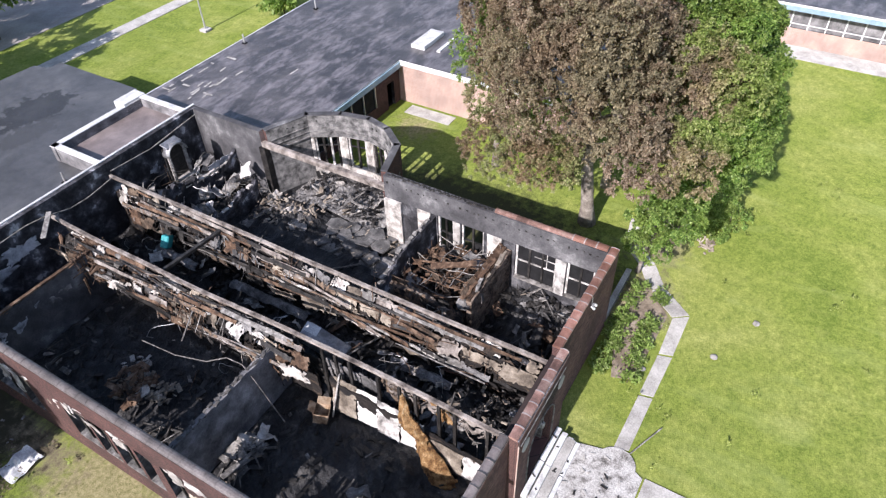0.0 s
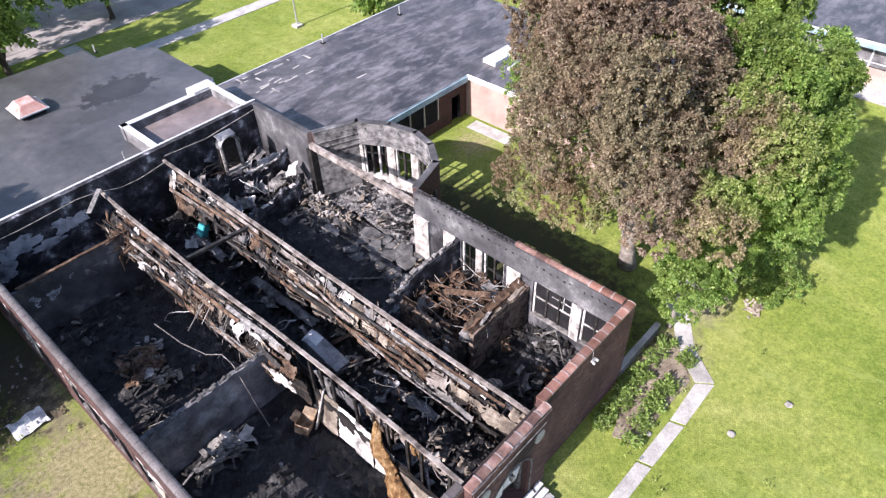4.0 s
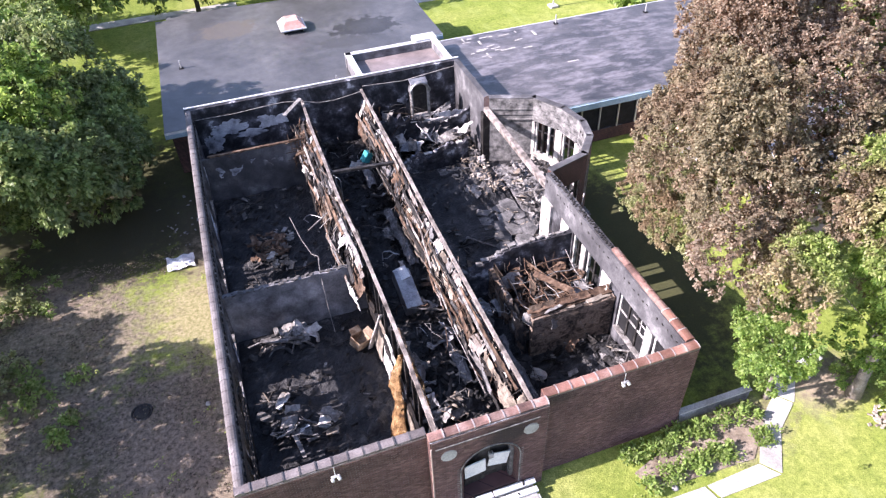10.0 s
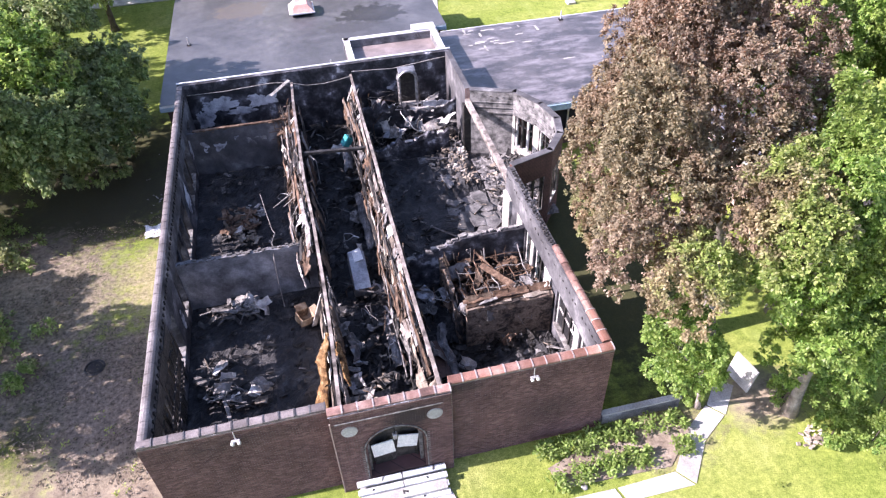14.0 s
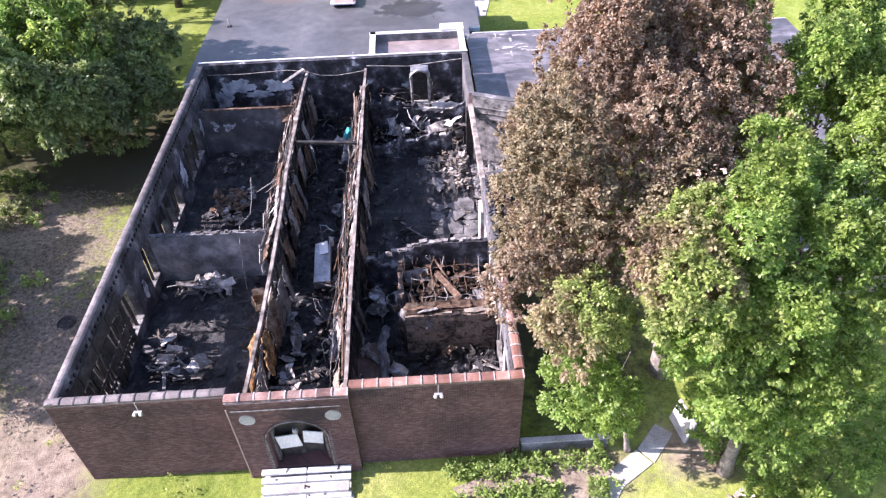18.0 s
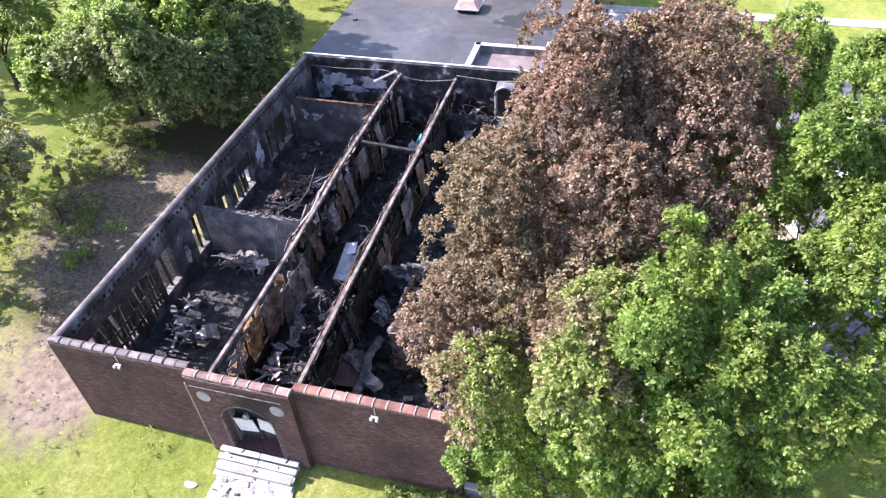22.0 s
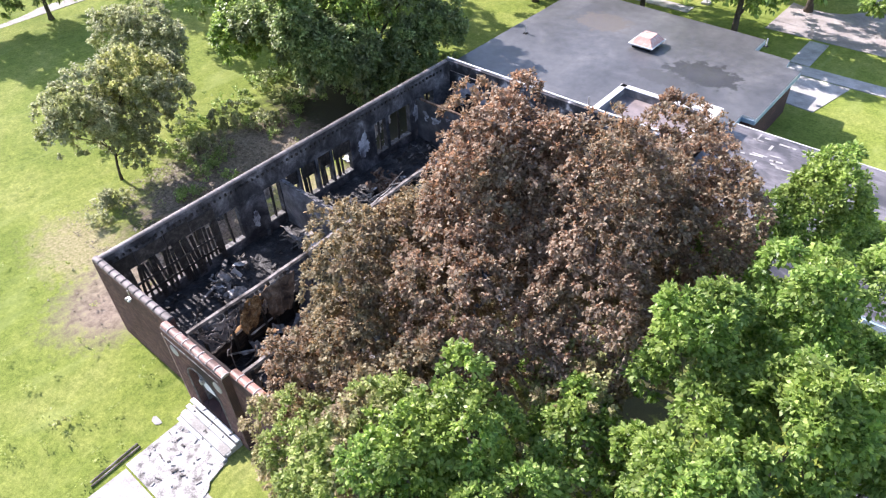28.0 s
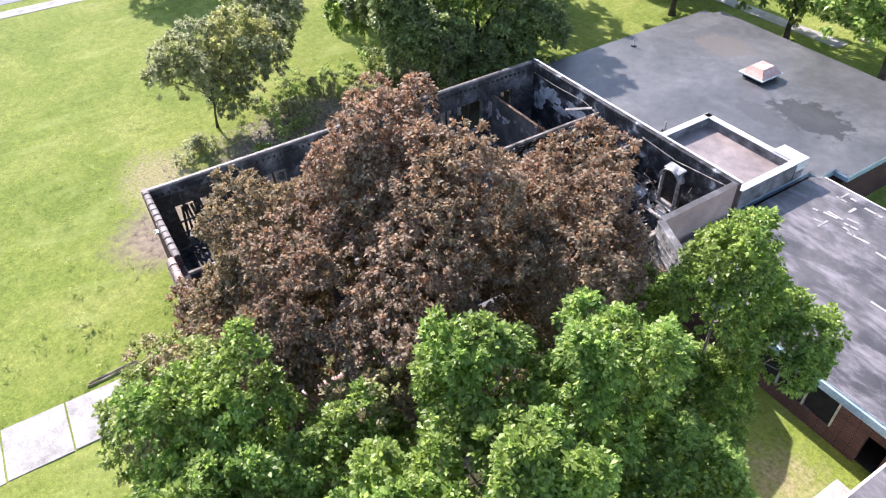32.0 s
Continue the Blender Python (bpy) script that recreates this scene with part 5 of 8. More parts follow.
tagged(part("trim_back", boxbm((10, D - 0.05, H + 0.05), (20.1, 0.16, 0.07), (0, 0, 0), 0.01), m_flash), "white metal coping on the back wall", "trim", "", "structure")
vent = empty("roof_vent", "square roof vent with a pinkish sloping hood", "vent")
part("vent_curb", boxbm((9.75, 45.3, 4.0), (1.7, 1.9, 0.45)), m_dark, vent)
bm = boxbm((9.75, 45.3, 4.5), (2.2, 2.4, 0.6))
for v in bm.verts:
    if v.co.z > 4.5:
        v.co.x = 9.75 + (v.co.x - 9.75) * 0.5
        v.co.y = 45.3 + (v.co.y - 45.3) * 0.55
part("hood", bm, m_ventcap, vent)
part("hood_rim", boxbm((9.75, 45.3, 4.2), (2.26, 2.46, 0.1)), m_flash, vent)
for x, y, h in ((-0.1, 41.3, 0.7), (11.2, 33.5, 0.8), (6.3, 31.3, 1.0), (31.6, 37.0, 0.8), (17.9, 51.0, 0.7), (40.0, 36.0, 0.8)):
    p = empty("vent_pipe", "thin steel vent pipe standing on the roof", "pipe", "roof pipes")
    part("pipe", tube([(x, y, 3.8), (x, y, 3.8 + h)], 0.06), m_steel, p)
    part("flashing", boxbm((x, y, 3.83), (0.35, 0.35, 0.06)), m_dark, p)

# ---- wing with the tarred roof ----
R2 = ((20.5, 24.6), (22.8, 23.7), (35.3, 23.7), (35.3, 9.0), (48.0, 9.0), (48.0, 37.7), (21.0, 37.7), (20.5, 37.0))
wing = empty("wing", "long low wing with a patched tar roof", "building")
slab("roof", R2, 3.6, 3.78, m_roof2, wing, "dark tar roof with pale patches", m_flash)
part("fascia", boxbm((29.3, 23.62, 3.45), (12.0, 0.12, 0.45)), m_blue, wing, "pale blue-grey fascia")
part("fascia", boxbm((35.22, 16.3, 3.55), (0.1, 14.6, 0.3)), m_flash, wing, "pale metal roof edge")
part("fascia", boxbm((34.5, 37.78, 3.6), (27, 0.1, 0.35)), m_flash, wing, "pale metal roof edge")
ob = wall("wall", (22.5, 24.0), (36.0, 24.0), 0.3, 0, 3.5, [(1.8, 9.6, 1.0, 2.9), (11.2, 12.2, 0, 2.2)], m_brick, m_plaster)
ob.parent = wing
ob = wall("wall", (35.5, 24.0), (35.5, 9.2), 0.3, 0, 3.6, [], m_pink, m_plaster)
ob.parent = wing
ob.scale = (1, 1, 1)
slab("wall", ((48, 9), (48, 37.6), (21, 37.6), (21, 37.3), (47.7, 37.3), (47.7, 9.3), (35.4, 9.3), (35.4, 9.0)), 0, 3.6, m_pink, wing)
# near-black plate added for the unlit rooms behind the windows
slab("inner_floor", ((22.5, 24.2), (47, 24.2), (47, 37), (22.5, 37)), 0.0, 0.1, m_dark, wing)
for k in range(6):
    wn_ = part("window", boxbm((24.3 + 1.56 * k + 0.78 - 0.0, 24.12, 1.95), (1.5, 0.04, 1.9)), m_dark, wing, "dark window pane")
    part("window_frame", boxbm((24.3 + 1.56 * k, 24.05, 1.95), (0.1, 0.12, 1.95)), m_steel, wn_)
rng = random.Random(8)
for k in range(24):
    x, y = (rng.uniform(22.3, 27.5), rng.uniform(33.5, 37.2)) if k < 18 else (rng.uniform(22, 30), rng.uniform(30, 37))
    s = rng.uniform(0.3, 1.1)
    tagged(part("roof_patch", boxbm((x, y, 3.795), (s, rng.uniform(0.1, 0.22), 0.02), (0, 0, rng.choice((0, 90, 4, 8)))), m_conc), "pale loose strip lying on the tar roof", "patch", "roof patches")
box = empty("roof_hatch", "low white roof hatch on the wing", "hatch")
part("hatch_body", boxbm((39.2, 23.4, 3.95), (3.2, 1.3, 0.35), (0, 0, 0), 0.02), m_flash, box)
part("hatch_curb", boxbm((39.2, 21.6, 3.85), (2.6, 0.3, 0.14)), m_flash, box)

# ---- far wing with a window band ----
far = empty("far_wing", "far low wing with pink brick and a band of windows", "building")
ob = slab("roof", ((60.0, -45), (80, -45), (80, 14), (60.0, 14)), 3.9, 4.15, m_roof2, far, "dark flat roof", m_flash)
part("fascia", boxbm((60.0, -15.5, 3.75), (0.15, 59, 0.4)), m_blue, far, "pale blue fascia")
ob = wall("wall", (61, 14), (61, -45), 0.3, 0, 3.9, [(1, 58, 1.6, 3.3)], m_pink, m_plaster)
ob.parent = far
slab("wall", ((61.3, 14), (61.3, -45), (79, -45), (79, 14)), 0, 1.6, m_pink, far)
# unseen near-black sheet added so the window band looks dark inside
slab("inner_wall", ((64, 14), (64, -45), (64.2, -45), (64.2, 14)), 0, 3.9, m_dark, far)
for k in range(38):
    y = 13 - 1.5 * k - 0.75
    p = part("window", boxbm((61.12, y, 2.45), (0.04, 1.4, 1.65)), m_grey, far, "dusty grey pane")
    part("window_frame", boxbm((61.05, y - 0.75, 2.45), (0.12, 0.12, 1.7)), m_flash, p)
    part("window_rail", boxbm((61.05, y, 2.0), (0.08, 1.4, 0.07)), m_flash, p)


# ---- trees ----


def leaves(name, blobs, material, parent, size=0.26, seed=0, per=34, label="", puff=1.0):
    """A crown of small folded leaves in clumps. blobs: centre, radii, number of leaves."""
    r = np.random.RandomState(seed)
    P, O = [], []
    for (cx, cy, cz), (rx, ry, rz), n in blobs:
        n = int(n * (0.66 if size < 0.2 else 0.72))
        R = np.array((rx, ry, rz))
        k = 1 if max(R) < 0.7 else int(6 + 4.6 * rx)
        # boughs spread evenly over the lobe, narrower towards its top
        i = np.arange(k) + r.uniform(0.3, 0.7)
        z = 1 - 1.55 * i / k
        a = i * 2.4 + r.uniform(0, 6.3)
        d = np.stack([np.sqrt(np.maximum(0, 1 - z * z)) * np.cos(a), np.sqrt(np.maximum(0, 1 - z * z)) * np.sin(a), z], 1) + r.normal(size=(k, 3)) * 0.14
        d /= np.maximum(1.0, np.linalg.norm(d, axis=1))[:, None]
        cen = np.array((cx, cy, cz)) + d * np.minimum(r.uniform(0.5, 0.74, (k, 1)), np.where(np.arange(k)[:, None] < 2, 0.46, 1.0)) * R * (k > 1)
        br = np.outer(r.uniform(0.25, 0.42, k) * puff, R) if k > 1 else R[None] * 0.8
        # sprays of leaves over each bough
        m = max(8, int(n / per))
        w = r.randint(0, k, m)
        e = r.normal(size=(m, 3))
        e /= np.linalg.norm(e, axis=1)[:, None]
        e = e + 0.55 * (d[w] if k > 1 else 0) + np.array((0, 0, 0.3))
        e /= np.linalg.norm(e, axis=1)[:, None]
        sp = cen[w] + e * br[w] * r.uniform(0.7, 1.12, (m, 1))
        j = r.randint(0, m, n)
        o = e[j] + r.normal(size=(n, 3)) * 0.62
        o /= np.linalg.norm(o, axis=1)[:, None]
        P.append(sp[j] + o * size * r.uniform(0.3, 2.1, (n, 1)))
        O.append(o)
    P, O = np.concatenate(P), np.concatenate(O)
    keep = P[:, 2] > 0.25
    P, O = P[keep], O[keep]
    n = len(P)
    u = O + np.array((0, 0, -0.25)) + r.normal(size=(n, 3)) * 0.35
    u /= np.linalg.norm(u, axis=1)[:, None]
    nrm = O * 0.45 + np.array((0, 0, 1.0)) + r.normal(size=(n, 3)) * 0.45
    v = np.cross(nrm, u)
    v /= np.linalg.norm(v, axis=1)[:, None]
    nrm = np.cross(u, v)
    s = size * r.uniform(0.65, 1.35, (n, 1))
    a = P - u * s * 0.54
    b = P + v * s * 0.31 + nrm * s * 0.1
    c = P + u * s * 0.54 - nrm * s * 0.14
    e = P - v * s * 0.31 + nrm * s * 0.1
    V = np.stack([a, b, c, e], 1).reshape(-1, 3)
    me = bpy.data.meshes.new(name)
    me.vertices.add(4 * n)
    me.vertices.foreach_set("co", V.ravel())
    me.loops.add(4 * n)
    me.loops.foreach_set("vertex_index", np.arange(4 * n, dtype=np.int32))
    me.polygons.add(n)
    me.polygons.foreach_set("loop_start", np.arange(0, 4 * n, 4, dtype=np.int32))
    me.update(calc_edges=True)
    me.materials.append(material)
    ob = new(name, me)
    if parent:
        ob.parent = parent
    if label:
        ob["label"] = label
    return ob


def limbs(base, top, r0, ends, bark, parent, seed=0):
    """A tapered trunk and curving limbs to the given ends."""
    rg = random.Random(seed)
    bx, by = base
    tx, ty, tz = top
    pts = [(bx + (tx - bx) * k + 0.12 * noise.noise((k * 3, seed, 1)), by + (ty - by) * k + 0.12 * noise.noise((k * 3, seed, 2)), -0.05 + (tz + 0.05) * k) for k in np.linspace(0, 1, 8)]
    bm = tube(pts, r0, 10, r0 * 0.55)
    for v in bm.verts:
        if v.co.z < 0.5:
            q = 1 + 0.7 * (0.5 - v.co.z)
            v.co.x, v.co.y = bx + (v.co.x - bx) * q, by + (v.co.y - by) * q
    part("trunk", bm, bark, parent, "", True)
    for i, (ex, ey, ez) in enumerate(ends):
        k0 = rg.uniform(0.45, 0.95)
        s = Vector(pts[int(k0 * 7)])
        e = Vector((ex, ey, ez))
        mid = (s + e) / 2 + Vector((rg.uniform(-.5, .5), rg.uniform(-.5, .5), 0.6))
        line = [s * (1 - q) ** 2 + mid * 2 * q * (1 - q) + e * q * q for q in np.linspace(0, 1, 7)]
        lb = part("limb", tube(line, r0 * 0.38, 7, 0.03), bark, parent, "", True)
        for _ in range(3):
            q = rg.uniform(0.4, 0.9)
            p = s * (1 - q) ** 2 + mid * 2 * q * (1 - q) + e * q * q
            part("branch", tube([p, p + Vector((rg.uniform(-1, 1), rg.uniform(-1, 1), rg.uniform(0.1, 0.9))) * 0.9, p + Vector((rg.uniform(-1.8, 1.8), rg.uniform(-1.8, 1.8), rg.uniform(0.3, 1.6)))], r0 * 0.14, 5, 0.015), bark, lb, "", True)


def tree(name, label, base, top, r0, crowns, bark, size=0.26, seed=0, group=""):
    """crowns: (material, blobs)."""
    t = empty(name, label, "tree", group)
    ends = [b[0] for _, bl in crowns for b in bl]
    limbs(base, top, r0, ends[:14], bark, t, seed)
    for i, (m, bl) in enumerate(crowns):
        leaves("crown", bl, m, t, size, seed * 10 + i, puff=0.84 if m is m_leaf else 1.0)
    return t


N1, N2 = 40000, 23000
tree("scorched_maple", "tall maple, its leaves scorched brown on the side of the fire", (28.1, 4.3), (26.8, 5.0, 11.0), 0.46, [
    (m_brown, [((23.0, 5.6, 17.2), (2.5, 2.7, 3.6), N1), ((26.6, 6.4, 17.4), (2.5, 2.7, 4.2), 34000), ((24.9, 6.6, 17.2), (1.8, 2.0, 3.2), 14000), ((23.5, 6.1, 19.0), (1.8, 1.9, 2.3), 21000), ((24.6, 3.0, 15.4), (2.9, 2.8, 3.8), 36000), ((20.0, -0.2, 11.4), (2.0, 1.9, 2.6), 16000), ((28.1, 9.2, 16.2), (2.7, 2.7, 3.9), N1), ((26.4, 10.6, 16.8), (2.2, 2.3, 3.3), N2), ((27.6, 4.2, 15.6), (2.3, 2.3, 3.2), N2), ((27.2, 11.4, 13.2), (2.2, 2.2, 3.2), 24000)]),
    (m_tan, [((21.2, 1.2, 12.6), (2.6, 2.6, 3.8), 34000), ((21.4, 5.4, 12.4), (2.5, 3.1, 3.8), N1), ((25.4, 8.4, 13.0), (2.6, 2.6, 3.7), N1), ((20.9, 4.0, 15.2), (1.9, 2.2, 2.7), 18000), ((20.9, 2.2, 16.1), (1.9, 2.0, 2.6), 17000), ((24.2, 0.2, 13.0), (2.0, 2.0, 2.8), N2)]),
    (m_olive, [((21.8, 5.4, 8.6), (1.9, 2.4, 2.2), N2), ((23.6, 8.6, 7.2), (2.2, 2.4, 2.7), N2), ((26.6, 10.2, 9.0), (2.2, 2.2, 3.0), N2), ((27.5, 1.2, 9.0), (2.6, 2.6, 3.4), 15000), ((28.6, 2.4, 14.6), (1.6, 1.6, 2.4), 8000)]),
    (m_mix, [((21.5, -1.8, 11.0), (1.9, 1.9, 2.5), N2)]),
    (m_leaf, [((25.0, 6.6, 9.6), (1.4, 1.4, 1.6), 6000)])], m_bark, 0.117, 1)
tree("leafy_maple", "low green maple spreading over the corner of the lawn", (25.2, -0.2), (24.4, -0.6, 3.6), 0.14, [
    (m_leaf, [((23.4, -0.6, 4.6), (1.7, 1.7, 2.0), 10000), ((21.8, -1.7, 7.4), (1.9, 1.9, 2.3), 14000)])], m_bark, 0.138, 2)
tree("leafy_maple", "broad green maple with dense fresh leaves", (29.4, -1.6), (28.8, -1.6, 9.0), 0.3, [
    (m_leaf, [((27.2, -0.5, 15.4), (1.6, 1.6, 2.8), 13000), ((26.2, -2.0, 15.0), (1.5, 1.5, 2.4), 12000), ((27.2, -3.0, 12.0), (2.1, 2.0, 3.0), N2), ((25.2, -2.9, 11.2), (1.7, 1.7, 2.4), 18000), ((26.8, -3.9, 8.8), (1.7, 1.7, 2.3), 16000), ((29.7, -3.4, 9.4), (2.0, 1.9, 2.5), 18000), ((29.0, -2.0, 14.4), (1.8, 1.8, 2.7), 14000), ((30.4, -2.2, 13.2), (1.9, 1.9, 3.0), N2), ((29.0, -2.6, 8.4), (2.6, 2.4, 2.6), 10000), ((29.8, -2.4, 4.8), (1.9, 1.8, 2.2), 8000), ((27.6, -2.0, 5.4), (1.5, 1.5, 1.8), 6000)]),
    (m_mix, [((25.0, -1.2, 13.6), (1.9, 1.9, 2.9), N2), ((24.6, -2.8, 13.2), (1.6, 1.6, 2.5), 14000)]),
    (m_tan, [((25.0, 0.8, 14.4), (1.6, 1.6, 2.4), 9000)])], m_bark, 0.138, 3)
tree("leafy_maple", "tall green maple with pointed lobes of fresh leaves", (32.4, 4.6), (32.0, 4.6, 9.0), 0.3, [
    (m_leaf, [((29.5, 1.4, 14.2), (1.9, 1.9, 2.8), N2), ((31.0, 4.2, 16.6), (1.8, 1.8, 3.3), N2), ((32.5, 6.6, 16.8), (1.8, 1.9, 3.7), N2), ((33.6, 3.9, 16.6), (1.7, 1.7, 3.2), N2), ((32.4, 1.4, 15.4), (1.8, 1.8, 3.0), N2), ((34.6, 7.6, 14.6), (1.8, 1.8, 3.2), N2), ((35.0, 2.0, 14.0), (1.9, 1.9, 3.0), 14000), ((33.2, -1.6, 13.2), (2.0, 2.0, 2.8), 14000), ((34.0, 4.0, 11.0), (2.6, 3.0, 3.0), 17000), ((32.5, 9.6, 10.8), (2.2, 2.3, 2.8), 13000), ((35.6, 5.2, 14.6), (1.7, 1.7, 3.0), 14000), ((30.6, 8.4, 13.6), (2.0, 2.0, 3.0), 12000)])], m_bark, 0.138, 4)
tree("leafy_maple", "green maple crowded against the scorched one", (31.0, 12.6), (30.8, 12.6, 8.0), 0.28, [
    (m_leaf, [((31.0, 12.8, 15.4), (1.9, 1.9, 3.4), N2), ((32.3, 14.6, 13.4), (1.7, 1.7, 2.5), N2), ((29.3, 11.4, 12.8), (2.1, 2.1, 3.2), N2), ((31.2, 12.6, 10.8), (2.1, 2.0, 2.8), N2), ((28.8, 13.2, 9.0), (2.0, 1.8, 2.6), 8000)])], m_bark, 0.138, 5)
# trees along the other side
tree("side_tree", "dense dark-green tree beside the burnt side wall", (-9.0, 31.0), (-9.0, 31.0, 6.0), 0.32, [
    (m_leafshade, [((-7.4, 34.0, 8.4), (3.2, 3.2, 4.6), 13000), ((-5.4, 31.0, 4.0), (2.6, 3.2, 3.6), 13000), ((-5.2, 35.4, 4.6), (2.4, 2.6, 3.6), 8000), ((-8.6, 26.2, 5.0), (2.9, 2.8, 4.2), 12000), ((-6.0, 28.0, 2.4), (2.2, 2.4, 2.2), 8000), ((-7.6, 23.6, 5.8), (2.2, 2.2, 3.0), 11000), ((-6.2, 26.2, 5.4), (2.1, 2.1, 3.0), 11000)]),
    (m_leafd, [((-12.2, 32.4, 8.8), (3.2, 3.3, 4.8), 12000), ((-11.0, 36.6, 8.0), (3.2, 3.2, 4.6), 10000), ((-10.8, 23.8, 9.4), (1.9, 2.0, 2.8), 8000)]),
    (m_leafshade, [((-9.0, 22.8, 8.4), (1.7, 1.7, 2.2), 6000), ((-11.4, 25.6, 7.4), (1.8, 1.8, 2.4), 6000)])], m_barkd, 0.28, 6)
tree("side_tree", "broad bright-green tree at the lawn's edge", (-15.0, 40.0), (-15.0, 40.0, 6.0), 0.3, [
    (m_leaf, [((-12.8, 42.2, 7.6), (3.2, 3.2, 4.4), 11000), ((-16.0, 39.0, 7.6), (3.2, 3.2, 4.4), 11000), ((-17.0, 43.6, 7.0), (3.2, 3.2, 4.2), 11000), ((-14.4, 36.4, 4.4), (2.6, 2.6, 3.4), 9000), ((-18.0, 35.4, 5.4), (2.8, 2.8, 3.8), 9000)])], m_barkd, 0.24, 7)
tree("side_tree", "small grey-green tree with a thin leaning trunk", (-15.0, 8.2), (-14.8, 8.6, 4.8), 0.11, [
    (m_greygreen, [((-15.0, 9.0, 7.4), (2.0, 2.0, 2.3), 6000), ((-16.2, 6.8, 6.7), (1.8, 1.8, 2.0), 5000), ((-13.6, 6.4, 7.0), (1.7, 1.7, 1.9), 5000), ((-13.2, 4.6, 6.2), (1.3, 1.3, 1.5), 3000), ((-13.6, 12.0, 4.8), (1.7, 1.8, 2.2), 4500), ((-15.4, 7.4, 4.7), (1.9, 1.9, 1.9), 6000), ((-14.6, 10.4, 4.2), (2.0, 2.0, 2.1), 7000), ((-15.6, 9.0, 3.4), (1.6, 1.6, 1.6), 4500), ((-13.4, 10.0, 2.4), (1.5, 1.7, 1.6), 4500), ((-16.4, 9.6, 5.4), (1.7, 1.7, 1.8), 4500), ((-12.6, 8.6, 5.2), (1.5, 1.5, 1.6), 3500), ((-16.8, 11.6, 7.2), (1.9, 1.9, 2.2), 5000)]),
    (m_yellowgreen, [((-14.2, 11.2, 7.8), (1.7, 1.7, 2.6), 6500), ((-13.0, 9.8, 7.0), (1.6, 1.6, 2.0), 5000), ((-14.0, 13.2, 6.6), (1.5, 1.5, 2.2), 4000)]),
    (m_greygreen, [((-12.2, 7.2, 7.0), (1.5, 1.5, 1.7), 2400), ((-12.0, 11.4, 6.8), (1.5, 1.5, 1.8), 2400), ((-12.6, 13.6, 5.6), (1.5, 1.5, 2.0), 4000)])], m_barkd, 0.19, 8)
tree("side_tree", "grey-green tree with several thin trunks in the rough grass", (-21.6, 16.4), (-21.4, 16.4, 4.4), 0.14, [
    (m_greygreen, [((-24.0, 15.6, 7.0), (2.3, 2.3, 2.6), 7000), ((-21.6, 17.0, 7.2), (2.4, 2.4, 2.6), 8000), ((-19.4, 17.0, 6.2), (2.1, 2.1, 2.6), 7000), ((-17.2, 15.4, 5.4), (1.9, 1.9, 2.2), 6000), ((-19.6, 14.0, 5.6), (2.1, 2.1, 2.6), 6500), ((-22.4, 18.8, 5.6), (2.0, 2.0, 2.4), 5000)])], m_barkd, 0.21, 9)
tree("side_tree", "bright green tree behind the dark one in the rough grass", (-15.5, 28.0), (-15.5, 28.0, 4.2), 0.16, [
    (m_leafshade, [((-16.0, 26.0, 6.4), (2.3, 2.3, 2.9), 7000), ((-12.8, 26.0, 3.8), (2.0, 2.0, 2.6), 5000), ((-14.6, 23.6, 7.2), (2.3, 2.1, 2.4), 7000), ((-10.2, 23.8, 7.6), (2.3, 2.1, 2.8), 8000)]),
    (m_leaf, [((-15.4, 27.4, 8.6), (2.4, 2.4, 3.2), 6500), ((-13.8, 30.0, 10.4), (2.2, 2.2, 3.0), 6500), ((-9.0, 29.4, 8.8), (3.2, 3.1, 4.6), 9000), ((-12.4, 27.4, 6.8), (2.9, 2.9, 4.2), 8000), ((-18.6, 28.6, 6.0), (2.4, 2.4, 3.2), 6000), ((-19.8, 24.8, 6.0), (2.3, 2.3, 2.8), 7000), ((-17.6, 22.8, 5.6), (2.1, 2.1, 2.6), 6000)])], m_barkd, 0.3, 10)
for i, (x, y, s) in enumerate(((-13.0, 14.0, 1.2), (-14.5, 18.0, 1.4), (-12.5, 5.6, 0.8), (-12.0, 20.0, 1.0))):
    b = empty("bush", "low grey-green bush in the rough grass", "bush", "rough bushes")
    leaves("foliage", [((x, y, s * 0.7), (s, s, s * 0.75), int(1300 * s))], m_greygreen, b, 0.2, 80 + i)
    part("stem", tube([(x, y, -0.05), (x + 0.1, y, s * 0.7)], 0.05), m_barkd, b)
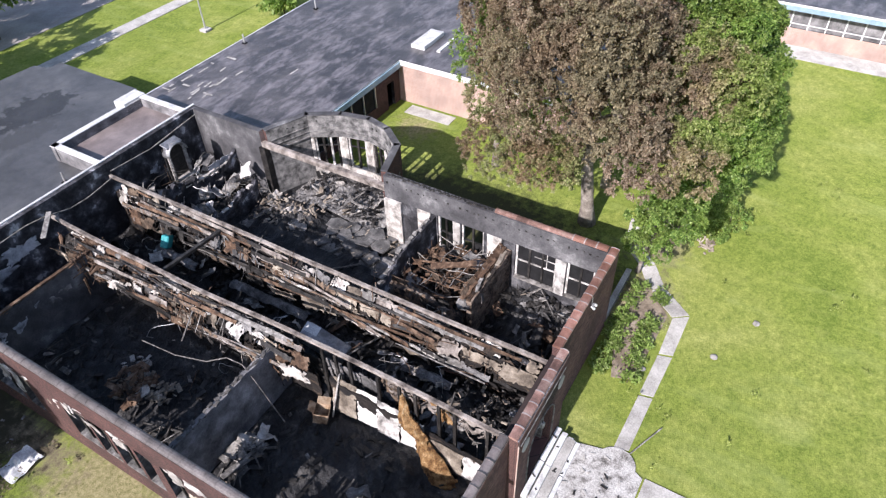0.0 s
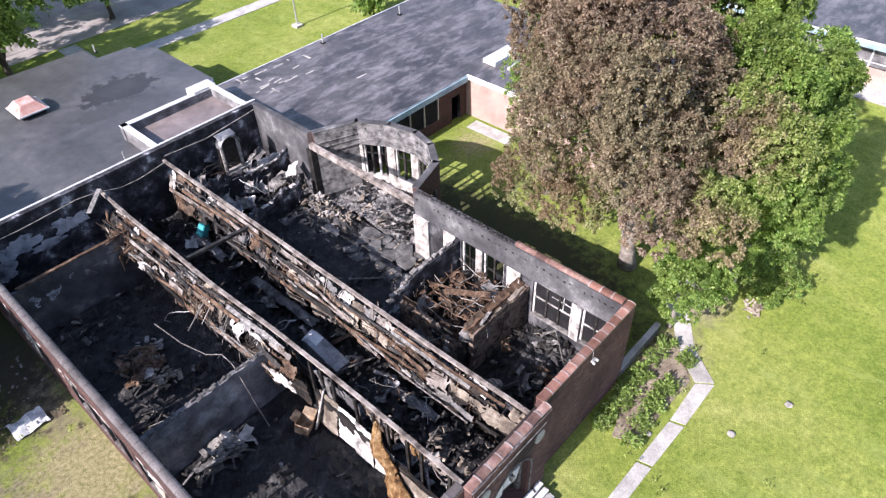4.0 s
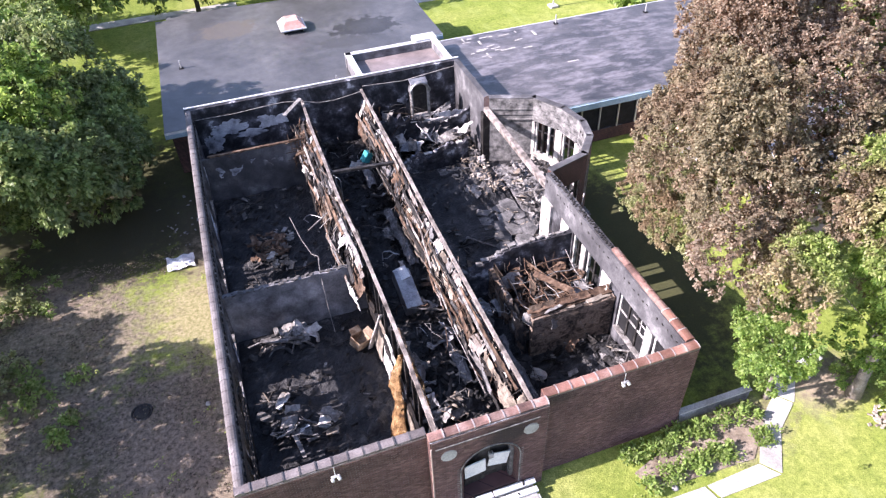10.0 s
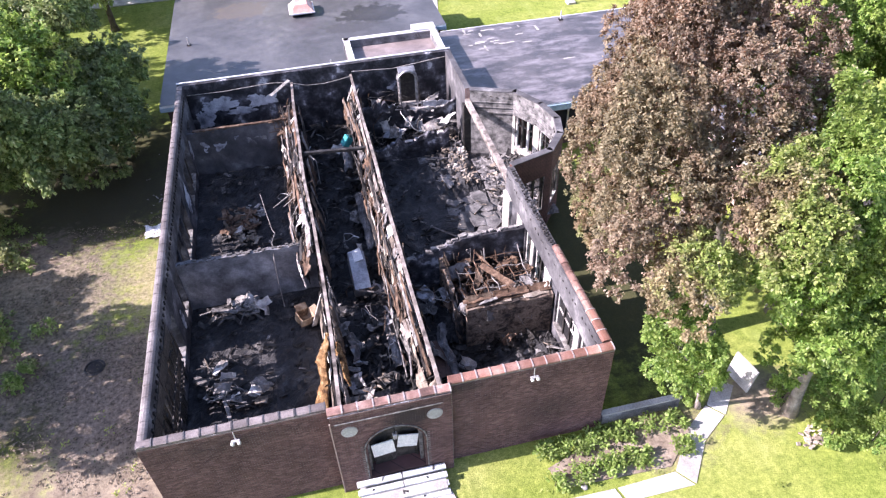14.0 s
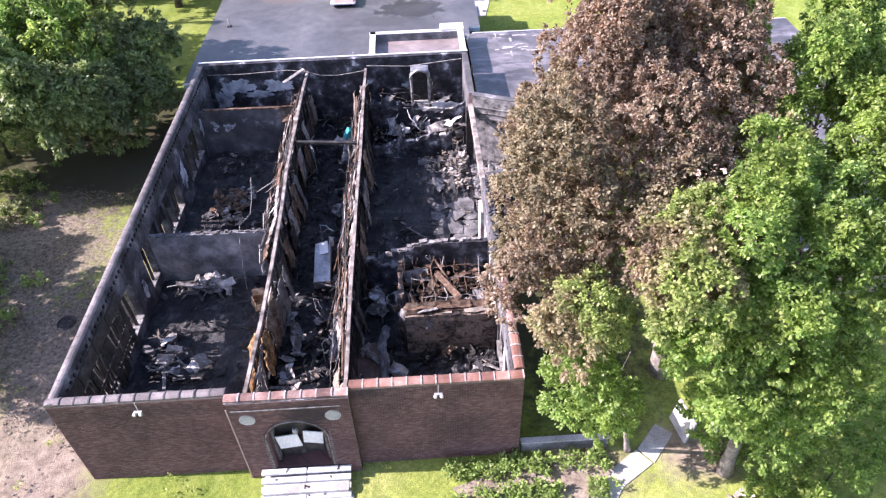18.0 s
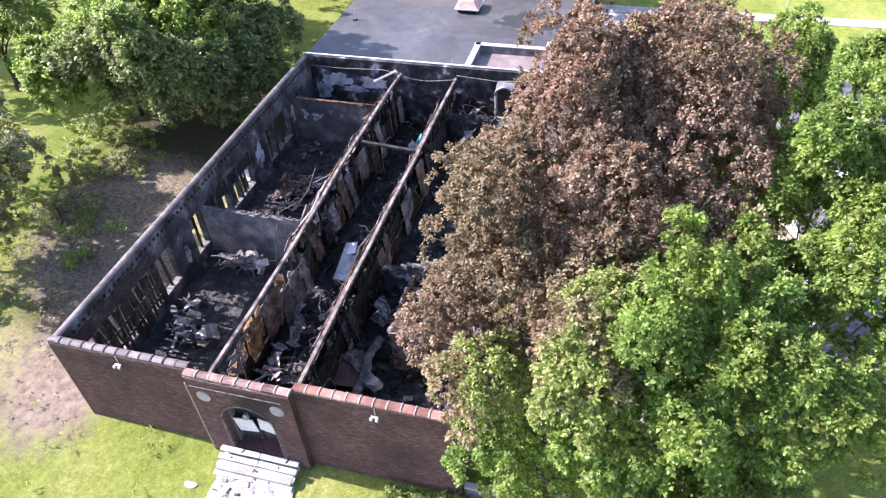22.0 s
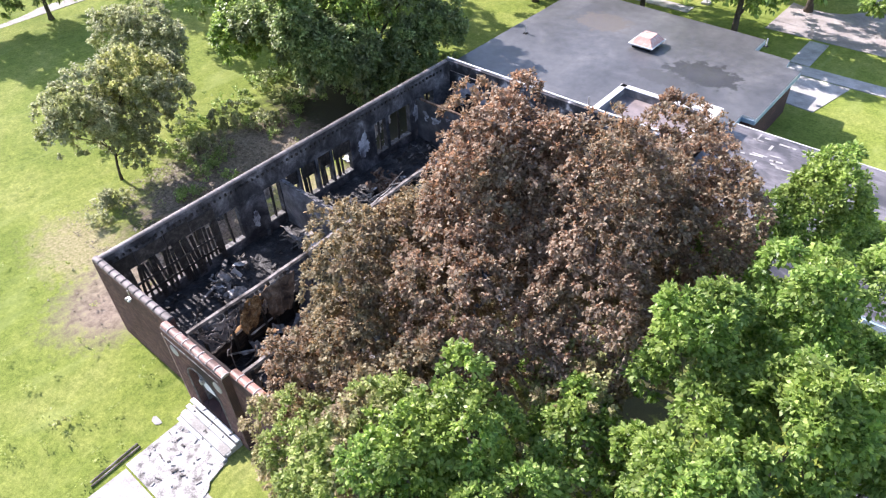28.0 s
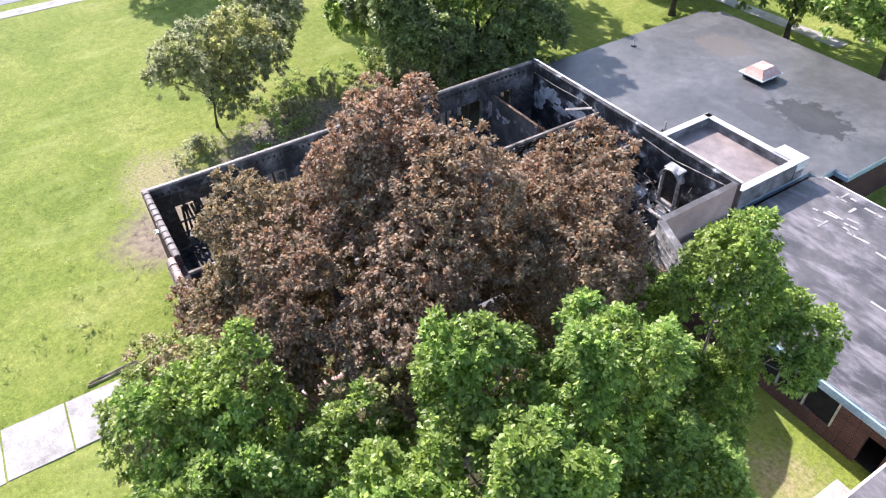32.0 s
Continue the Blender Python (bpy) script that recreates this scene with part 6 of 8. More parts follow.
for i, (x, y, s, mt) in enumerate(((12.6, 58.5, 1.4, m_leaf), (2.0, 60.0, 1.2, m_leafd), (16.0, 70.0, 1.5, m_leafd), (-9.0, 56.0, 1.3, m_leafd), (-52.0, 32.0, 1.6, m_leafd), (-30.0, 30.0, 1.2, m_leafd), (-24.0, 46.0, 1.3, m_leaf), (-12.0, 60.0, 1.2, m_leaf), (-33.0, 45.0, 1.3, m_leafd), (-4.0, 72.0, 1.2, m_leafd), (26.0, 66.0, 1.0, m_leaf), (43.5, 43.5, 0.5, m_leaf), (-22.0, 62.0, 1.3, m_leafd), (10.0, 75.0, 1.2, m_leafd), (66.0, -34.0, 1.0, m_leafd), (-51.5, 13.0, 1.1, m_leafd), (-51.0, 20.0, 1.1, m_leafd))):
    t = tree("far_tree", "round-crowned green tree at the edge of the grounds", (x, y), (x, y, 4 * s), 0.25 * s, [
        (mt, [((x - 1.8 * s, y - 1.2 * s, 4.8 * s), (2.8 * s, 2.8 * s, 3.4 * s), int(4200 * s)), ((x + 1.8 * s, y + 0.4 * s, 5.4 * s), (3.0 * s, 3.0 * s, 3.6 * s), int(4200 * s)), ((x, y + 2.0 * s, 3.8 * s), (2.8 * s, 2.6 * s, 3.2 * s), int(3500 * s))])], m_barkd, 0.42, 20 + i, "trees round the grounds")

# rough growth under the side trees
rr = np.random.RandomState(9)
low = []
for _ in range(150):
    x, y = rr.uniform(-20, -7.5), rr.uniform(9, 40)
    if noise.noise((x * 0.2, y * 0.2, 1)) > -0.1 and x < -8 - 3.5 * abs(noise.noise((y * 0.15, 0, 2))):
        low.append(((x, y, 0.35), (rr.uniform(0.4, 1.1), rr.uniform(0.4, 1.1), rr.uniform(0.3, 0.8)), 260))
ob = tagged(leaves("undergrowth", low, m_leafd, None, 0.2, 555, 30), "low tangled undergrowth beneath the trees", "undergrowth", "", "stuff")

# ---- steps ----
steps = empty("front_steps", "white concrete front steps with gaps between the slabs", "steps")
for k in range(4):
    for xa, xb in ((8.05, 10.1), (10.16, 12.15)):
        part("step", boxbm(((xa + xb) / 2, -0.62 - 0.33 * k, 0.72 - 0.18 * k - 0.06), (xb - xa, 0.27, 0.12), (0, random.uniform(-.6, .6), random.uniform(-.8, .8)), 0.015), m_concw, steps)
part("stringer", boxbm((10.1, -1.0, 0.2), (3.9, 1.1, 0.35)), m_conc, steps, "dark void under the slabs")
planter = empty("planter_wall", "low sooted retaining wall with a pale cap beside the corner", "wall")
part("planter_body", boxbm((22.2, 0.15, 0.35), (4.1, 0.22, 0.75)), m_grey, planter)
part("planter_cap", boxbm((22.2, 0.15, 0.76), (4.2, 0.32, 0.09), (0, 0, 0), 0.01), m_conc, planter)
tagged(part("boundary_panel", boxbm((28.0, 0.7, 0.75), (0.12, 1.5, 1.5), (0, 10, 10), 0.01), m_conc), "leaning white board by the shrubs", "board")
# flower bed
bed = tagged(slab("flower_bed", ((20.4, -0.5), (24.0, -0.6), (24.2, -1.3), (22.4, -2.9), (17.2, -2.7), (16.8, -1.6)), -0.03, 0.04, m_soil), "strip of bare soil in the flower bed", "flower bed", "", "structure")
rg = random.Random(11)
for i in range(84):
    x = rg.uniform(16.6, 24.0)
    y = rg.choice((-0.85, -2.35)) + rg.uniform(-0.35, 0.35) + (x - 16.6) * 0.02
    s = rg.uniform(0.16, 0.4)
    b = empty("weed_clump", "leafy green weed clump in the flower bed", "plant", "flower bed plants")
    leaves("foliage", [((x, y, s * 0.55), (s, s, s * 0.8), 200)], m_weed, b, 0.16, 300 + i, 30)
    part("stem", tube([(x, y, -0.02), (x + 0.05, y, s * 0.6)], 0.02, 5), m_barkd, b)

# ---- stones, boards and litter on the lawn ----


m_stone = mat("grey_stone", [(0.3, (0.2, 0.19, 0.18)), (0.6, (0.42, 0.4, 0.38))], 3.0, 0.9)


def stone(x, y, r, name="stone", label="pale grey stone lying in the grass", m=None):
    bm = bmesh.new()
    bmesh.ops.create_icosphere(bm, subdivisions=2, radius=r)
    for v in bm.verts:
        k = 1 + 0.28 * noise.noise(v.co * 2.2 / r + Vector((x, y, 0)))
        v.co = Vector((v.co.x * k + x, v.co.y * k + y, max(-0.02, v.co.z * 0.6 * k + 0.25 * r)))
    return tagged(part(name, bm, m or m_stone, None, "", True), label, "stone", "lawn stones")


for x, y, r in ((20.75, -5.95, 0.2), (24.3, -7.4, 0.2), (18.1, -2.9, 0.16), (-1.6, 9.5, 0.14)):
    stone(x, y, r)
tagged(slab("worn_slab", [(7.2 + (0.34 + 0.07 * math.sin(3 * q)) * math.cos(q), -2.5 + (0.22 + 0.05 * math.cos(2 * q)) * math.sin(q)) for q in np.linspace(0, 6.0, 11)], -0.02, 0.035, m_conc), "flat pale stone sunk in the grass", "stone", "lawn stones")
pile = empty("timber_pile", "two long grey poles lying on the grass", "timber")
part("pole", tube([(7.7, -3.9, 0.06), (7.9, -6.6, 0.06)], 0.05), m_beam, pile)
part("pole", tube([(7.95, -3.9, 0.06), (8.12, -6.7, 0.06)], 0.05), m_beam, pile)
stick = tagged(part("stick", tube([(12.6, -3.9, 0.1), (15.0, -4.9, 0.12)], 0.035, 6), m_ash), "thin grey stick lying across the garden path", "stick")


def sheet(name, c, sx, sy, material, label, seed, amp=0.25, cat="sheet"):
    """A crumpled sheet."""
    n = 12
    verts = []
    for j in range(n + 1):
        for i in range(n + 1):
            x, y = (i / n - 0.5) * sx, (j / n - 0.5) * sy
            z = amp * (0.5 + noise.noise((x * 1.6, y * 1.6, seed)) + 0.5 * noise.noise((x * 4, y * 4, seed)))
            verts.append((c[0] + x + 0.1 * noise.noise((y * 2, seed, 0)), c[1] + y, c[2] + max(0.02, z)))
    k = n + 1
    faces = [(j * k + i, j * k + i + 1, (j + 1) * k + i + 1, (j + 1) * k + i) for j in range(n) for i in range(n)]
    ob = mesh_ob(name, verts, faces, material)
    sol = ob.modifiers.new("thickness", "SOLIDIFY")
    sol.thickness = 0.02
    return tagged(ob, label, cat)


sheet("plastic_sheet", (-2.3, 21.3, 0.0), 1.7, 1.3, m_rag, "crumpled white plastic sheet on the grass", 3)
rg = random.Random(21)
scraps("lawn_litter", [((rg.gauss(-2.0, 0.7), rg.gauss(24.5, 2.2), 0.06), (rg.uniform(.06, .3), rg.uniform(.05, .16), 0.04), (rg.uniform(-15, 15), rg.uniform(-15, 15), rg.uniform(0, 180))) for _ in range(34)], m_ash, "pale scraps scattered along the side wall", "litter")
scraps("landing_litter", [((rg.uniform(8.4, 12.4), rg.uniform(-4.8, -1.7), 0.1), (rg.uniform(.05, .3), rg.uniform(.03, .1), 0.04), (rg.uniform(-8, 8), rg.uniform(-8, 8), rg.uniform(0, 180))) for _ in range(26)], m_conc, "grey splinters strewn over the landing", "litter")
scraps("soil_clods", [((rg.gauss(-3.0, 1.6), rg.gauss(1.5, 1.8), 0.05), (rg.uniform(.04, .14), rg.uniform(.04, .12), rg.uniform(.015, .03)), (rg.uniform(-8, 8), rg.uniform(-8, 8), rg.uniform(0, 180))) for _ in range(50)], m_soil, "clods of bare earth by the front corner", "soil")

# ---- poles ----
for x, y, h in ((37.45, 48.75, 9.0), (6.6, 66.0, 9.0)):
    p = empty("lamp_post", "tall thin grey lamp post on a concrete foot", "lamp post", "lamp posts")
    part("post", tube([(x, y, 0), (x, y, h)], 0.09, 8, 0.05), m_steel, p)
    part("foot", boxbm((x, y, 0.1), (0.9, 0.9, 0.28), (0, 0, 0), 0.05), m_conc, p)
    part("arm", tube([(x, y, h), (x + 1.2, y, h + 0.2)], 0.04, 6), m_steel, p)
    part("lamp_head", boxbm((x + 1.4, y, h + 0.2), (0.6, 0.22, 0.12), (0, 0, 0), 0.03), m_steel, p)

# ---- lamps on the front wall ----
for x, y in ((3.7, 0.0), (16.35, 0.0)):
    f = empty("wall_floodlight", "small white twin floodlight under the coping", "light", "front floodlights")
    part("conduit", tube([(x, y - 0.03, 5.7), (x, y - 0.03, 5.2)], 0.025, 6), m_steel, f)
    part("bracket", boxbm((x, y - 0.1, 5.18), (0.36, 0.12, 0.07), (0, 0, 0), 0.02), m_steel, f)
    part("lamp", boxbm((x - 0.13, y - 0.2, 5.14), (0.15, 0.17, 0.14), (25, 0, 0), 0.04), m_steel, f)
    part("lamp", boxbm((x + 0.13, y - 0.2, 5.14), (0.15, 0.17, 0.14), (25, 0, 0), 0.04), m_steel, f)
# swags of cable, the roof-plate conduits
for pts, r, mt, lab in (
    ([(7.9, 29.6, 5.1), (9.0, 29.6, 4.75), (10.2, 29.6, 4.7), (11.4, 29.6, 4.85), (12.3, 29.6, 5.0)], 0.03, m_ash, "sagging burnt cable across the corridor end"),
    ([(0.5, 30.0, 5.0), (3.0, 30.0, 4.95), (6.5, 30.0, 5.1), (7.9, 29.7, 5.1)], 0.03, m_ash, "burnt conduit along the back wall"),
    ([(12.4, 29.9, 5.2), (15.5, 29.9, 5.0), (19.5, 29.9, 5.4)], 0.035, m_ash, "burnt conduit along the back wall"),
    ([(4.9, 19.6, 2.9), (5.2, 17.6, 2.6), (5.5, 15.6, 3.0), (5.75, 14.2, 3.9), (5.6, 12.9, 4.35), (5.55, 12.3, 3.6), (5.55, 11.6, 2.2), (5.6, 11.1, 1.0)], 0.03, m_ash, "hanging bent conduit in the burnt room"),
    ([(7.6, 18.0, 4.2), (5.7, 17.4, 3.3)], 0.04, m_ash, "broken strut hanging from the corridor wall"),
):
    tagged(part("conduit", tube(pts, r, 6), mt), lab, "conduit", "burnt conduits")

# ---- burnt things inside ----
cab = empty("metal_cabinet", "tipped pale metal cabinet lying in the corridor", "cabinet")
part("cabinet_body", boxbm((10.05, 11.9, 1.75), (0.95, 2.6, 0.8), (14, 4, 2), 0.03), m_metal, cab)
part("cabinet_door", boxbm((10.0, 12.75, 2.4), (0.8, 0.85, 0.05), (14, -16, 2), 0.01), m_flash, cab, "bright white door panel")
arch = empty("arched_cupboard", "charred arched cupboard frame standing in the rear room", "cupboard")
bm = bmesh.new()
add_tube(bm, [(15.7, 28.6, 2.6), (15.7, 28.6, 4.7)] + [(16.35 - 0.65 * math.cos(a), 28.6, 4.7 + 0.6 * math.sin(a)) for a in np.linspace(0.2, math.pi - 0.2, 8)] + [(17.0, 28.6, 4.7), (17.0, 28.6, 2.6)], 0.12, 6)
part("arch_frame", bm, m_ash, arch)
part("cupboard_back", boxbm((16.35, 29.0, 3.0), (1.4, 0.1, 4.2)), m_char, arch)
part("cupboard_top", boxbm((16.35, 28.85, 5.3), (1.3, 0.7, 0.12), (12, 0, 0), 0.04), m_metal, arch)
bm = bmesh.new()
arcs = [[bm.verts.new((16.35 - r * math.cos(a), y, 4.62 + r * math.sin(a))) for a in np.linspace(0, math.pi, 13)] for r, y in ((0.78, 28.35), (0.78, 29.0), (0.55, 29.25))]
for u, v in zip(arcs, arcs[1:]):
    for q in range(12):
        bm.faces.new((u[q], u[q + 1], v[q + 1], v[q]))
hood = part("hood", bm, m_metal, arch, "rounded grey metal hood", True)
hood.modifiers.new("thickness", "SOLIDIFY").thickness = 0.03
part("shelf", boxbm((16.35, 28.7, 2.6), (1.3, 0.7, 0.1)), m_pale, arch)
part("cupboard_base", boxbm((16.35, 28.7, 1.6), (1.3, 0.7, 1.9)), m_char, arch)
carton = empty("paper_carton", "torn open brown carton in the burnt room", "box", "", pose(6.6, 9.6, 1.15, 10, 14, 30))
for nm, c, size, turn in (("carton_base", (0, 0, 0), (0.8, 0.7, 0.02), (0, 0, 0)), ("carton_side", (0.4, 0, 0.28), (0.02, 0.7, 0.56), (0, 4, 0)), ("carton_side", (-0.4, 0, 0.28), (0.02, 0.7, 0.56), (0, -6, 0)), ("carton_side", (0, 0.35, 0.28), (0.78, 0.02, 0.56), (-5, 0, 0)), ("carton_side", (0, -0.35, 0.28), (0.78, 0.02, 0.56), (4, 0, 0)), ("carton_flap", (0.58, 0, 0.62), (0.4, 0.66, 0.015), (0, -25, 0)), ("carton_flap", (0, 0.5, 0.66), (0.7, 0.36, 0.015), (28, 0, 0))):
    part(nm, boxbm(c, size, turn), m_carton, carton)
tagged(part("leaning_board", boxbm((7.5, 9.2, 2.2), (0.3, 0.08, 2.6), (12, 14, 30), 0.01), m_pale), "pale board leaning against the corridor wall", "board")
tagged(part("blue_plastic_bin", boxbm((11.1, 24.6, 2.7), (0.6, 0.5, 0.8), (10, 30, 20), 0.06), m_teal), "teal plastic sheet caught on the wall", "plastic")
# orange insulation spilling down the corridor wall


def drape(label, rows, material, seed, thick=0.1):
    """A soft blanket hanging in folds; rows from the top down: x, z, middle along the wall, half width."""
    nu, nv = 26, 44
    verts = []
    for b in range(nv + 1):
        q = b / nv * (len(rows) - 1)
        a = min(int(q), len(rows) - 2)
        w0 = q - a
        w0 = w0 * w0 * (3 - 2 * w0)
        x, z, y, hw = (rows[a][i] + (rows[a + 1][i] - rows[a][i]) * w0 for i in range(4))
        for c in range(nu + 1):
            u = 2 * c / nu - 1
            e = hw * (1 + 0.22 * noise.noise((q * 2.2, u > 0, seed)))
            fold = 0.14 * noise.noise((u * 2.6, q * 0.9, seed)) + 0.09 * noise.noise((u * 7, q * 2.5, seed + 3)) + 0.05 * noise.noise((u * 15, q * 6, seed + 9)) - 0.12 * u * u
            puff = 0.42 * hw * (1 - u * u)
            verts.append((x - fold + (puff * 0.3 if rows[-1][0] > rows[0][0] else -puff), y + u * e, z + 0.06 * noise.noise((u * 3, q * 2, seed + 5)) - 0.12 * u * u))
    k = nu + 1
    faces = [(b * k + c, b * k + c + 1, (b + 1) * k + c + 1, (b + 1) * k + c) for b in range(nv) for c in range(nu)]
    ob = mesh_ob("insulation_blanket", verts, faces, material, None, "", True)
    sol = ob.modifiers.new("thickness", "SOLIDIFY")
    sol.thickness = thick
    return tagged(ob, label, "insulation", "insulation blankets")


drape("orange fibre insulation slumped down the room side of the corridor wall", [(7.88, 4.3, 5.5, 0.12), (7.65, 3.7, 5.3, 0.3), (7.4, 3.1, 4.9, 0.62), (7.4, 2.5, 4.3, 0.45), (7.15, 1.9, 3.7, 0.7), (6.95, 1.2, 3.2, 0.95), (6.8, 0.9, 3.0, 0.85)], m_foam, 15)
drape("orange fibre insulation hanging on the corridor side of the wall", [(8.12, 4.6, 4.2, 0.5), (8.2, 4.1, 4.0, 0.7), (8.3, 3.5, 3.7, 0.6), (8.4, 2.9, 3.6, 0.35)], m_foam, 16, 0.07)
drape("scorched brown insulation hanging on the corridor side of the wall", [(8.12, 4.6, 6.0, 1.1), (8.2, 3.9, 6.0, 1.0), (8.28, 3.2, 5.8, 0.9), (8.36, 2.4, 5.7, 0.6)], m_brownboard, 17, 0.05)
for c, size, turn, m, lab in (((7.95, 6.0, 2.0), (0.1, 4.6, 0.04), (0, 6, 2), m_pale, "long pale batten lying along the corridor wall"), ((12.6, 4.6, 1.75), (1.9, 2.3, 0.05), (6, 12, 14), m_rustpanel, "large rust-brown panel fallen against the wall")):
    bm = boxbm((0, 0, 0), size)
    bmesh.ops.subdivide_edges(bm, edges=bm.edges[:], cuts=5, use_grid_fill=True)
    for v in bm.verts:
        v.co += Vector((0.03 * noise.noise(v.co * 2), 0.03 * noise.noise(v.co * 2 + Vector((5, 0, 0))), 0.12 * min(1, size[0]) * noise.noise(v.co * 1.2 + Vector((0, 7, 0)))))
    ob = part("fallen_panel" if size[0] > 1 else "batten", bm, m)
    ob.matrix_world = pose(*c, *turn)
    tagged(ob, lab, "panel" if size[0] > 1 else "batten")
hanging("ceiling_remnant", "pale torn board hanging along the corridor wall", [(8.2, 4.6), (8.25, 3.8), (8.35, 2.9), (8.5, 2.0)], 0.9, 6.5, m_beam, 17, 0.03, 0.2, 0.45, 0.02)

# windows left in the right wall
for i, (a, b) in enumerate(RW):
    win = empty("window_%d" % (i + 1), "burnt-out sash window with white frame", "window", "", None, "structure")
    y0, y1 = a, b
    nsp = 2 if b - a < 2 else 3
    for k in range(nsp + 1):
        y = y0 + 0.06 + (y1 - y0 - 0.12) * k / nsp
        part("window_frame", boxbm((W - 0.2, y, 2.87), (0.14, 0.12 if k in (0, nsp) else 0.12, 2.55)), m_white if k in (0, nsp) else m_char, win)
    part("window_sill", boxbm((W - 0.25, (y0 + y1) / 2, 1.62), (0.4, y1 - y0, 0.1)), m_ash, win)
    part("meeting_rail", boxbm((W - 0.2, (y0 + y1) / 2, 2.9), (0.1, y1 - y0, 0.08)), m_white if i < 2 else m_char, win)
    # opaque panes: the dark view beyond the glass is painted into them
    part("pane", boxbm((W - 0.19, y0 + (y1 - y0) / (2 * nsp), 2.25), (0.02, (y1 - y0) / nsp - 0.15, 1.2)), m_dark, win, "near-black pane coloured for the dark seen through it")
    if i < 2:
        part("pane", boxbm((W - 0.18, (y0 + y1) / 2, 3.5), (0.02, y1 - y0 - 0.1, 1.2)), m_dark, win, "near-black pane coloured for the dark seen through it")
        part("pane", boxbm((W - 0.17, (y0 + y1) / 2 + 0.2, 2.25), (0.02, y1 - y0 - 0.5, 1.2)), m_dark, win, "near-black pane coloured for the dark seen through it")
    if i == 1:
        part("glazing_bar", boxbm((W - 0.2, y0 + (y1 - y0) * 0.25, 3.5), (0.05, 0.05, 1.2)), m_white, win)
        part("glazing_bar", boxbm((W - 0.2, y0 + (y1 - y0) * 0.3, 3.5), (0.05, (y1 - y0) * 0.5, 0.05)), m_white, win)
for y, wd, m in ((2.8, 0.55, m_white), (9.35, 0.46, m_pale), (6.9, 0.9, m_pale), (11.6, 0.9, m_pale)):
    tagged(part("window_pier", boxbm((W - T - 0.03, y, 2.85), (0.06, wd, 2.6)), m), "white plastered pier between the windows", "pier")
for i, (a, b) in enumerate(LW):
    win = empty("window_left_%d" % (i + 1), "burnt-out window opening with charred frame", "window", "", None, "structure")
    part("window_sill", boxbm((0.2, (a + b) / 2, 1.52), (0.42, b - a, 0.1)), m_ash, win)
    if 4 < i < 9:
        part("mullion", boxbm((0.22, a + 0.27 * (b - a), 2.7), (0.12, 0.24, 2.4), (2, 0, 0)), m_char, win)
        part("charred_board", boxbm((0.24, (a + b) / 2 + 0.1, 3.6), (0.06, b - a - 0.15, 1.05), (3 * (i % 2) - 2, 0, 0)), m_char, win)
    if b - a > 1.1:
        part("mullion", boxbm((0.2, (a + b) / 2, 2.8), (0.14, 0.12, 2.6), (random.uniform(-3, 3), 0, 0)), m_char, win)
# near-black boards added to darken the front stretch of the side wall
lining = empty("added_wall_boards", "near-black boards added to darken the side wall", "lining")
for k, (a, b, z0, z1) in enumerate(((0.45, 1.5, 0.9, 4.2), (2.68, 3.02, 1.0, 4.2), (4.38, 4.72, 1.1, 4.15), (7.08, 7.42, 1.0, 4.2), (0.45, 2.0, 4.2, 5.15), (2.05, 3.9, 4.25, 5.1), (3.95, 5.6, 4.2, 5.15), (5.66, 7.4, 4.22, 5.0))):
    part("lining_board", boxbm((T + 0.03, (a + b) / 2, (z0 + z1) / 2), (0.04, b - a, z1 - z0), (0.5 * (k % 3 - 1), 0, 0), 0.008), m_char, lining)
rg = random.Random(31)
slats = empty("slatted_screen", "row of charred upright slats along the burnt side wall", "screen")
for k in range(20):
    y = 1.5 + 0.29 * k
    part("slat", boxbm((0.42, y, 2.6 + rg.uniform(-.1, .1)), (0.06, rg.uniform(0.15, 0.25), rg.uniform(2.8, 3.3)), (rg.uniform(-7, 7), rg.uniform(-2, 6), 0)), m_char, slats)
for z in (2.1, 3.0):
    part("rail", boxbm((0.48, 4.4, z), (0.07, 6.0, 0.16), (0.6, 0, 0)), m_char, slats)

# loose charred timber, each piece by itself
meshes = []
for k in range(6):
    bm = boxbm((0, 0, 0), ((2.2, 1.5, 1.0, 2.8, 0.8, 1.8)[k], (0.2, 0.3, 0.46, 0.1, 0.5, 0.07)[k], (0.06, 0.09, 0.04, 0.08, 0.05, 0.07)[k]))
    bmesh.ops.subdivide_edges(bm, edges=bm.edges[:], cuts=2, use_grid_fill=True)
    for v in bm.verts:
        v.co += Vector((noise.noise(v.co * 5 + Vector((k, 0, 0))), noise.noise(v.co * 5 + Vector((0, k, 3))), noise.noise(v.co * 5 + Vector((0, 5, k))))) * 0.075
    me = bpy.data.meshes.new("plank")
    bm.to_mesh(me)
    bm.free()
    meshes.append(me)
variants = {}
for me in meshes:
    for m in (m_char, m_ash, m_tanrub, m_rust):
        c = me.copy()
        c.materials.append(m)
        variants.setdefault(m.name, []).append(c)
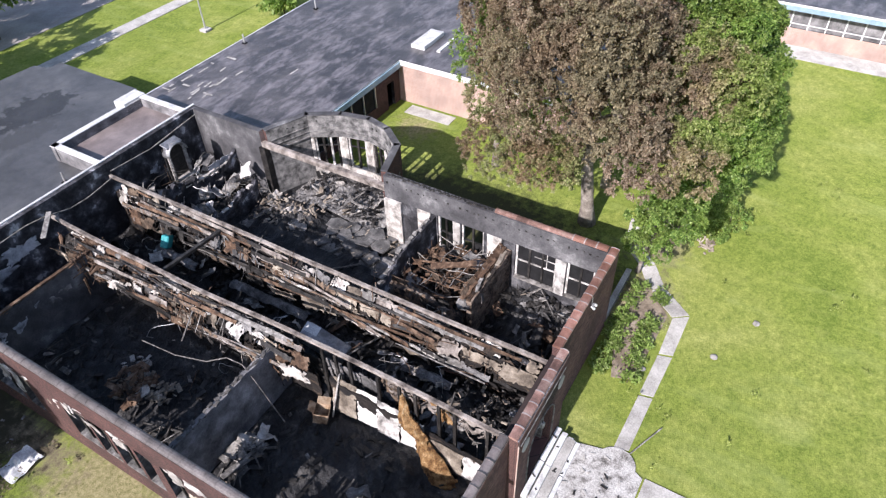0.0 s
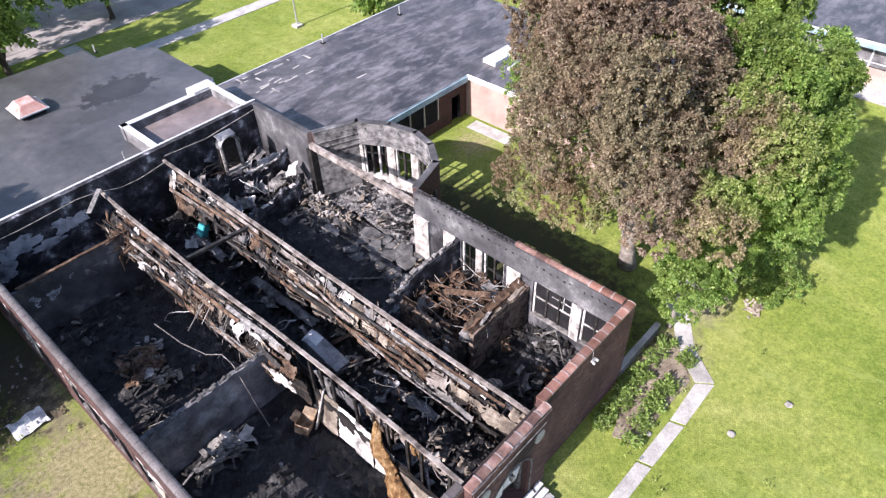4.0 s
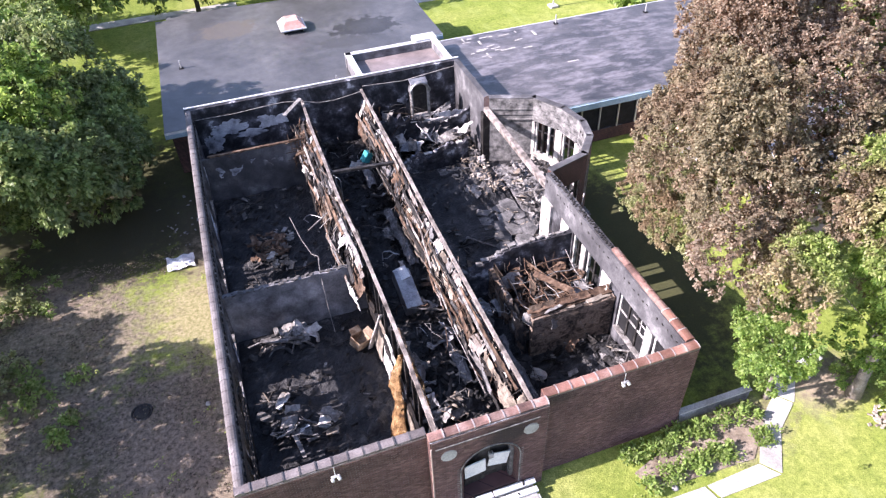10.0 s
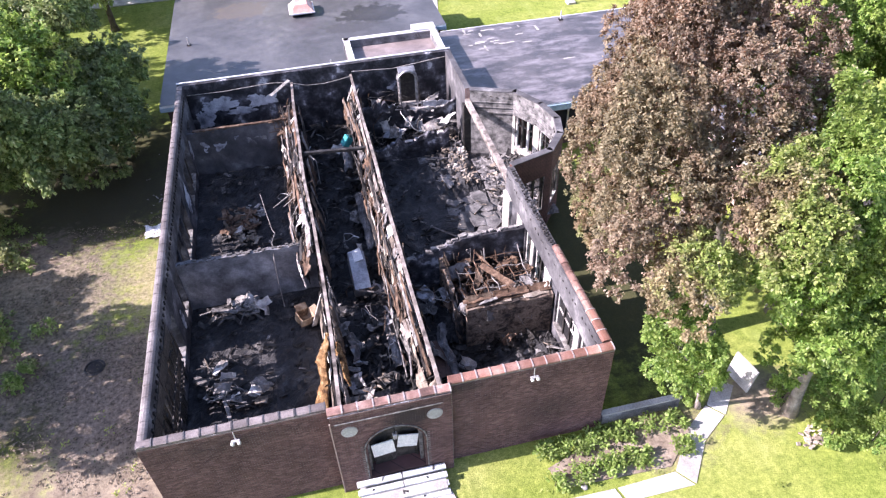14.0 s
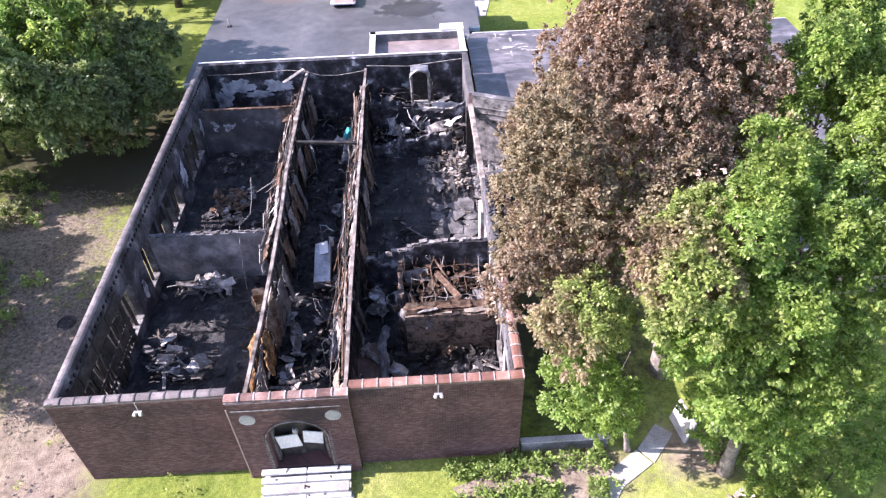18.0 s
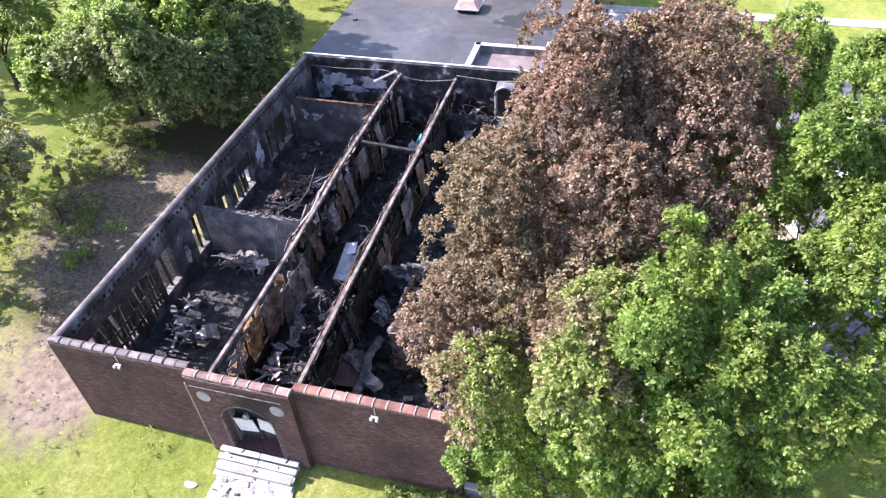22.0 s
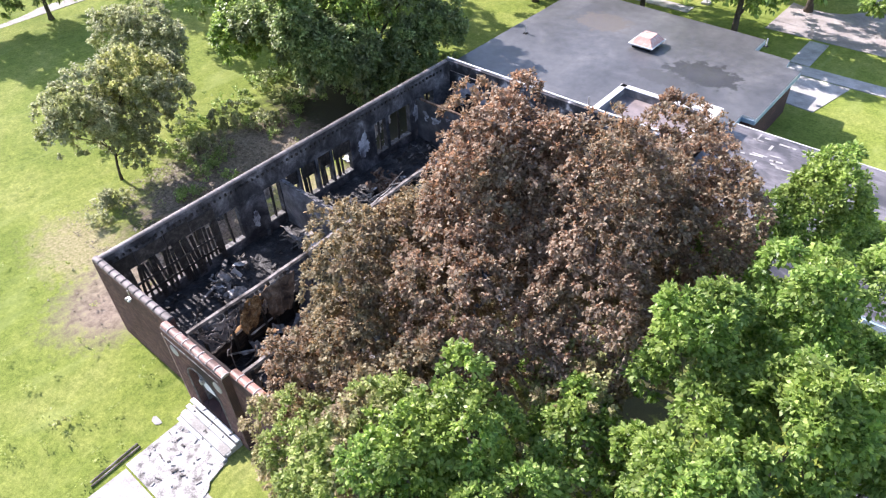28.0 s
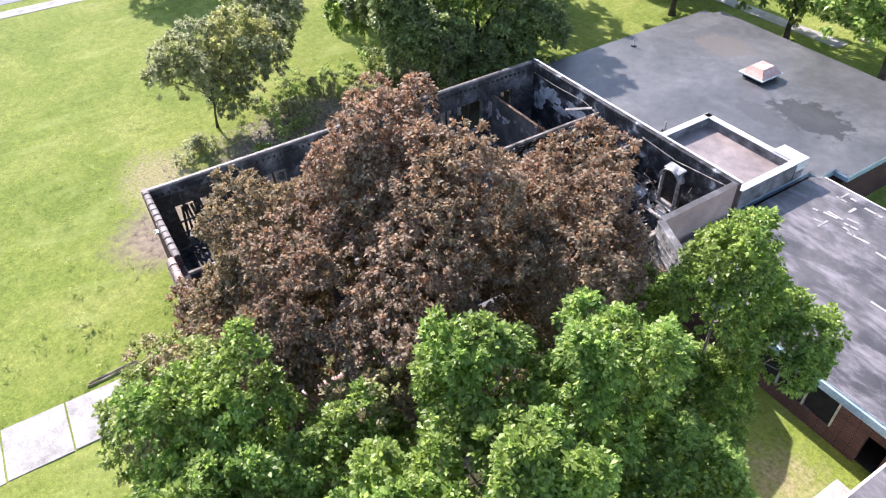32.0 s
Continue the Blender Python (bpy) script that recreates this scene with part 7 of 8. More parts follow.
ZONES = (  # x0, x1, y0, y1, number, base, charred, ashen, pale, rusty
    (1.2, 4.8, 4.8, 7.6, 34, 1.25, 0.25, 0.6, 0.15, 0.0), (4.0, 6.0, 1.2, 3.2, 14, 1.2, 0.4, 0.5, 0.1, 0.0), (1.6, 4.6, 11.0, 12.3, 18, 1.2, 0.15, 0.6, 0.25, 0.0),
    (1.5, 5.5, 13.3, 16.0, 20, 1.2, 0.4, 0.4, 0.2, 0.0), (2.2, 4.2, 18.2, 20.2, 14, 1.2, 0.2, 0.2, 0.3, 0.3), (2.0, 7.0, 21.0, 25.5, 10, 1.2, 0.6, 0.2, 0.2, 0.0),
    (8.5, 12.0, 1.0, 6.5, 26, 1.5, 0.45, 0.4, 0.1, 0.05), (10.6, 12.2, 6.5, 18.0, 20, 1.5, 0.5, 0.3, 0.1, 0.1), (8.3, 12.0, 18.0, 29.5, 16, 1.2, 0.6, 0.3, 0.1, 0.0),
    (12.7, 15.0, 1.0, 8.0, 20, 1.5, 0.4, 0.4, 0.15, 0.05), (15.5, 19.3, 2.5, 5.6, 22, 1.3, 0.4, 0.5, 0.1, 0.0), (15.0, 19.4, 6.5, 10.8, 30, 1.8, 0.5, 0.25, 0.1, 0.15),
    (15.8, 19.4, 18.0, 23.6, 14, 1.3, 0.5, 0.2, 0.3, 0.0), (13.0, 16.8, 12.4, 19.0, 12, 0.95, 0.4, 0.4, 0.2, 0.0), (12.8, 19.4, 24.6, 29.8, 40, 1.7, 0.35, 0.4, 0.25, 0.0), (20.0, 23.3, 16.2, 21.8, 16, 1.3, 0.4, 0.3, 0.3, 0.0))
for x0, x1, y0, y1, n, z, *mix in ZONES:
    spots = [(rg.uniform(x0, x1), rg.uniform(y0, y1), rg.uniform(-30, 30)) for _ in range(max(2, n // 7))]
    for _ in range(n):
        q, k = rg.random(), 0
        while q > sum(mix[:k + 1]) and k < 3:
            k += 1
        me = rg.choice(variants[(m_char, m_ash, m_tanrub, m_rust)[k].name])
        ob = new("charred_plank" if k == 0 else ("ashen_plank", "plaster_scrap", "rusted_strip")[k - 1], me)
        s = rg.uniform(0.35, 0.95)
        cx, cy, turn = rg.choice(spots)
        dx, dy = rg.gauss(0, 0.55), rg.gauss(0, 0.5)
        ob.matrix_world = pose(min(max(cx + dx, x0), x1), min(max(cy + dy, y0), y1), z - 0.1 + 0.4 * math.exp(-2 * (dx * dx + dy * dy)) * rg.random(), rg.gauss(0, 24), rg.gauss(0, 16), turn + rg.gauss(0, 28) + rg.choice((0, 0, 90))) @ Matrix.Scale(s, 4)
        tagged(ob, ("black charred plank fallen among the rubble", "ash-grey burnt plank lying on the rubble", "pale piece of broken plasterboard on the rubble", "rusted metal strip tangled in the rubble")[k], ("plank", "plank", "scrap", "strip")[k], "fallen debris")


def heap(name, x0, x1, y0, y1, z, n, material, label, size=0.4, tall=0.4):
    scraps(name, [((rg.uniform(x0, x1), rg.uniform(y0, y1), z + abs(rg.gauss(0, tall))), (rg.uniform(.3, 1.6) * size, rg.uniform(.15, .8) * size, rg.uniform(.08, .3) * size), (rg.uniform(-35, 35), rg.uniform(-35, 35), rg.uniform(0, 180))) for _ in range(n)], material, label, "debris")


for x0, x1, y0, y1, n, z in ((1, 7.4, 1, 12, 180, 0.85), (1, 7.4, 13.2, 25.6, 180, 0.85), (8.3, 12, 1, 29.5, 700, 1.0), (12.7, 19.4, 0.8, 5.8, 300, 0.95), (14.8, 19.4, 6.4, 10.9, 450, 1.5), (12.8, 15.2, 11.5, 24, 110, 0.86), (12.7, 19.4, 24.5, 29.8, 500, 1.1), (19.5, 23.4, 15.8, 22.2, 180, 1.0)):
    heap("char_debris", x0, x1, y0, y1, z, n * 2 // 3, m_char, "mass of small charred splinters and black lumps", 0.38, 0.2)
    heap("ash_debris", x0, x1, y0, y1, z + 0.08, n // 9, m_ash, "ash-grey splinters over the rubble", 0.24, 0.15)
for x0, x1, y0, y1, n, z in ((16.4, 19.3, 19.2, 23.6, 170, 1.25), (16.8, 19.4, 11.8, 17.5, 40, 0.98), (12.8, 19.3, 24.5, 29.0, 160, 1.4), (9.5, 12, 1.5, 7.0, 60, 1.6)):
    heap("plaster_debris", x0, x1, y0, y1, z, n, m_tanrub, "pale broken plaster lumps over the rubble", 0.26, 0.16)
for x0, x1, y0, y1, n, z in ((14.9, 19.4, 6.3, 10.8, 160, 1.9), (2.2, 4.2, 18.2, 20.0, 50, 1.2), (7.0, 7.9, 24.5, 26.5, 60, 2.5)):
    heap("rusted_debris", x0, x1, y0, y1, z, n, m_rust, "tangle of rusted lath and wire", 0.5, 0.35)
heap("plaster_debris", 3.1, 4.4, 16.8, 18.0, 1.15, 36, m_tanrub, "small pale heap of fallen plaster on the black floor", 0.34, 0.22)
heap("plaster_debris", 3.4, 4.8, 19.4, 20.6, 1.15, 18, m_pale, "small pale heap of fallen plaster on the black floor", 0.34, 0.22)
# torn lath and plaster hanging on the corridor walls: shreds that follow the sagging sheets
for prof, y0, y1, n, m, lab in (
    (BAP[:4], 10.6, 29, 70, m_ruin, "shreds of torn plaster hanging on the corridor wall"),
    (BAP[:4], 17, 27, 50, m_rust, "rusted lath shreds hanging on the corridor wall"),
    (BAP[:4], 13.5, 22, 16, m_pale, "white plaster shreds on the corridor wall"),
    (BBP[:4], 1.5, 29.3, 90, m_char, "shreds of torn lath hanging on the corridor wall"),
    (BBP[:4], 3, 20, 60, m_rust, "rusted lath shreds hanging on the corridor wall"),
    (BBP[:4], 8, 29, 40, m_ash, "pale plaster shreds on the corridor wall"),
    (((12.45, 4.6), (12.6, 3.8), (12.7, 3.0), (12.75, 2.2)), 1.5, 29.3, 60, m_ruin, "shreds of torn plaster hanging on the corridor wall")):
    rows = []
    for _ in range(n):
        q = rg.uniform(0.05, 2.9)
        a = int(q)
        (xa, za), (xb, zb) = prof[a], prof[a + 1]
        f = q - a
        y = rg.uniform(y0, y1)
        if noise.noise((y * 0.45, prof[0][0], n)) < -0.12:
            continue
        steep = math.degrees(math.atan2(zb - za, xb - xa))
        along = rg.random() < 0.45
        rows.append(((xa + (xb - xa) * f + rg.gauss(0, 0.07), y, za + (zb - za) * f + rg.gauss(0, 0.07)), (rg.uniform(.4, 1.5), rg.uniform(.02, .06), 0.02), (rg.uniform(-30, 30), rg.uniform(-12, 12), 90 + rg.uniform(-12, 12)) if along else (rg.uniform(-40, 40), -steep + rg.uniform(-25, 25), rg.uniform(-30, 30))))
    scraps("hanging_lath", rows, m, lab, "lath")

# ---- coping tiles ----


m_joint = mat("pale_mortar_joint", [(0.3, (0.26, 0.22, 0.21)), (0.6, (0.44, 0.4, 0.385))], 2.0, 0.6)


def tile_mesh(name, material, L=0.62, wd=0.52, joint=None, collar=1.1):
    """One glazed coping tile: a saddle with a raised collar at one end."""
    prof = [(-wd / 2, -0.05), (-wd / 2, 0.03), (-wd / 2 + 0.08, 0.08), (0, 0.1), (wd / 2 - 0.08, 0.08), (wd / 2, 0.03), (wd / 2, -0.05)]
    verts, faces = [], []
    for u, g in ((0.0, 1.0), (L * 0.9, 1.0), (L * 0.9, collar), (L, collar)):
        verts += [(u, y * (1.0 + (g - 1) * 0.6), z * g + (0.02 if g > 1 else 0)) for y, z in prof]
    k = len(prof)
    for a in range(3):
        faces += [(a * k + i, a * k + i + 1, (a + 1) * k + i + 1, (a + 1) * k + i) for i in range(k - 1)]
    faces += [tuple(range(k)), tuple(range(3 * k, 4 * k))[::-1]]
    me = bpy.data.meshes.new(name)
    me.from_pydata(verts, [], faces)
    me.materials.append(material)
    me.materials.append(joint or m_joint)
    me.polygons.foreach_set("material_index", [1 if (k - 1) * 2 <= i < (k - 1) * 3 or i == len(faces) - 1 else 0 for i in range(len(faces))])
    return me


t_red, t_dark = tile_mesh("coping_tile", m_tile, 0.62, 0.44), tile_mesh("coping_tile", m_tile_dark, 0.62, 0.38, m_soot)


m_tile_worn = mat("weathered_coping", [(0.3, (0.11, 0.07, 0.06)), (0.48, (0.25, 0.145, 0.12)), (0.7, (0.42, 0.3, 0.26))], 1.4, 0.5, fine=16, bmp=0.3, vary=0.4)
t_left = tile_mesh("coping_tile", m_tile_side, 0.62, 0.37, m_tile_side, 1.004)
t_porch = tile_mesh("coping_tile", m_tile_worn, 0.62, 0.4)
t_worn = tile_mesh("coping_tile", m_tile_worn, 0.62, 0.36, m_tile_worn)


def coping(parent_name, label, p0, p1, z, mesh, first=0.0):
    par = empty(parent_name, label, "coping", "", None, "structure")
    p0, p1 = Vector(p0), Vector(p1)
    d = p1 - p0
    n = round(d.length / 0.62)
    j = 0.15 if mesh is t_left else 1.0
    yaw = math.degrees(math.atan2(d.y, d.x))
    for i in range(n):
        p = p0 + d * (i / n)
        ob = new("coping_tile", mesh if not callable(mesh) else mesh(i / n))
        ob.parent = par
        ob.matrix_world = pose(p.x, p.y, z + j * rg.uniform(-.008, .008), j * rg.uniform(-.6, .6), j * rg.uniform(-.5, .5), yaw + j * rg.uniform(-.5, .5)) @ Matrix.Diagonal((d.length / n / 0.62, 1, 1, 1))
    return par


coping("coping_front_left", "sooted terracotta coping tiles", (0, 0.2), (PX0, 0.2), H + 0.05, t_dark)
coping("coping_porch", "terracotta coping tiles over the entrance", (PX0, PY + 0.25), (PX1, PY + 0.25), H + 0.09, t_porch)
coping("coping_front_right", "red terracotta coping tiles", (PX1, 0.2), (W, 0.2), H + 0.05, t_red)
coping("coping_right", "red terracotta coping tiles, the rest fallen", (W - 0.14, 0.5), (W - 0.14, 7.0), H + 0.05, lambda q: t_red if q < 0.25 else t_worn)
coping("coping_left", "sooted grey coping tiles along the side wall", (0.2, D - 0.6), (0.2, 0.0), H + 0.04, t_left)
bm = bmesh.new()
for i in range(70):
    add_box(bm, (W - 0.2 + rg.uniform(-.12, .12), 7.2 + 0.1 * i, H + 0.02), (rg.uniform(.05, .16), rg.uniform(.05, .14), rg.uniform(.04, .12)))
tagged(part("mortar_stumps", bm, m_char), "black mortar stumps left on the bare wall top", "mortar", "", "stuff")

# ---- fallen grid and lumps of the small office ----
grid = empty("ceiling_grid", "sagging rusted ceiling grid hanging over the small office", "ceiling grid")
for k in range(7):
    x = 15.2 + 0.62 * k
    part("grid_bar", tube([(x + rg.uniform(-.15, .15), y, 3.45 - 0.55 * math.sin((y - 6.3) / 4.6 * math.pi) + rg.uniform(-.08, .08)) for y in np.linspace(6.4, 10.6 - rg.random() * 1.5, 7)], 0.028, 5), m_rust if k % 3 else m_ash, grid)
for k in range(5):
    y = 6.9 + 0.75 * k
    part("grid_bar", tube([(x, y + rg.uniform(-.12, .12), 3.4 - 0.5 * math.sin((y - 6.3) / 4.6 * math.pi) + rg.uniform(-.1, .1)) for x in np.linspace(15.0 + rg.random(), 19.3, 7)], 0.028, 5), m_ash if k % 2 else m_rust, grid)
rw2 = random.Random(93)
for k in range(34):
    x, y = rw2.uniform(15.0, 19.2), rw2.choice((6.0, 6.2, 7.0, 8.2, 9.4, 10.5)) + rw2.uniform(-.15, .15)
    top = 3.5 - 0.4 * math.sin(max(0, y - 6.3) / 4.6 * math.pi)
    L = rw2.uniform(0.5, 1.7)
    part("hanging_wire", tube([(x + 0.25 * q * rw2.uniform(-1, 1), y - 0.12 * q + rw2.uniform(-.06, .06), top - L * q) for q in (0, 0.3, 0.6, 1)], 0.014, 4), m_ash if k % 3 else m_rust, grid)
for k in range(6):
    bm = boxbm((0, 0, 0), (rg.uniform(0.7, 1.9), rg.uniform(0.08, 0.24), 0.03))
    bmesh.ops.subdivide_edges(bm, edges=bm.edges[:], cuts=4, use_grid_fill=True)
    for v in bm.verts:
        v.co += Vector((0.06 * noise.noise(v.co * 3 + Vector((k, 0, 0))), 0.08 * noise.noise(v.co * 2.5 + Vector((0, k, 0))), 0.1 * noise.noise(v.co * 2 + Vector((0, 0, k)))))
    ob = part("lath_sheet", bm, (m_rust, m_ash, m_tanrub)[k % 3])
    ob.matrix_world = pose(15.6 + 0.62 * k + rg.uniform(-.2, .2), 6.15 + rg.uniform(-.25, .4), 3.72 + rg.uniform(-.1, .15), rg.uniform(-25, 25), rg.uniform(-8, 8), rg.uniform(-14, 14))
    tagged(ob, "bent rusted lath sheet lying along the office wall", "lath", "office lath sheets")
bm = boxbm((0, 0, 0), (0.32, 2.6, 0.04))
bmesh.ops.subdivide_edges(bm, edges=bm.edges[:], cuts=5, use_grid_fill=True)
for v in bm.verts:
    v.co.z += 0.16 * noise.noise((v.co.x * 1.5, v.co.y * 1.5, 3))
ob = part("fallen_panel", bm, m_rust)
ob.matrix_world = pose(17.2, 8.2, 3.3, -8, -14, 28)
tagged(ob, "buckled rust-brown ceiling board fallen across the office", "panel")
bm = bmesh.new()
bmesh.ops.create_icosphere(bm, subdivisions=3, radius=0.42)
for v in bm.verts:
    v.co *= 1 + 0.4 * noise.noise(v.co * 2.5) + 0.15 * noise.noise(v.co * 7)
    v.co = Vector((v.co.x + 15.0, v.co.y * 0.9 + 6.3, v.co.z * 0.8 + 3.2))
tagged(part("burnt_bundle", bm, m_ash), "tan-grey burnt bundle slumped over the wall end", "bundle")

hole = empty("manhole_cover", "round dark iron manhole cover in the worn grass", "manhole")
bm = bmesh.new()
bmesh.ops.create_cone(bm, cap_ends=True, segments=24, radius1=0.42, radius2=0.4, depth=0.06, matrix=Matrix.Translation((-4.88, 10.17, 0.02)))
part("cover", bm, m_char, hole)
bm = bmesh.new()
add_tube(bm, [(-4.88 + 0.5 * math.cos(a), 10.17 + 0.5 * math.sin(a), 0.02) for a in np.linspace(0, 2 * math.pi, 20)], 0.06, 6)
part("rim", bm, m_floor, hole, "dirty worn concrete rim")

# ---- twisted metal, cables and torn sheets among the ruins ----
rc = random.Random(61)
for x0, x1, y0, y1, z0, z1, n in ((8.4, 12.0, 1.5, 29.0, 1.2, 2.8, 26), (12.7, 14.8, 1.2, 10.5, 1.2, 3.4, 16), (12.8, 19.3, 24.6, 29.7, 1.3, 4.0, 40), (15.2, 19.2, 6.5, 10.6, 2.0, 3.6, 8), (1.5, 7.2, 13.5, 25.5, 1.0, 1.8, 8), (13.0, 19.0, 11.8, 24.0, 1.0, 1.9, 8)):
    for _ in range(n):
        p = Vector((rc.uniform(x0, x1), rc.uniform(y0, y1), rc.uniform(z0, z1)))
        d = Vector((rc.gauss(0, 1), rc.gauss(0, 1), rc.gauss(-0.2, 0.5))).normalized()
        pts = [p]
        for _ in range(rc.randint(4, 8)):
            d = (d + Vector((rc.gauss(0, 0.5), rc.gauss(0, 0.5), rc.gauss(-0.1, 0.4)))).normalized()
            q = pts[-1] + d * rc.uniform(0.2, 0.5)
            pts.append(Vector((min(max(q.x, x0), x1), min(max(q.y, y0), y1), max(FL + 0.05, min(q.z, z1)))))
        pts.append(Vector((pts[-1].x, pts[-1].y, FL + 0.05)))
        tagged(part("bent_cable", tube(pts, rc.choice((0.015, 0.02, 0.03)), 5), rc.choice((m_ash, m_char, m_rust, m_steel))), "bent burnt cable sticking out of the rubble", "cable", "burnt cables")
for x0, x1, y0, y1, z0, z1, n, ms in ((8.6, 11.8, 1.2, 8.0, 1.3, 2.0, 12, (m_ash, m_char, m_metal)), (10.0, 11.9, 8.0, 28.5, 1.2, 2.0, 14, (m_ash, m_metal, m_char, m_pale)), (13.0, 19.0, 24.8, 29.5, 1.4, 3.0, 38, (m_ash, m_pale, m_metal, m_greyboard, m_plain, m_pale)), (12.8, 14.6, 1.5, 10.5, 1.3, 2.2, 8, (m_ash, m_metal, m_rust)), (15.4, 19.0, 1.6, 5.4, 1.2, 1.5, 6, (m_ash, m_rust, m_char)), (16.6, 19.2, 19.5, 23.4, 1.2, 1.5, 9, (m_pale, m_ash, m_pale)), (20.2, 23.2, 16.5, 21.5, 1.1, 1.4, 6, (m_pale, m_ash)), (1.5, 4.6, 5.0, 7.4, 1.1, 1.45, 8, (m_pale, m_ash, m_plain)), (1.8, 4.6, 11.2, 12.2, 1.0, 1.3, 6, (m_pale, m_ash)), (2.5, 4.1, 18.3, 20.0, 1.1, 1.4, 5, (m_pale, m_tanrub))):
    for _ in range(n):
        k = rc.random() * 50
        bm = boxbm((0, 0, 0), (rc.uniform(0.5, 1.3), rc.uniform(0.35, 0.8), 0.02))
        bmesh.ops.subdivide_edges(bm, edges=bm.edges[:], cuts=5, use_grid_fill=True)
        for v in bm.verts:
            v.co += Vector((0.1 * noise.noise(v.co * 3 + Vector((k, 0, 0))), 0.1 * noise.noise(v.co * 3 + Vector((0, k, 0))), 0.3 * noise.noise(v.co * 1.8 + Vector((0, 0, k))) + 0.1 * noise.noise(v.co * 6 + Vector((k, k, 0)))))
        ob = part("crumpled_sheet", bm, rc.choice(ms))
        ob.matrix_world = pose(rc.uniform(x0, x1), rc.uniform(y0, y1), rc.uniform(z0, z1), rc.uniform(-45, 45), rc.uniform(-45, 45), rc.uniform(0, 180))
        tagged(ob, "crumpled scorched sheet lying on the rubble", "sheet", "crumpled sheets")

for k, (x, y, z, L, wd, rx, ry, rz, m) in enumerate(((16.3, 8.8, 2.75, 2.2, 0.35, 18, -10, 60, m_brownboard), (17.9, 9.4, 2.8, 2.0, 0.4, -16, 12, 35, m_rust), (17.2, 7.5, 2.6, 1.8, 0.3, 12, 20, -15, m_char), (18.7, 7.6, 2.6, 1.5, 0.7, -20, -14, 80, m_greyboard), (15.5, 9.9, 2.5, 1.4, 0.8, 25, 5, 20, m_greyboard), (13.8, 28.2, 2.6, 1.9, 0.9, 30, 12, 20, m_metal), (18.3, 28.6, 2.9, 1.6, 0.9, -28, 14, 75, m_greyboard), (17.6, 25.6, 2.3, 1.8, 0.7, 34, -10, 10, m_pale), (14.6, 25.4, 2.2, 1.7, 0.9, -22, 18, 140, m_metal))):
    bm = boxbm((0, 0, 0), (L, wd, 0.025))
    bmesh.ops.subdivide_edges(bm, edges=bm.edges[:], cuts=6, use_grid_fill=True)
    for v in bm.verts:
        v.co += Vector((0.12 * noise.noise(v.co * 2.5 + Vector((k, 0, 0))), 0.12 * noise.noise(v.co * 2.5 + Vector((0, k, 0))), 0.22 * noise.noise(v.co * 1.4 + Vector((0, 0, k * 3))) + 0.06 * noise.noise(v.co * 6 + Vector((k, k, 0)))))
    ob = part("fallen_panel", bm, m)
    ob.matrix_world = pose(x, y, z, rx, ry, rz)
    tagged(ob, "buckled scorched panel fallen across the burnt room", "panel", "fallen panels")

for k, (x0, x1, y, zf) in enumerate(((14.4, 18.6, 26.9, lambda x: 3.1 + 0.12 * math.sin(x * 1.3)), (14.0, 18.2, 24.2, lambda x: 2.6 - 0.16 * (18.4 - x)), (12.8, 19.5, 11.0, lambda x: cross_top(19.6 - x)))):
    bm = bmesh.new()
    x = x0
    while x < x1:
        L = rc.uniform(0.15, 0.5)
        add_box(bm, (x, y + rc.uniform(-.06, .06), zf(x) + rc.uniform(-.05, .1)), (L, rc.uniform(.12, .26), rc.uniform(.05, .16)), (rc.uniform(-8, 8), rc.uniform(-8, 8), rc.uniform(-10, 10)))
        x += L * rc.uniform(0.7, 1.3)
    tagged(part("plaster_edge", bm, m_pale if k < 2 else m_ash), "broken pale top edge of the burnt partition", "plaster", "", "stuff")

# ---- low growth and litter under the maples ----
for i, (x, y, z, r, h, n) in enumerate(((31.4, -1.8, 1.5, 1.6, 1.6, 6500), (33.8, -2.4, 2.0, 1.9, 2.1, 7500), (29.4, -0.9, 0.7, 0.9, 0.8, 2200), (36.0, -1.0, 2.0, 1.9, 2.2, 6000), (30.6, -3.2, 0.7, 1.1, 0.9, 2400), (32.2, -4.0, 0.8, 1.3, 1.0, 3000), (3.1, -5.9, 0.1, 0.8, 0.25, 500), (-12.4, 6.0, 0.5, 1.3, 0.6, 2200), (-11.0, 4.4, 0.3, 1.0, 0.4, 1200), (-12.0, 15.4, 0.5, 1.2, 0.6, 1600))):
    b = empty("shrub", "low spreading green shrub" if i < 6 else "flat tuft of coarse weeds in the lawn", "shrub", "low shrubs")
    leaves("foliage", [((x, y, z), (r, r, h), n)], m_leaf if i < 6 else m_greygreen, b, 0.15, 900 + i)
    part("stem", tube([(x, y, -0.05), (x + 0.1, y + 0.05, max(0.1, z))], 0.04, 6, 0.015), m_barkd, b)
scraps("white_rubble", [((rc.gauss(29.5, 0.35), rc.gauss(-3.2, 0.25), 0.08 + abs(rc.gauss(0, 0.06))), (rc.uniform(.08, .35), rc.uniform(.06, .22), rc.uniform(.03, .1)), (rc.uniform(-25, 25), rc.uniform(-25, 25), rc.uniform(0, 180))) for _ in range(34)], m_tanrub, "heap of broken white plaster on the grass", "rubble")
scraps("landing_litter", [((rc.uniform(8.4, 12.3), rc.uniform(-4.7, -1.7), 0.1), (rc.uniform(.05, .4), rc.uniform(.03, .12), 0.04), (rc.uniform(-8, 8), rc.uniform(-8, 8), rc.uniform(0, 180))) for _ in range(8)], m_char, "charred splinters strewn over the landing", "litter")
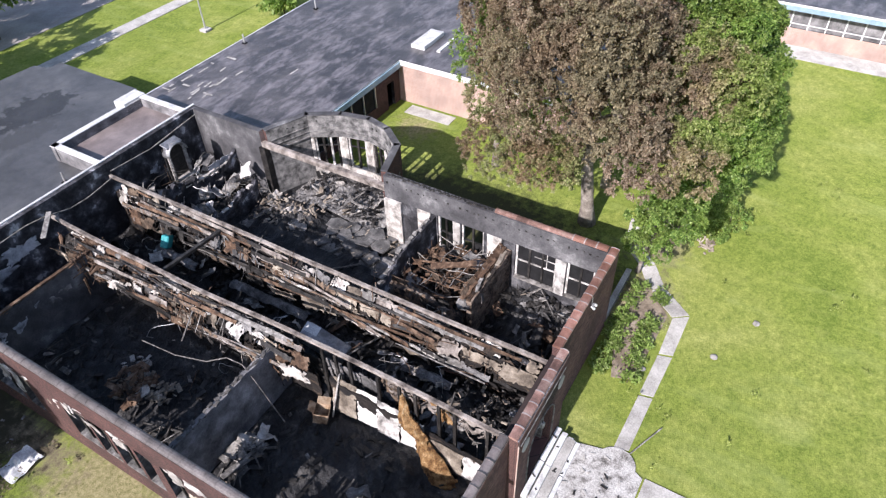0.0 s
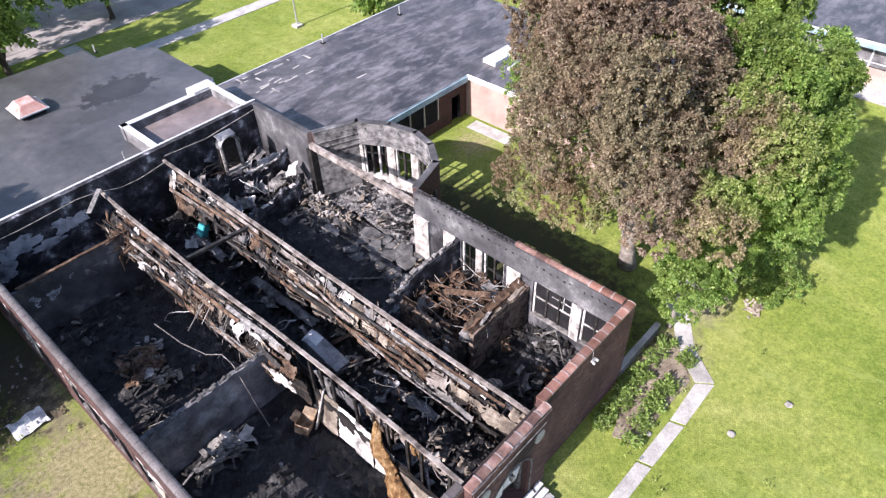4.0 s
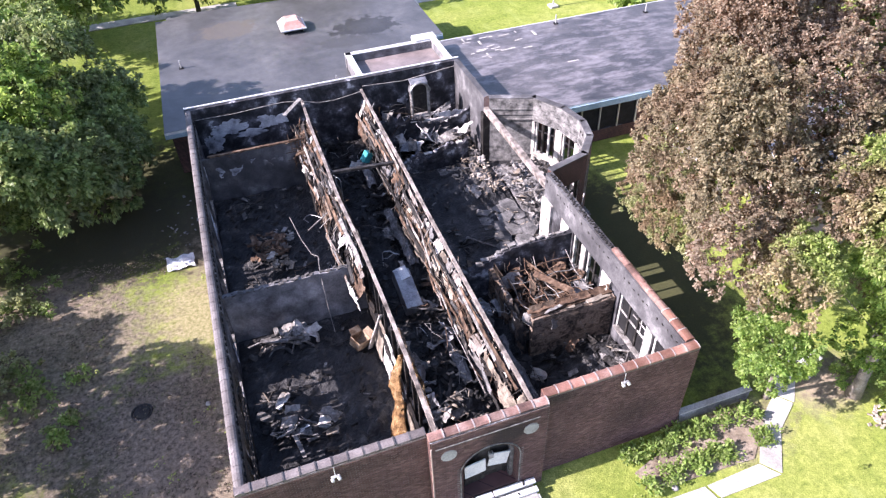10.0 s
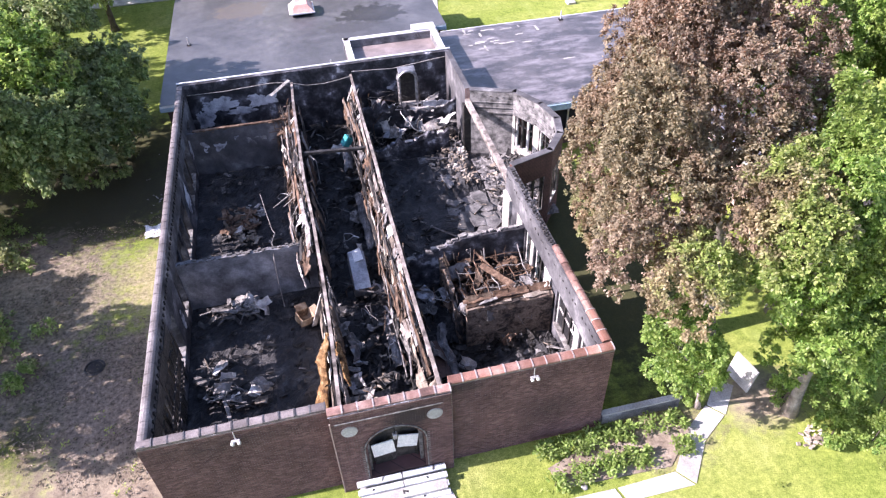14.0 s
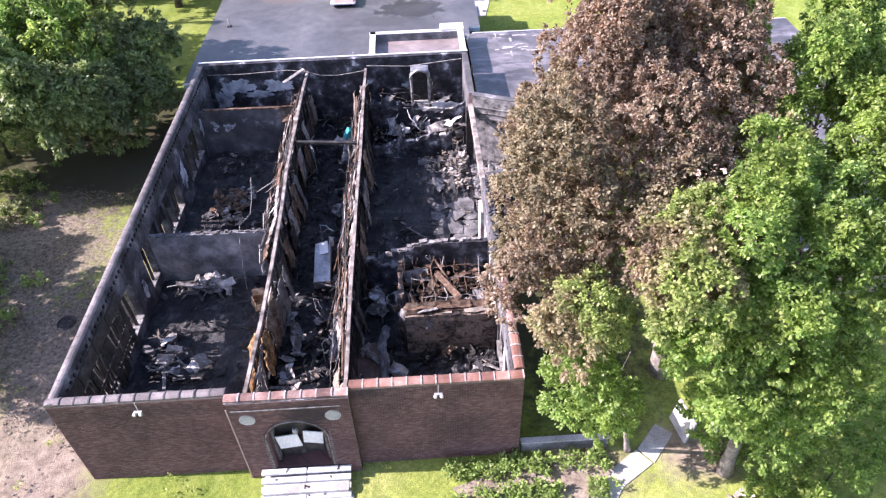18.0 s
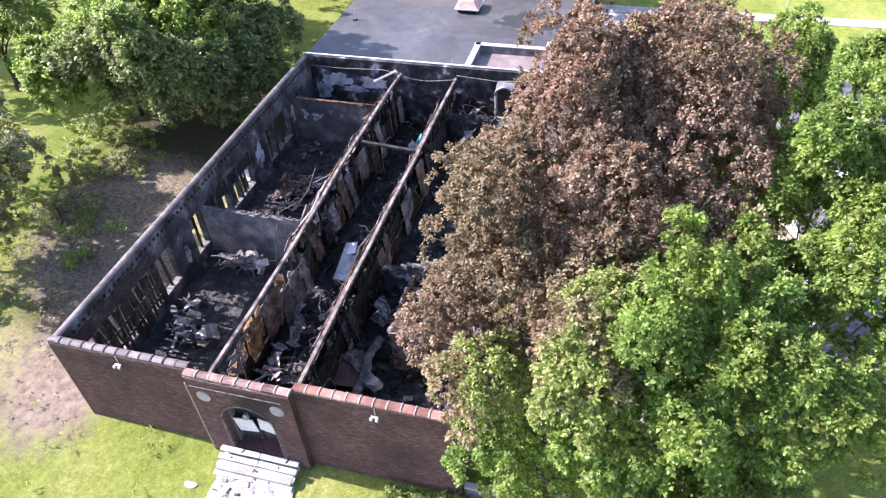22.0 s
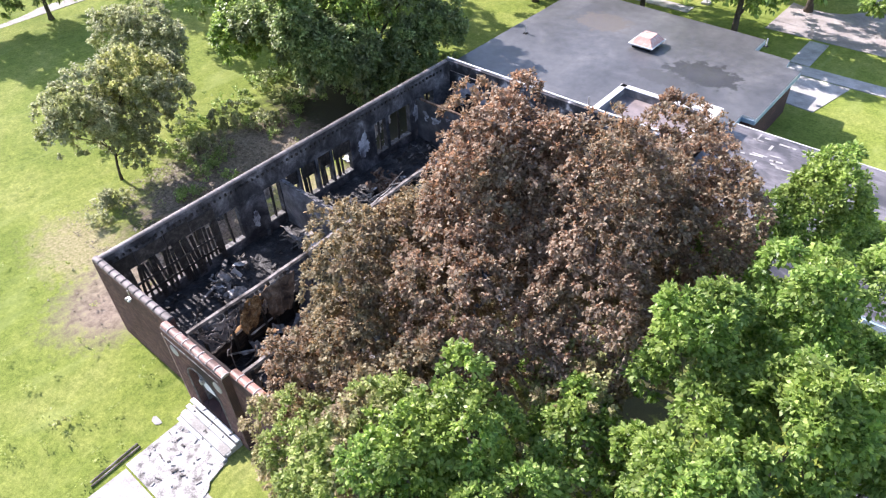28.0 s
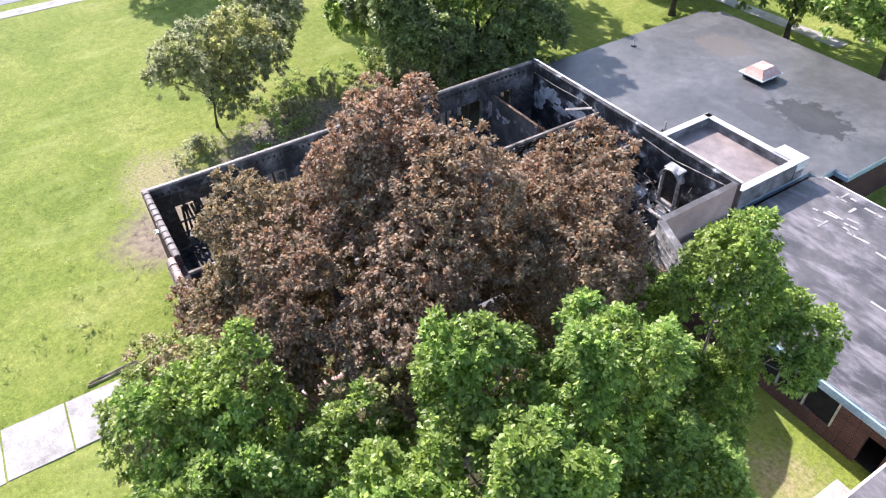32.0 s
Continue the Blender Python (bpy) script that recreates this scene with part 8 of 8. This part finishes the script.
scraps("step_litter", [((rc.uniform(8.2, 12.0), -0.62 - 0.33 * k, 0.74 - 0.18 * k), (rc.uniform(.08, .35), rc.uniform(.04, .1), 0.04), (rc.uniform(-8, 8), rc.uniform(-8, 8), rc.uniform(0, 180))) for k in range(4) for _ in range(2)], m_char, "charred splinters lying on the steps", "litter")

# coarse tufts standing out of the mown grass
rt = np.random.RandomState(40)
tufts = []
while len(tufts) < 150:
    x, y = rt.uniform(-20, 8) if rt.uniform(0, 1) < 0.85 else rt.uniform(12, 42), rt.uniform(-16, 0.0)
    if x < -0.6:
        y = rt.uniform(-14, 22)
    if noise.noise((x * 0.25, y * 0.25, 8)) < -0.05 or (8 < x < 12.6 and y > -22) or (x > 12 and -4.2 < y < -3.1) or (12 < x and y > -0.3) or (x < -0.6 and y > 4 and noise.noise((x, y, 2)) > 0):
        continue
    r0 = rt.uniform(0.1, 0.32)
    tufts.append(((x, y, 0.24), (r0, r0, 0.1), 44))
tagged(leaves("lawn_tufts", tufts, m_tuft, None, 0.11, 41, 12), "coarse grass tufts standing in the mown lawn", "grass", "", "stuff")

# flakes of pale plaster left on the burnt walls, and the rusted lath at the end of the rear partition
for c, u, wd, ht, seed in (((2.4, 30.02, 3.9), "x", 3.6, 1.7, 1), ((5.7, 30.02, 3.9), "x", 2.8, 1.5, 2), ((1.3, 30.02, 2.9), "x", 1.8, 2.0, 3), ((4.1, 30.0, 3.2), "x", 2.4, 0.9, 14), ((5.6, 26.08, 3.5), "x", 2.0, 0.7, 4), ((2.4, 26.08, 2.7), "x", 2.2, 1.2, 5), ((0.44, 20.0, 2.9), "y", 1.5, 2.2, 6), ((0.44, 25.9, 3.0), "y", 0.9, 1.8, 7), ((18.2, 26.98, 3.2), "x", 2.2, 1.3, 8), ((14.6, 26.98, 3.1), "x", 2.2, 1.1, 9), ((16.9, 24.13, 2.2), "x", 2.6, 0.9, 10), ((0.44, 10.1, 2.4), "y", 0.7, 1.6, 11), ((15.4, 30.02, 3.4), "x", 1.2, 0.8, 12)):
    n = 72
    ring = []
    for k in range(n):
        a = 2 * math.pi * k / n
        q = 0.72 + 0.45 * noise.noise((math.cos(a) * 1.6, math.sin(a) * 1.6, seed * 3.7)) + 0.25 * noise.noise((math.cos(a) * 5, math.sin(a) * 5, seed)) + 0.16 * noise.noise((math.cos(a) * 13, math.sin(a) * 13, seed))
        ring.append((q * wd / 2 * math.cos(a), q * ht / 2 * math.sin(a)))
    verts = []
    for off in (0.0, 0.035):
        for p, q in ring:
            verts.append((c[0] + p, c[1] - off, c[2] + q) if u == "x" else (c[0] + off, c[1] + p, c[2] + q))
    faces = [tuple(range(n)), tuple(range(n, 2 * n))[::-1]] + [(i, i + n, (i + 1) % n + n, (i + 1) % n) for i in range(n)]
    tagged(mesh_ob("plaster_flake", verts, faces, m_flake), "ragged patch of pale plaster clinging to the burnt wall", "plaster", "wall plaster")
scraps("rusted_lath", [((rc.uniform(6.2, 7.7), 26.0 + rc.uniform(-.15, .12), rc.uniform(2.4, 4.3)), (rc.uniform(.5, 1.3), rc.uniform(.03, .09), 0.025), (rc.uniform(-20, 20), rc.choice((90, 90, 0)) + rc.uniform(-8, 8), rc.uniform(-8, 8))) for _ in range(70)], m_rust, "grid of rusted lath torn open at the partition's end", "lath")

# leaf litter on the worn ground beside the building
rl = np.random.RandomState(77)
LN = 12000
lx, ly = rl.uniform(-14, -0.5, LN), rl.uniform(2.5, 23, LN)
keep = np.array([noise.noise((x * 0.35, y * 0.35, 5)) + 0.6 * noise.noise((x * 1.3, y * 1.3, 2)) > -0.05 for x, y in zip(lx, ly)]) & ~((lx > -6.5) & (ly > 13.5) & (ly < 20.5))
lx, ly = lx[keep], ly[keep]
n = len(lx)
ang, size = rl.uniform(0, 6.28, n), rl.uniform(0.04, 0.1, n)
ca, sa = np.cos(ang) * size, np.sin(ang) * size
zz = rl.uniform(0.02, 0.06, (n, 4))
V = np.stack([np.stack([lx + ca, ly + sa, zz[:, 0]], 1), np.stack([lx - sa * 0.5, ly + ca * 0.5, zz[:, 1]], 1), np.stack([lx - ca, ly - sa, zz[:, 2]], 1), np.stack([lx + sa * 0.5, ly - ca * 0.5, zz[:, 3]], 1)], 1).reshape(-1, 3)
m_litter = leaf_mat("dry_leaf_litter", [(0.05, 0.038, 0.026), (0.12, 0.092, 0.066), (0.28, 0.22, 0.16), (0.08, 0.09, 0.035)], 0.1)
tagged(mesh_ob("leaf_litter", V, [(4 * q, 4 * q + 1, 4 * q + 2, 4 * q + 3) for q in range(n)], m_litter), "dry fallen leaves scattered over worn ground", "leaf litter", "", "stuff")

# brickwork of the street front: bricks proud of pale joints; those beside the entrance stand singly
m_mortar = mat("grey_mortar", [(0.35, (0.13, 0.11, 0.1)), (0.65, (0.27, 0.24, 0.22))], 1.2, 0.95, fine=18)


def brick_face_mat(single):
    m, t, b, g = base_mat("purplish_red_brick", 0.85)
    if single:
        oi = t.nodes.new("ShaderNodeObjectInfo")
        rnd = oi.outputs["Random"]
    else:
        rnd = g.outputs["Random Per Island"]
    col = ramp(t, rnd, [(0.0, (0.105, 0.062, 0.059)), (0.3, (0.14, 0.08, 0.074)), (0.7, (0.165, 0.096, 0.087)), (1.0, (0.215, 0.135, 0.12))])
    n1 = noise_node(t, g.outputs["Position"], 0.45, 8.0, 0.65, 0.4)
    col = mixc(t, col, ramp(t, n1, [(0.34, (0.68, 0.66, 0.68)), (0.62, (1.08, 1.04, 1.02))]), 1.0, "MULTIPLY")
    n2 = noise_node(t, g.outputs["Position"], 22.0, 4.0)
    col = mixc(t, col, ramp(t, n2, [(0.3, (0.75,) * 3), (0.7, (1.2,) * 3)]), 1.0, "MULTIPLY")
    # smoke stains above the entrance and under the coping
    n3 = noise_node(t, g.outputs["Position"], 1.4, 6.0, 0.6)
    for cx, cz, rx, rz, k in ((10.7, 4.7, 1.5, 1.2, 0.85), (13.4, 5.5, 1.2, 0.7, 0.6), (3.0, 5.0, 3.6, 0.9, 0.4), (17.4, 2.6, 2.4, 1.4, 0.3)):
        mp = t.nodes.new("ShaderNodeMapping")
        mp.inputs["Location"].default_value = (-cx / rx, 0, -cz / rz)
        mp.inputs["Scale"].default_value = (1 / rx, 0, 1 / rz)
        t.links.new(g.outputs["Position"], mp.inputs[0])
        ln = t.nodes.new("ShaderNodeVectorMath")
        ln.operation = "LENGTH"
        t.links.new(mp.outputs[0], ln.inputs[0])
        ad = t.nodes.new("ShaderNodeMath")
        t.links.new(n3, ad.inputs[0])
        t.links.new(ln.outputs["Value"], ad.inputs[1])
        hv = t.nodes.new("ShaderNodeMath")
        hv.operation = "MULTIPLY"
        hv.inputs[1].default_value = 0.5
        t.links.new(ad.outputs[0], hv.inputs[0])
        col = mixc(t, col, (0.028, 0.024, 0.025), ramp(t, hv.outputs[0], [(0.4, (k,) * 3), (0.75, (0, 0, 0))]))
    t.links.new(col, b.inputs["Base Color"])
    bump(t, b, n2, 0.3, 0.01)
    return m


m_brickone, m_bricks = brick_face_mat(True), brick_face_mat(False)
BL, BH = 0.225, 0.0757
unit_v = [(x * (BL - 0.014) / 2, y, z * (BH - 0.013) / 2) for x in (-1, 1) for y in (-0.011, 0.01) for z in (-1, 1)]
unit = bpy.data.meshes.new("brick")
unit.from_pydata(unit_v, [], CUBE_F)
unit.materials.append(m_brickone)
rk = random.Random(12)
for nm, xa, xb, y, top, single, hole in (("wall_front_left", 0.0, PX0, 0.0, H - 0.02, (5.9, 7.45, 2.2, 4.3), False), ("wall_front_right", PX1, W, 0.0, H - 0.02, (12.6, 14.1, 2.2, 4.3), False), ("wall_porch", PX0 + 0.06, PX1, PY, H + 0.02, (7.5, 8.7, 1.0, 3.2), True)):
    front = bpy.data.objects[nm]
    if not hole:
        part("mortar_bed", boxbm(((xa + xb) / 2, y - 0.006, H / 2), (xb - xa, 0.012, H - 0.02)), m_mortar, front, "grey mortar joints")
    else:
        bm = bmesh.new()
        for x0, x1, z0, z1 in ((xa, AX - AR - 0.16, 0, top), (AX + AR + 0.16, xb, 0, top), (AX - AR - 0.16, AX + AR + 0.16, AZ + AR + 0.16, top)):
            add_box(bm, ((x0 + x1) / 2, y - 0.006, (z0 + z1) / 2), (x1 - x0, 0.012, z1 - z0))
        part("mortar_bed", bm, m_mortar, front, "grey mortar joints")
    verts, faces, z, row = [], [], BH / 2, 0
    while z + BH / 2 < top:
        x = xa - (BL / 2 if row % 2 else 0)
        while x < xb - 0.02:
            x0, x1 = max(xa, x), min(xb, x + BL)
            c = (x0 + x1) / 2
            clear = not hole or abs(c - AX) > AR + 0.2 or z > AZ and math.hypot(c - AX, z - AZ) > AR + 0.22
            if x1 - x0 > 0.05 and clear:
                dy = rk.uniform(-0.004, 0.004)
                if single[0] < c < single[1] and single[2] < z < single[3] and x1 - x0 > BL - 0.01:
                    ob = new("brick", unit)
                    ob.parent = front
                    ob.matrix_world = Matrix.Translation((c, y - 0.014 + dy, z))
                else:
                    o = len(verts)
                    hw = (x1 - x0 - 0.014) / 2
                    verts.extend([(c + sx * hw, y - 0.014 + dy + sy, z + sz * (BH - 0.013) / 2) for sx in (-1, 1) for sy in (-0.011, 0.01) for sz in (-1, 1)])
                    faces.extend([tuple(q + o for q in f) for f in (CUBE_F[0], CUBE_F[1], CUBE_F[2], CUBE_F[4], CUBE_F[5])])
            x += BL
        z += BH
        row += 1
    tagged(mesh_ob("brickwork", verts, faces, m_bricks, front), "", "", "", "stuff")
